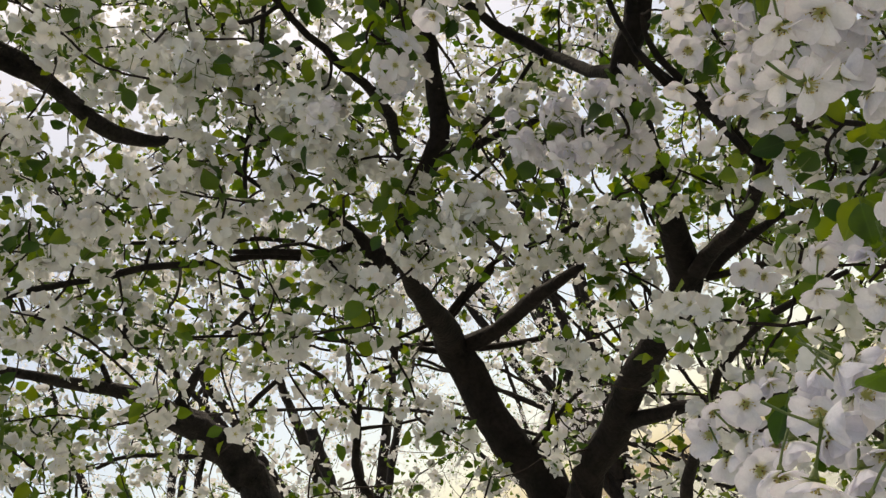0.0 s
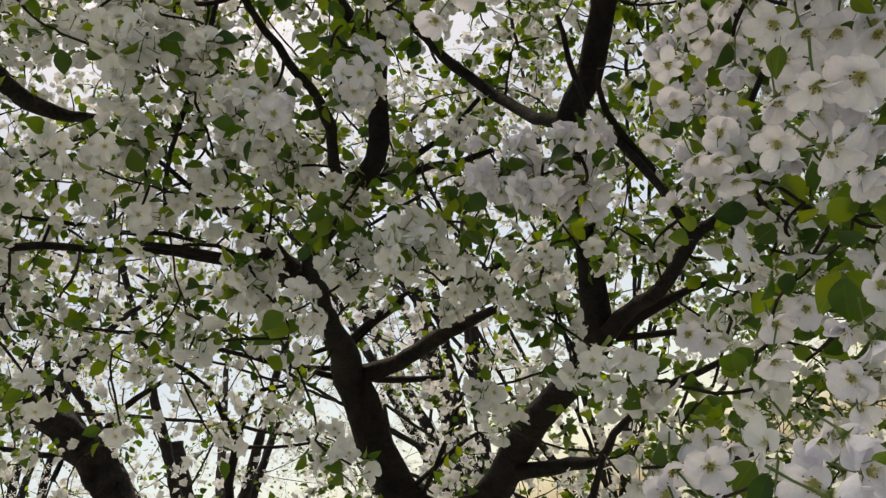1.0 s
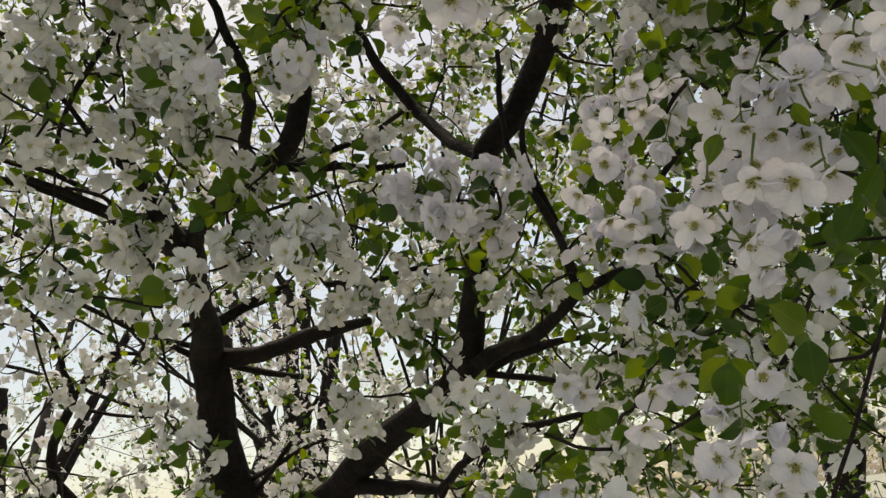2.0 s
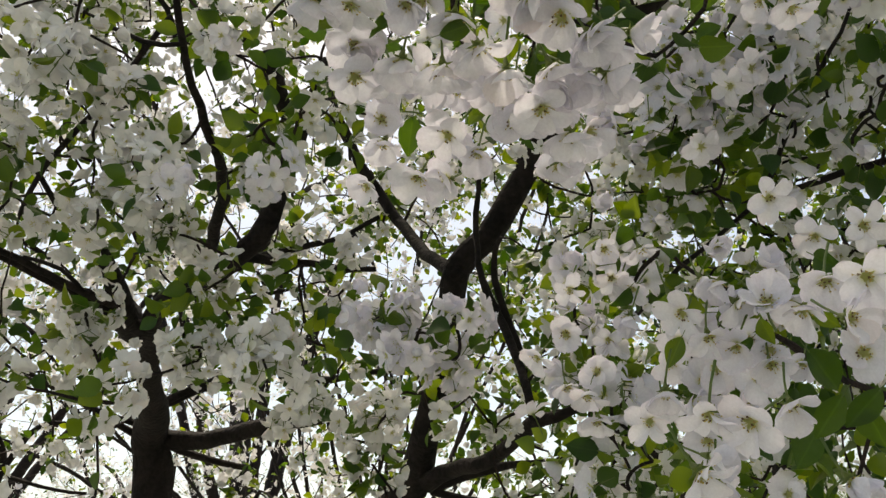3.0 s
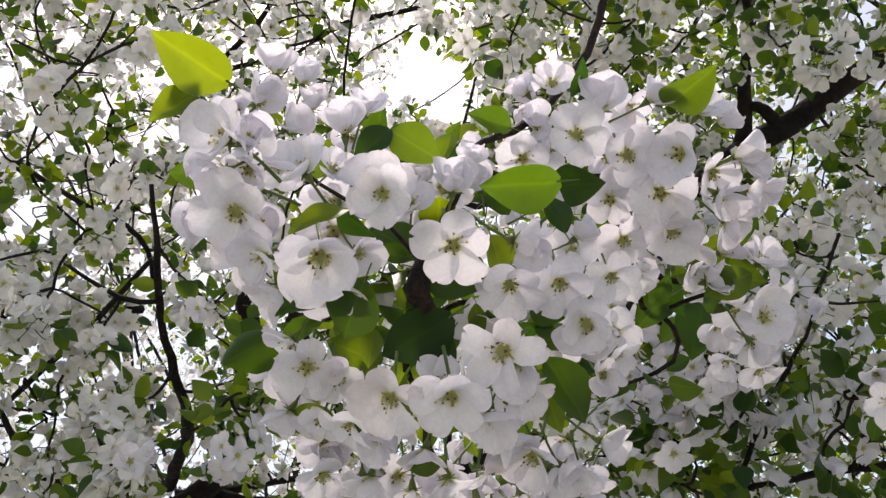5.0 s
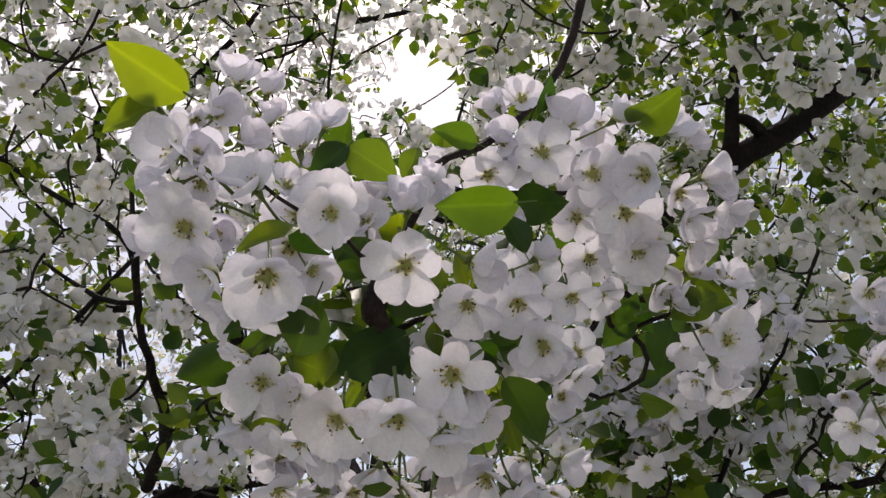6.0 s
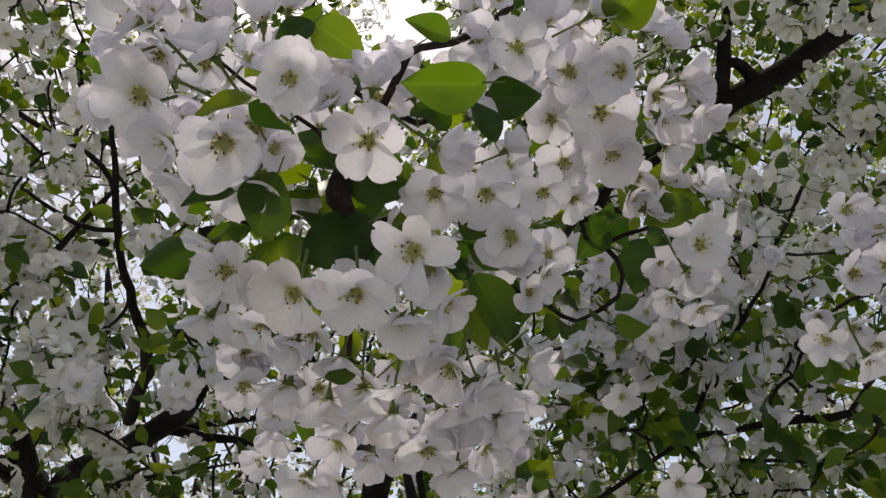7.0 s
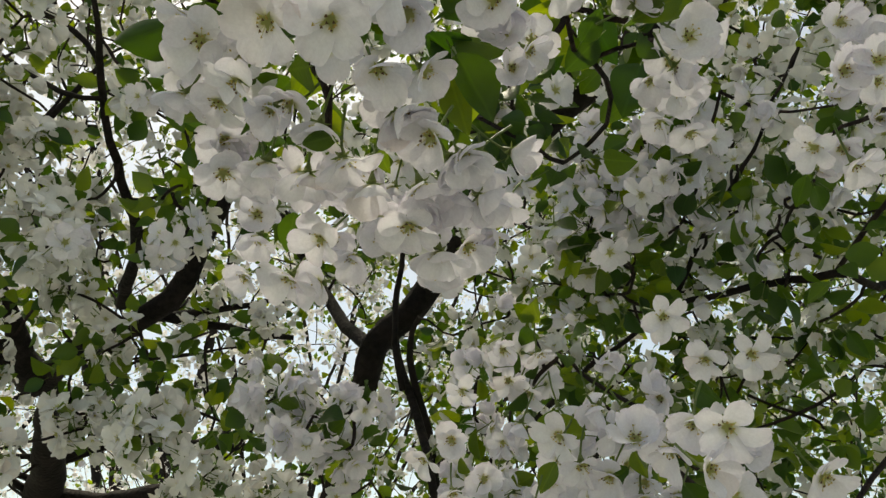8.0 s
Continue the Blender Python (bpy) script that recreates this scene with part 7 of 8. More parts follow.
# leafy spurs behind the spray, the first eight added to block the sun
near_tree.cluster((0.185, 0.580, 2.140), 0.070, 3, 0.035, 14)
spurs.append((0.185, 0.580, 2.140))
near_tree.cluster((0.140, 0.570, 2.080), 0.070, 3, 0.035, 14)
spurs.append((0.140, 0.570, 2.080))
near_tree.cluster((0.165, 0.560, 2.060), 0.070, 3, 0.035, 14)
spurs.append((0.165, 0.560, 2.060))
near_tree.cluster((0.140, 0.660, 2.120), 0.070, 3, 0.035, 14)
spurs.append((0.140, 0.660, 2.120))
near_tree.cluster((0.135, 0.610, 2.050), 0.070, 3, 0.035, 14)
spurs.append((0.135, 0.610, 2.050))
near_tree.cluster((0.205, 0.610, 2.100), 0.070, 3, 0.035, 14)
spurs.append((0.205, 0.610, 2.100))
near_tree.cluster((0.235, 0.570, 2.030), 0.070, 3, 0.035, 14)
spurs.append((0.235, 0.570, 2.030))
near_tree.cluster((0.210, 0.680, 2.170), 0.070, 3, 0.035, 14)
spurs.append((0.210, 0.680, 2.170))
near_tree.cluster((0.573, 0.858, 2.285), 0.075, 5, 0.035, 9)
spurs.append((0.573, 0.858, 2.285))
near_tree.cluster((0.634, 0.911, 2.289), 0.075, 5, 0.035, 9)
spurs.append((0.634, 0.911, 2.289))
near_tree.cluster((0.690, 0.967, 2.291), 0.075, 5, 0.035, 9)
spurs.append((0.690, 0.967, 2.291))
near_tree.cluster((0.682, 1.054, 2.306), 0.075, 5, 0.035, 9)
spurs.append((0.682, 1.054, 2.306))
near_tree.cluster((0.559, 0.887, 2.250), 0.075, 5, 0.035, 9)
spurs.append((0.559, 0.887, 2.250))
near_tree.cluster((0.566, 1.017, 2.147), 0.075, 5, 0.035, 9)
spurs.append((0.566, 1.017, 2.147))
near_tree.cluster((0.619, 1.053, 2.198), 0.075, 5, 0.035, 9)
spurs.append((0.619, 1.053, 2.198))
near_tree.cluster((0.596, 1.158, 2.170), 0.075, 5, 0.035, 9)
spurs.append((0.596, 1.158, 2.170))
near_tree.cluster((0.298, 1.003, 2.214), 0.075, 5, 0.035, 9)
spurs.append((0.298, 1.003, 2.214))
near_tree.cluster((0.331, 1.049, 2.268), 0.075, 5, 0.035, 9)
spurs.append((0.331, 1.049, 2.268))
near_tree.cluster((0.675, 0.937, 2.357), 0.075, 5, 0.035, 9)
spurs.append((0.675, 0.937, 2.357))
near_tree.cluster((0.756, 0.983, 2.351), 0.075, 5, 0.035, 9)
spurs.append((0.756, 0.983, 2.351))
near_tree.cluster((0.566, 0.843, 2.315), 0.075, 5, 0.035, 9)
spurs.append((0.566, 0.843, 2.315))
near_tree.cluster((0.672, 0.920, 2.231), 0.075, 5, 0.035, 9)
spurs.append((0.672, 0.920, 2.231))
# full umbels higher up
near_tree.cluster((0.332, 0.649, 2.253), 0.055, 7, 0.035, 3)
spurs.append((0.332, 0.649, 2.253))
near_tree.cluster((0.403, 0.748, 2.224), 0.055, 7, 0.035, 3)
spurs.append((0.403, 0.748, 2.224))
near_tree.cluster((0.512, 0.723, 2.319), 0.055, 7, 0.035, 3)
spurs.append((0.512, 0.723, 2.319))
near_tree.cluster((0.480, 0.641, 2.161), 0.055, 7, 0.035, 3)
spurs.append((0.480, 0.641, 2.161))
near_tree.cluster((0.377, 0.792, 2.177), 0.055, 7, 0.035, 3)
spurs.append((0.377, 0.792, 2.177))
near_tree.cluster((0.539, 0.806, 2.186), 0.055, 7, 0.035, 3)
spurs.append((0.539, 0.806, 2.186))
near_tree.cluster((0.402, 0.698, 2.146), 0.055, 7, 0.035, 3)
spurs.append((0.402, 0.698, 2.146))
near_tree.cluster((0.523, 0.651, 2.257), 0.055, 7, 0.035, 3)
spurs.append((0.523, 0.651, 2.257))
near_tree.cluster((0.354, 0.797, 2.328), 0.055, 7, 0.035, 3)
spurs.append((0.354, 0.797, 2.328))
near_tree.cluster((0.428, 0.652, 2.190), 0.055, 7, 0.035, 3)
spurs.append((0.428, 0.652, 2.190))
near_tree.cluster((0.400, 0.714, 2.270), 0.055, 7, 0.035, 3)
spurs.append((0.400, 0.714, 2.270))
near_tree.cluster((0.507, 0.844, 2.154), 0.055, 7, 0.035, 3)
spurs.append((0.507, 0.844, 2.154))
near_tree.cluster((0.494, 0.701, 2.054), 0.055, 7, 0.035, 3)
spurs.append((0.494, 0.701, 2.054))
near_tree.cluster((0.424, 0.800, 2.129), 0.055, 7, 0.035, 3)
spurs.append((0.424, 0.800, 2.129))
near_tree.cluster((-0.718, 1.215, 1.983), 0.070, 7, 0.035, 3)
spurs.append((-0.718, 1.215, 1.983))
near_tree.cluster((-0.676, 1.346, 1.942), 0.070, 7, 0.035, 3)
spurs.append((-0.676, 1.346, 1.942))
near_tree.cluster((-0.604, 1.449, 2.009), 0.070, 7, 0.035, 3)
spurs.append((-0.604, 1.449, 2.009))
near_tree.cluster((-0.739, 1.240, 1.863), 0.070, 7, 0.035, 3)
spurs.append((-0.739, 1.240, 1.863))
near_tree.cluster((-0.655, 1.385, 1.824), 0.070, 7, 0.035, 3)
spurs.append((-0.655, 1.385, 1.824))
near_tree.cluster((-0.587, 1.485, 1.904), 0.070, 7, 0.035, 3)
spurs.append((-0.587, 1.485, 1.904))
# open pockets in the crown
pocket((0.03, 0.24, 2.05), (-0.19, 1.06, 4.05), 0.07, 0.15)
pocket((0.14, 0.28, 2.12), (-0.08, 1.10, 4.12), 0.06, 0.13)
pocket((-0.127, 0.679, 1.603), (-0.580, 2.130, 1.778), 0.019, 0.079)
pocket((-0.133, 0.670, 1.651), (-0.600, 2.101, 1.922), 0.019, 0.079)
pocket((-0.115, 0.687, 1.555), (-0.544, 2.153, 1.631), 0.019, 0.079)
pocket((-0.064, 0.700, 1.544), (-0.357, 2.048, 1.592), 0.019, 0.074)
pocket((-0.137, 0.646, 1.740), (-0.517, 1.757, 2.104), 0.019, 0.068)
pocket((-0.184, 0.695, 1.749), (-0.604, 2.087, 2.024), 0.019, 0.077)
pocket((-0.331, 0.559, 1.696), (-1.541, 2.237, 2.202), 0.019, 0.099)
pocket((-0.318, 0.578, 1.655), (-1.521, 2.352, 2.056), 0.019, 0.101)
pocket((-0.107, 0.690, 1.534), (-0.519, 2.163, 1.568), 0.019, 0.079)
pocket((-0.121, 0.683, 1.581), (-0.564, 2.142, 1.709), 0.019, 0.079)
pocket((-0.129, 0.675, 1.625), (-0.588, 2.118, 1.845), 0.019, 0.079)
pocket((-0.135, 0.664, 1.675), (-0.589, 2.038, 1.986), 0.019, 0.077)
pocket((-0.134, 0.653, 1.720), (-0.571, 1.959, 2.106), 0.019, 0.075)
pocket((-0.083, 0.696, 1.525), (-0.425, 2.085, 1.538), 0.019, 0.075)
pocket((-0.044, 0.704, 1.563), (-0.290, 2.008, 1.643), 0.019, 0.072)
pocket((-0.010, 0.706, 1.595), (-0.184, 1.918, 1.721), 0.019, 0.068)
pocket((0.072, 0.702, 1.672), (0.042, 1.660, 1.873), 0.019, 0.060)
pocket((0.075, 0.697, 1.692), (0.049, 1.602, 1.907), 0.019, 0.058)
pocket((0.124, 0.700, 1.678), (0.160, 1.657, 1.886), 0.019, 0.060)
pocket((-0.080, 0.677, 1.686), (-0.393, 1.935, 1.985), 0.019, 0.072)
pocket((-0.050, 0.682, 1.694), (-0.309, 1.949, 2.008), 0.019, 0.072)
pocket((-0.055, 0.620, 1.856), (-0.230, 1.377, 2.249), 0.019, 0.056)
pocket((-0.038, 0.606, 1.888), (-0.193, 1.347, 2.318), 0.019, 0.056)
pocket((-0.009, 0.709, 1.566), (-0.181, 1.924, 1.645), 0.019, 0.068)
pocket((-0.324, 0.570, 1.673), (-1.542, 2.321, 2.124), 0.019, 0.101)
pocket((-0.334, 0.553, 1.707), (-1.553, 2.215, 2.245), 0.019, 0.099)
pocket((-0.316, 0.583, 1.640), (-1.511, 2.372, 1.993), 0.019, 0.101)
pocket((-0.276, 0.475, 1.927), (-1.008, 1.476, 2.735), 0.019, 0.077)
pocket((-0.283, 0.448, 1.952), (-1.031, 1.396, 2.808), 0.019, 0.077)
pocket((-0.293, 0.419, 1.975), (-1.059, 1.308, 2.876), 0.019, 0.077)
pocket((-0.260, 0.494, 1.917), (-0.962, 1.532, 2.704), 0.019, 0.077)
pocket((-0.099, 0.560, 1.935), (-0.314, 1.215, 2.397), 0.019, 0.055)
pocket((-0.087, 0.582, 1.908), (-0.289, 1.261, 2.340), 0.019, 0.055)
pocket((-0.236, 0.630, 1.635), (-0.980, 2.114, 1.897), 0.019, 0.084)
pocket((0.078, 0.644, 1.842), (0.057, 1.438, 2.222), 0.019, 0.056)
pocket((0.051, 0.629, 1.869), (-0.000, 1.405, 2.282), 0.019, 0.056)
pocket((0.029, 0.613, 1.894), (-0.049, 1.371, 2.335), 0.019, 0.056)
pocket((-0.183, 0.697, 1.736), (-0.602, 2.095, 1.985), 0.019, 0.077)
pocket((-0.185, 0.691, 1.766), (-0.607, 2.075, 2.076), 0.019, 0.077)
pocket((-0.147, 0.705, 1.745), (-0.483, 2.071, 2.005), 0.019, 0.075)
pocket((-0.107, 0.712, 1.753), (-0.349, 1.995, 2.008), 0.019, 0.072)
pocket((0.101, 0.667, 1.921), (0.172, 1.327, 2.225), 0.019, 0.051)
pocket((0.081, 0.681, 1.895), (0.133, 1.354, 2.172), 0.019, 0.051)
pocket((0.027, 0.676, 1.910), (0.025, 1.391, 2.222), 0.019, 0.053)
pocket((-0.007, 0.658, 1.945), (-0.047, 1.399, 2.317), 0.019, 0.055)
pocket((-0.149, 0.605, 1.999), (-0.239, 0.917, 2.196), 0.019, 0.039)
pocket((-0.135, 0.629, 1.964), (-0.251, 1.082, 2.214), 0.019, 0.044)
pocket((-0.155, 0.578, 2.036), (-0.236, 0.837, 2.224), 0.019, 0.037)
pocket((0.035, 0.730, 1.727), (0.042, 1.648, 1.874), 0.019, 0.058)
pocket((0.088, 0.727, 1.726), (0.161, 1.643, 1.871), 0.019, 0.058)
pocket((0.128, 0.710, 1.790), (0.239, 1.508, 1.990), 0.019, 0.055)
pocket((0.115, 0.698, 1.837), (0.199, 1.389, 2.059), 0.019, 0.051)
pocket((-0.113, 0.655, 1.923), (-0.261, 1.348, 2.249), 0.019, 0.053)
pocket((-0.332, 0.501, 1.827), (-0.862, 1.161, 2.211), 0.019, 0.058)
pocket((-0.239, 0.572, 1.810), (-0.654, 1.322, 2.171), 0.019, 0.058)
pocket((-0.291, 0.534, 1.822), (-0.770, 1.237, 2.198), 0.019, 0.058)
pocket((-0.258, 0.634, 1.864), (-0.594, 1.390, 2.163), 0.019, 0.056)
pocket((-0.213, 0.620, 1.722), (-0.782, 1.820, 2.098), 0.019, 0.074)
pocket((-0.396, 0.478, 1.763), (-1.694, 1.826, 2.411), 0.019, 0.094)
pocket((-0.366, 0.514, 1.743), (-1.617, 1.994, 2.351), 0.019, 0.096)
pocket((0.343, 0.449, 2.184), (0.628, 0.945, 2.638), 0.019, 0.051)
pocket((0.371, 0.418, 2.197), (0.684, 0.885, 2.663), 0.019, 0.051)
pocket((0.397, 0.390, 2.207), (0.759, 0.858, 2.715), 0.019, 0.053)
pocket((0.331, 0.421, 2.220), (0.605, 0.889, 2.708), 0.019, 0.051)
pocket((0.206, 0.600, 2.063), (0.318, 1.109, 2.416), 0.019, 0.048)
pocket((0.128, 0.677, 1.946), (0.179, 1.297, 2.221), 0.019, 0.049)
pocket((0.091, 0.694, 1.908), (0.110, 1.377, 2.166), 0.019, 0.051)
pocket((0.060, 0.688, 1.925), (0.050, 1.365, 2.199), 0.019, 0.051)
pocket((-0.093, 0.664, 1.935), (-0.330, 1.631, 2.354), 0.019, 0.063)
pocket((-0.130, 0.612, 2.015), (-0.245, 0.967, 2.229), 0.019, 0.041)
pocket((-0.119, 0.630, 1.989), (-0.254, 1.081, 2.234), 0.019, 0.044)
pocket((-0.080, 0.676, 1.913), (-0.258, 1.478, 2.229), 0.019, 0.056)
pocket((0.138, 0.716, 1.831), (0.180, 1.179, 1.952), 0.019, 0.042)
pocket((-0.166, 0.678, 1.833), (-0.619, 1.985, 2.195), 0.019, 0.075)
pocket((-0.162, 0.688, 1.800), (-0.608, 2.013, 2.099), 0.019, 0.075)
pocket((-0.158, 0.694, 1.776), (-0.597, 2.032, 2.028), 0.019, 0.075)
pocket((-0.182, 0.702, 1.709), (-0.583, 2.061, 1.900), 0.019, 0.075)
pocket((-0.291, 0.422, 1.973), (-1.055, 1.318, 2.870), 0.019, 0.077)
pocket((-0.299, 0.405, 1.983), (-1.051, 1.238, 2.869), 0.019, 0.075)
pocket((-0.215, 0.812, 1.881), (-0.616, 1.959, 2.214), 0.036, 0.083)
pocket((-0.211, 0.822, 1.851), (-0.607, 1.982, 2.143), 0.036, 0.083)
pocket((-0.208, 0.830, 1.822), (-0.598, 2.001, 2.072), 0.036, 0.083)
pocket((-0.204, 0.836, 1.797), (-0.589, 2.016, 2.013), 0.036, 0.083)
pocket((-0.208, 0.807, 1.908), (-0.567, 1.855, 2.248), 0.036, 0.079)
pocket((-0.227, 0.838, 1.761), (-0.586, 2.028, 1.973), 0.036, 0.083)
pocket((-0.225, 0.844, 1.729), (-0.581, 2.041, 1.897), 0.036, 0.083)
# gaps through which the sky shows
pocket((-0.100, 0.596, 1.973), (-2.102, 7.035, 6.639), 0.014, 0.134)
pocket((-0.281, 0.619, 1.790), (-1.504, 2.736, 2.675), 0.013, 0.045)
pocket((-0.441, 0.535, 1.692), (-2.184, 2.379, 2.260), 0.010, 0.034)
pocket((-0.242, 0.687, 1.609), (-3.705, 8.062, 2.539), 0.014, 0.134)
pocket((-0.013, 0.760, 1.541), (-0.368, 3.335, 1.618), 0.012, 0.043)
pocket((-0.411, 0.487, 1.857), (-2.056, 2.172, 2.958), 0.009, 0.032)
pocket((-0.322, 0.547, 1.879), (-1.678, 2.430, 3.051), 0.008, 0.028)
pocket((-0.241, 0.677, 1.674), (-1.335, 2.980, 2.181), 0.011, 0.039)
pocket((-0.145, 0.630, 2.056), (-1.926, 7.198, 6.630), 0.018, 0.164)
pocket((-0.044, 0.697, 1.974), (-0.279, 2.999, 3.159), 0.013, 0.047)
pocket((0.262, 0.596, 2.076), (1.022, 2.567, 3.591), 0.010, 0.036)
pocket((0.354, 0.603, 2.007), (1.410, 2.597, 3.299), 0.008, 0.028)
pocket((-0.297, 0.712, 1.717), (-1.355, 3.060, 2.069), 0.013, 0.045)
pocket((0.077, 0.772, 1.764), (0.234, 3.318, 2.267), 0.008, 0.027)
pocket((-0.096, 0.675, 2.001), (-0.504, 2.906, 3.273), 0.010, 0.034)
pocket((0.077, 0.484, 2.302), (0.406, 6.156, 8.215), 0.019, 0.179)
pocket((0.049, 0.460, 2.325), (0.062, 2.180, 4.275), 0.013, 0.045)
pocket((-0.062, 0.447, 2.327), (-1.163, 5.736, 8.496), 0.014, 0.134)
pocket((0.002, 0.443, 2.338), (-0.138, 2.108, 4.330), 0.013, 0.045)
pocket((0.375, 0.502, 2.178), (1.449, 2.356, 3.652), 0.010, 0.036)
pocket((0.363, 0.576, 2.075), (1.398, 2.674, 3.210), 0.006, 0.023)
pocket((-0.124, 0.637, 2.075), (-2.134, 7.238, 6.506), 0.014, 0.134)
pocket((0.283, 0.616, 2.098), (0.972, 2.641, 3.576), 0.009, 0.032)
pocket((0.412, 0.654, 1.938), (1.519, 2.802, 2.896), 0.011, 0.038)
pocket((-0.002, 0.734, 1.936), (-0.240, 3.141, 2.888), 0.006, 0.023)
pocket((0.391, 0.587, 2.074), (1.431, 2.516, 3.473), 0.008, 0.028)
pocket((0.071, 0.366, 2.168), (0.367, 6.138, 8.235), 0.018, 0.30)
pocket((0.079, 0.378, 2.155), (0.475, 6.314, 8.058), 0.018, 0.30)

# ---- the rest of the crowns ----
def crown_places(seed, count, heart, inner, outer, low, high, spread, apart):
    """Places of flower clusters in the shell of a crown round its hollow heart."""
    rng, found, cells = random.Random(seed), [], set()
    heart = np.array(heart)
    tries = 0
    while len(found) < count and tries < count * 40:
        tries += 1
        turn, rise = rng.uniform(*spread), math.asin(rng.uniform(math.sin(low), math.sin(high)))
        r = (rng.uniform(inner ** 3, outer ** 3)) ** (1 / 3)
        p = heart + r * np.array([math.sin(turn) * math.cos(rise), math.cos(turn) * math.cos(rise), math.sin(rise)])
        cell = tuple(np.floor(p / apart).astype(int))
        if cell in cells or p[2] < 1.0 or is_open(p):
            continue
        cells.add(cell)
        found.append(tuple(p))
    return found


HOLLOW = (0.03, 0.0, 1.6)
extra = crown_places(21, 1450, HOLLOW, 1.15, 2.3, radians(-6), radians(62), (radians(-58), radians(50)), 0.085)


def low_and_close(p):
    """Under the skirt of the crown, where few twigs hang."""
    r = math.dist(p, HOLLOW)
    return p[0] < 0.35 and r < 2.0 and p[2] < HOLLOW[2] + 0.22 * r


extra += crown_places(24, 260, HOLLOW, 1.4, 2.6, radians(4), radians(48), (radians(-62), radians(-34)), 0.10)
thick = crown_places(31, 110, HOLLOW, 1.25, 2.2, radians(36), radians(60), (radians(12), radians(60)), 0.075)
extra = [p for p in extra if not low_and_close(p) or dice.random() < 0.2]
for p in extra:
    shady = p[0] > 0.30 or (p[0] > -0.05 and p[2] < HOLLOW[2] + 0.55 * math.dist(p[:2], HOLLOW[:2]))
    near_tree.cluster(p, dice.uniform(0.036, 0.056), dice.randint(4, 5) if shady else dice.randint(4, 7), 0.035, dice.randint(13, 18) if shady else dice.randint(7, 10))
for p in thick:
    near_tree.cluster(p, dice.uniform(0.04, 0.06), dice.randint(4, 6), 0.035, dice.randint(7, 10))
# Unseen canopy overhead and to the right rear, added to shade the sprays
over = crown_places(23, 420, HOLLOW, 1.2, 2.4, radians(60), radians(84), (radians(10), radians(150)), 0.10)
over += crown_places(26, 560, HOLLOW, 1.0, 2.2, radians(14), radians(66), (radians(58), radians(175)), 0.10)
for p in over:
    near_tree.cluster(p, dice.uniform(0.04, 0.06), dice.randint(3, 4), 0.048, dice.randint(7, 10))
near_tree.reach(spurs + extra + thick + over)
near_tree.finish((0.1, 0.55, 2.0), 300, mid_flowers, mid_leaves, 2200, {"blossom": back_flowers, "leaf": back_leaves})
outer = crown_places(22, 3300, HOLLOW, 2.35, 4.4, radians(-8), radians(60), (radians(-62), radians(50)), 0.10)
outer = [p for p in outer if p[2] > 2.3 + 0.3 * math.sin(3 * p[0]) or dice.random() < 0.45]
outer += crown_places(27, 300, HOLLOW, 1.7, 3.0, radians(36), radians(60), (radians(-52), radians(-8)), 0.10)
outer += crown_places(28, 200, HOLLOW, 1.7, 3.2, radians(-9), radians(7), (radians(-14), radians(34)), 0.09)
outer += crown_places(29, 450, HOLLOW, 2.4, 4.2, radians(8), radians(42), (radians(-2), radians(44)), 0.10)
outer += crown_places(25, 380, HOLLOW, 2.2, 3.2, radians(32), radians(62), (radians(8), radians(52)), 0.10)
back_tree = Tree((-0.2, 4.8, 0), "crab apple tree behind, full of white blossom")
back_tree.limb("trunk", [(-0.2, 4.8, -0.05, 0.10), (-0.24, 4.82, 0.5, 0.085), (-0.2, 4.78, 1.0, 0.075), (-0.2, 4.75, 1.45, 0.06)], old_bark, sides=12)
for k in range(20):
    turn, rise, far = radians(-56 + 5.6 * k), radians((16, 36, 54, 26, 45)[k % 5]), 3.1 + 0.25 * (k % 4)
    top = Vector(HOLLOW) + far * Vector((math.sin(turn) * math.cos(rise), math.cos(turn) * math.cos(rise), math.sin(rise)))
    root = Vector((-0.2, 4.75, 1.2 + 0.012 * k))
    half = root.lerp(top, 0.5) + Vector((0.15 * math.sin(5 * k), 0.25, 0.18 + 0.15 * math.cos(3 * k)))
    end = top + (top - half) * 0.4 + Vector((0.1 * math.sin(2 * k), 0, 0.12))
    back_tree.limb("limb", [(*root, 0.012), (*(root.lerp(half, 0.5) + Vector((0.05 * math.cos(7 * k), 0, 0.06 * math.sin(4 * k)))), 0.010), (*half, 0.008), (*(half.lerp(top, 0.5) + Vector((0.07 * math.sin(4 * k), 0, 0.06 * math.cos(6 * k)))), 0.0062), (*top, 0.0048), (*end, 0.003)], old_bark, sides=6)
aside = [p for p in outer if p[0] < -0.35 and math.dist(p, HOLLOW) < 3.3]
behind = [p for p in outer if not (p[0] < -0.35 and math.dist(p, HOLLOW) < 3.3)]
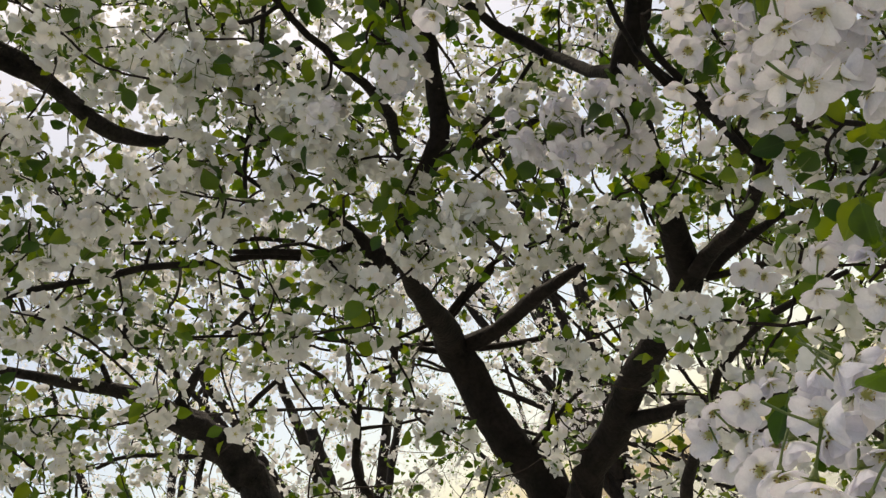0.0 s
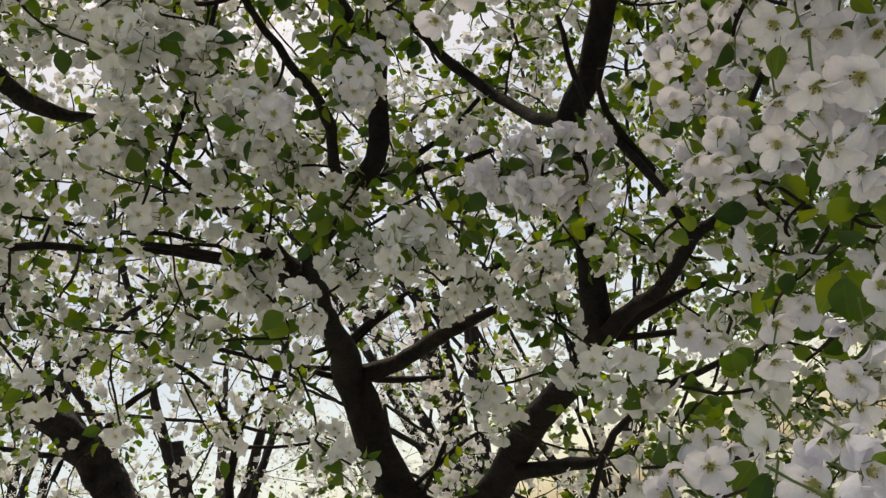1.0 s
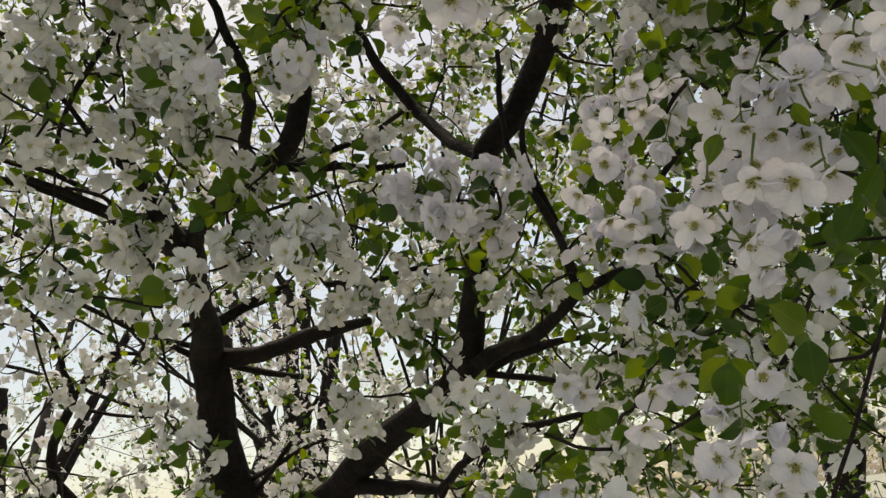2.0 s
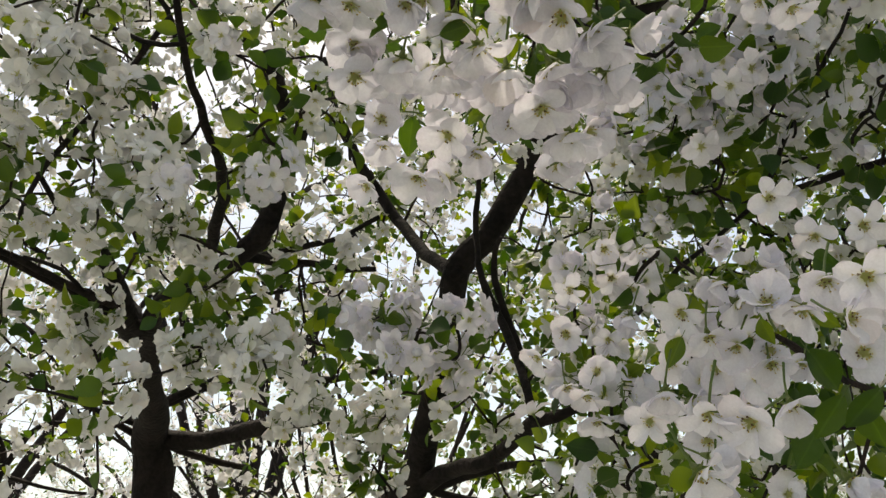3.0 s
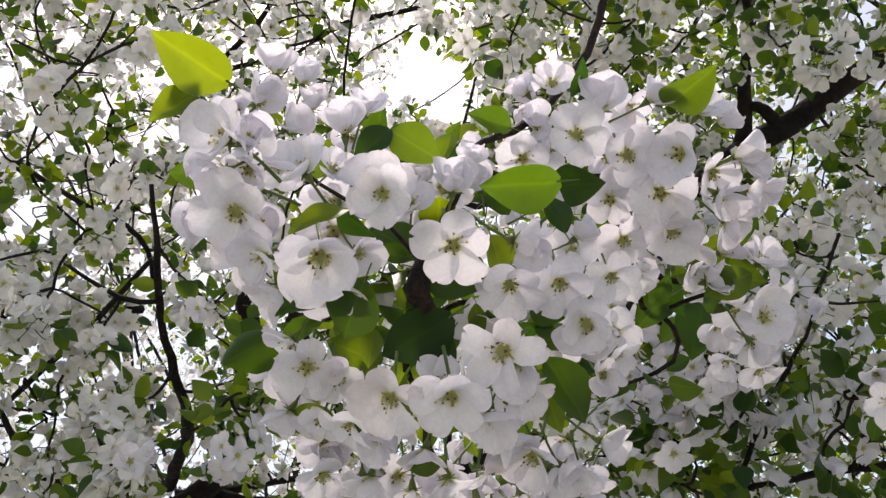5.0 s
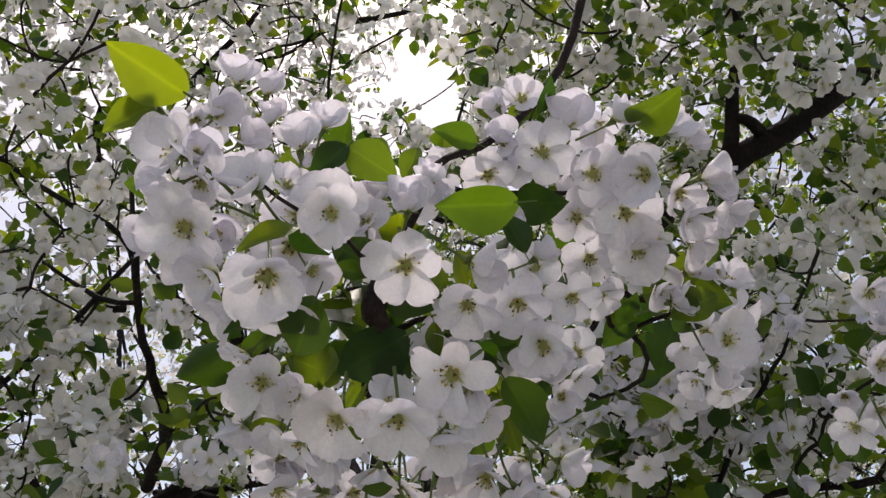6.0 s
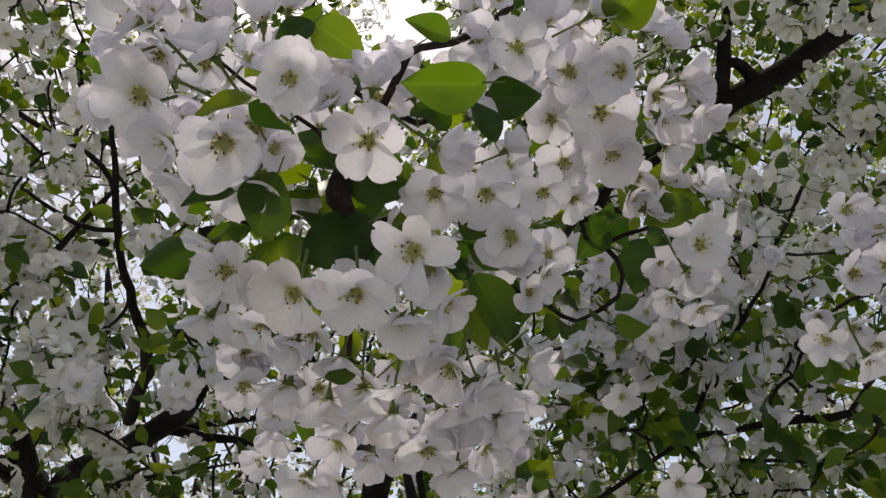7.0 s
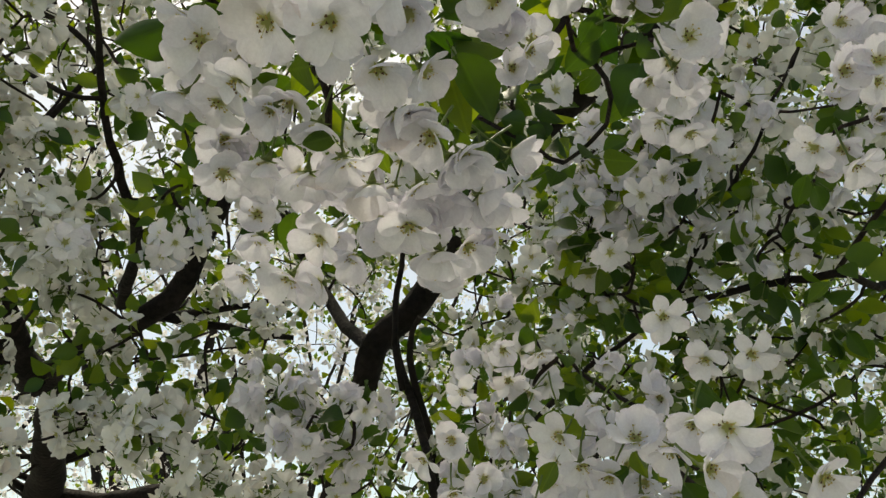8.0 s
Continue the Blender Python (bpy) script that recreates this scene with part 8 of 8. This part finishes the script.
for tree, spots, heart in ((old_tree, aside, (-0.8, 2.5, 2.2)), (back_tree, behind, (0.2, 2.5, 2.6))):
    for p in spots:
        tree.cluster(p, dice.uniform(0.045, 0.075), dice.randint(5, 8) if p[0] < 0.2 else dice.randint(3, 5), 0.036, dice.randint(4, 6) if p[0] < 0.1 else dice.randint(10, 13))
    tree.reach(spots)
    tree.finish(heart, 300, back_flowers, back_leaves, 3300, {"blossom": spare_flowers, "leaf": far_leaves})


def far_tree(foot, height, seed, count):
    tree = Tree(foot, "far crab apple tree, white with blossom")
    x, y, z = foot
    rng = random.Random(seed)
    tree.limb("trunk", [(x, y, -0.05, 0.11), (x + 0.05, y, 0.8, 0.09), (x - 0.05, y + 0.05, 1.6, 0.08), (x, y, height * 0.55, 0.05)], old_bark)
    for k in range(7):
        w, r = 6.2832 * k / 7 + rng.uniform(-0.3, 0.3), rng.uniform(1.1, 1.7)
        tree.limb("limb", [(x, y, rng.uniform(1.2, 1.8), 0.045), (x + 0.5 * r * math.cos(w), y + 0.5 * r * math.sin(w), height * rng.uniform(0.5, 0.65), 0.028), (x + r * math.cos(w), y + r * math.sin(w), height * rng.uniform(0.65, 0.9), 0.012)], bark, sides=7)
    middle, spots = Vector((x, y, height * 0.57)), []
    for _ in range(count):
        out = Vector((rng.gauss(0, 1), rng.gauss(0, 1), rng.gauss(0, 1))).normalized()
        r = rng.uniform(0.45, 1.0) * (1 + 0.25 * noise.noise(out * 2 + Vector((seed, 0, 0))))
        p = middle + Vector((out.x * 2.0, out.y * 2.0, out.z * height * 0.49)) * r
        if p.z > 0.5 and not is_open(np.array(p)):
            spots.append(tuple(p))
            tree.cluster(p, rng.uniform(0.06, 0.11), rng.randint(7, 10), 0.045, rng.randint(3, 5))
    tree.reach(spots[:200])
    tree.finish(middle, 0, far_flowers, far_leaves)


# The last two stand unseen behind, added to block sky light from there
for number, (x, y, tall) in enumerate([(-4.6, 5.2, 5.0), (-1.2, 6.4, 6.4), (2.4, 5.6, 5.8), (-8.5, 8.0, 5.0), (-3.0, 10.5, 5.2), (3.5, 9.5, 6.0), (5.2, 5.8, 6.2), (-2.7, 5.0, 4.8), (-2.5, -2.3, 5.2), (1.3, -2.9, 5.4)]):
    far_tree((x, y, 0), tall, 40 + number, (600, 680, 760, 240, 320, 300, 480, 600, 260, 260)[number])
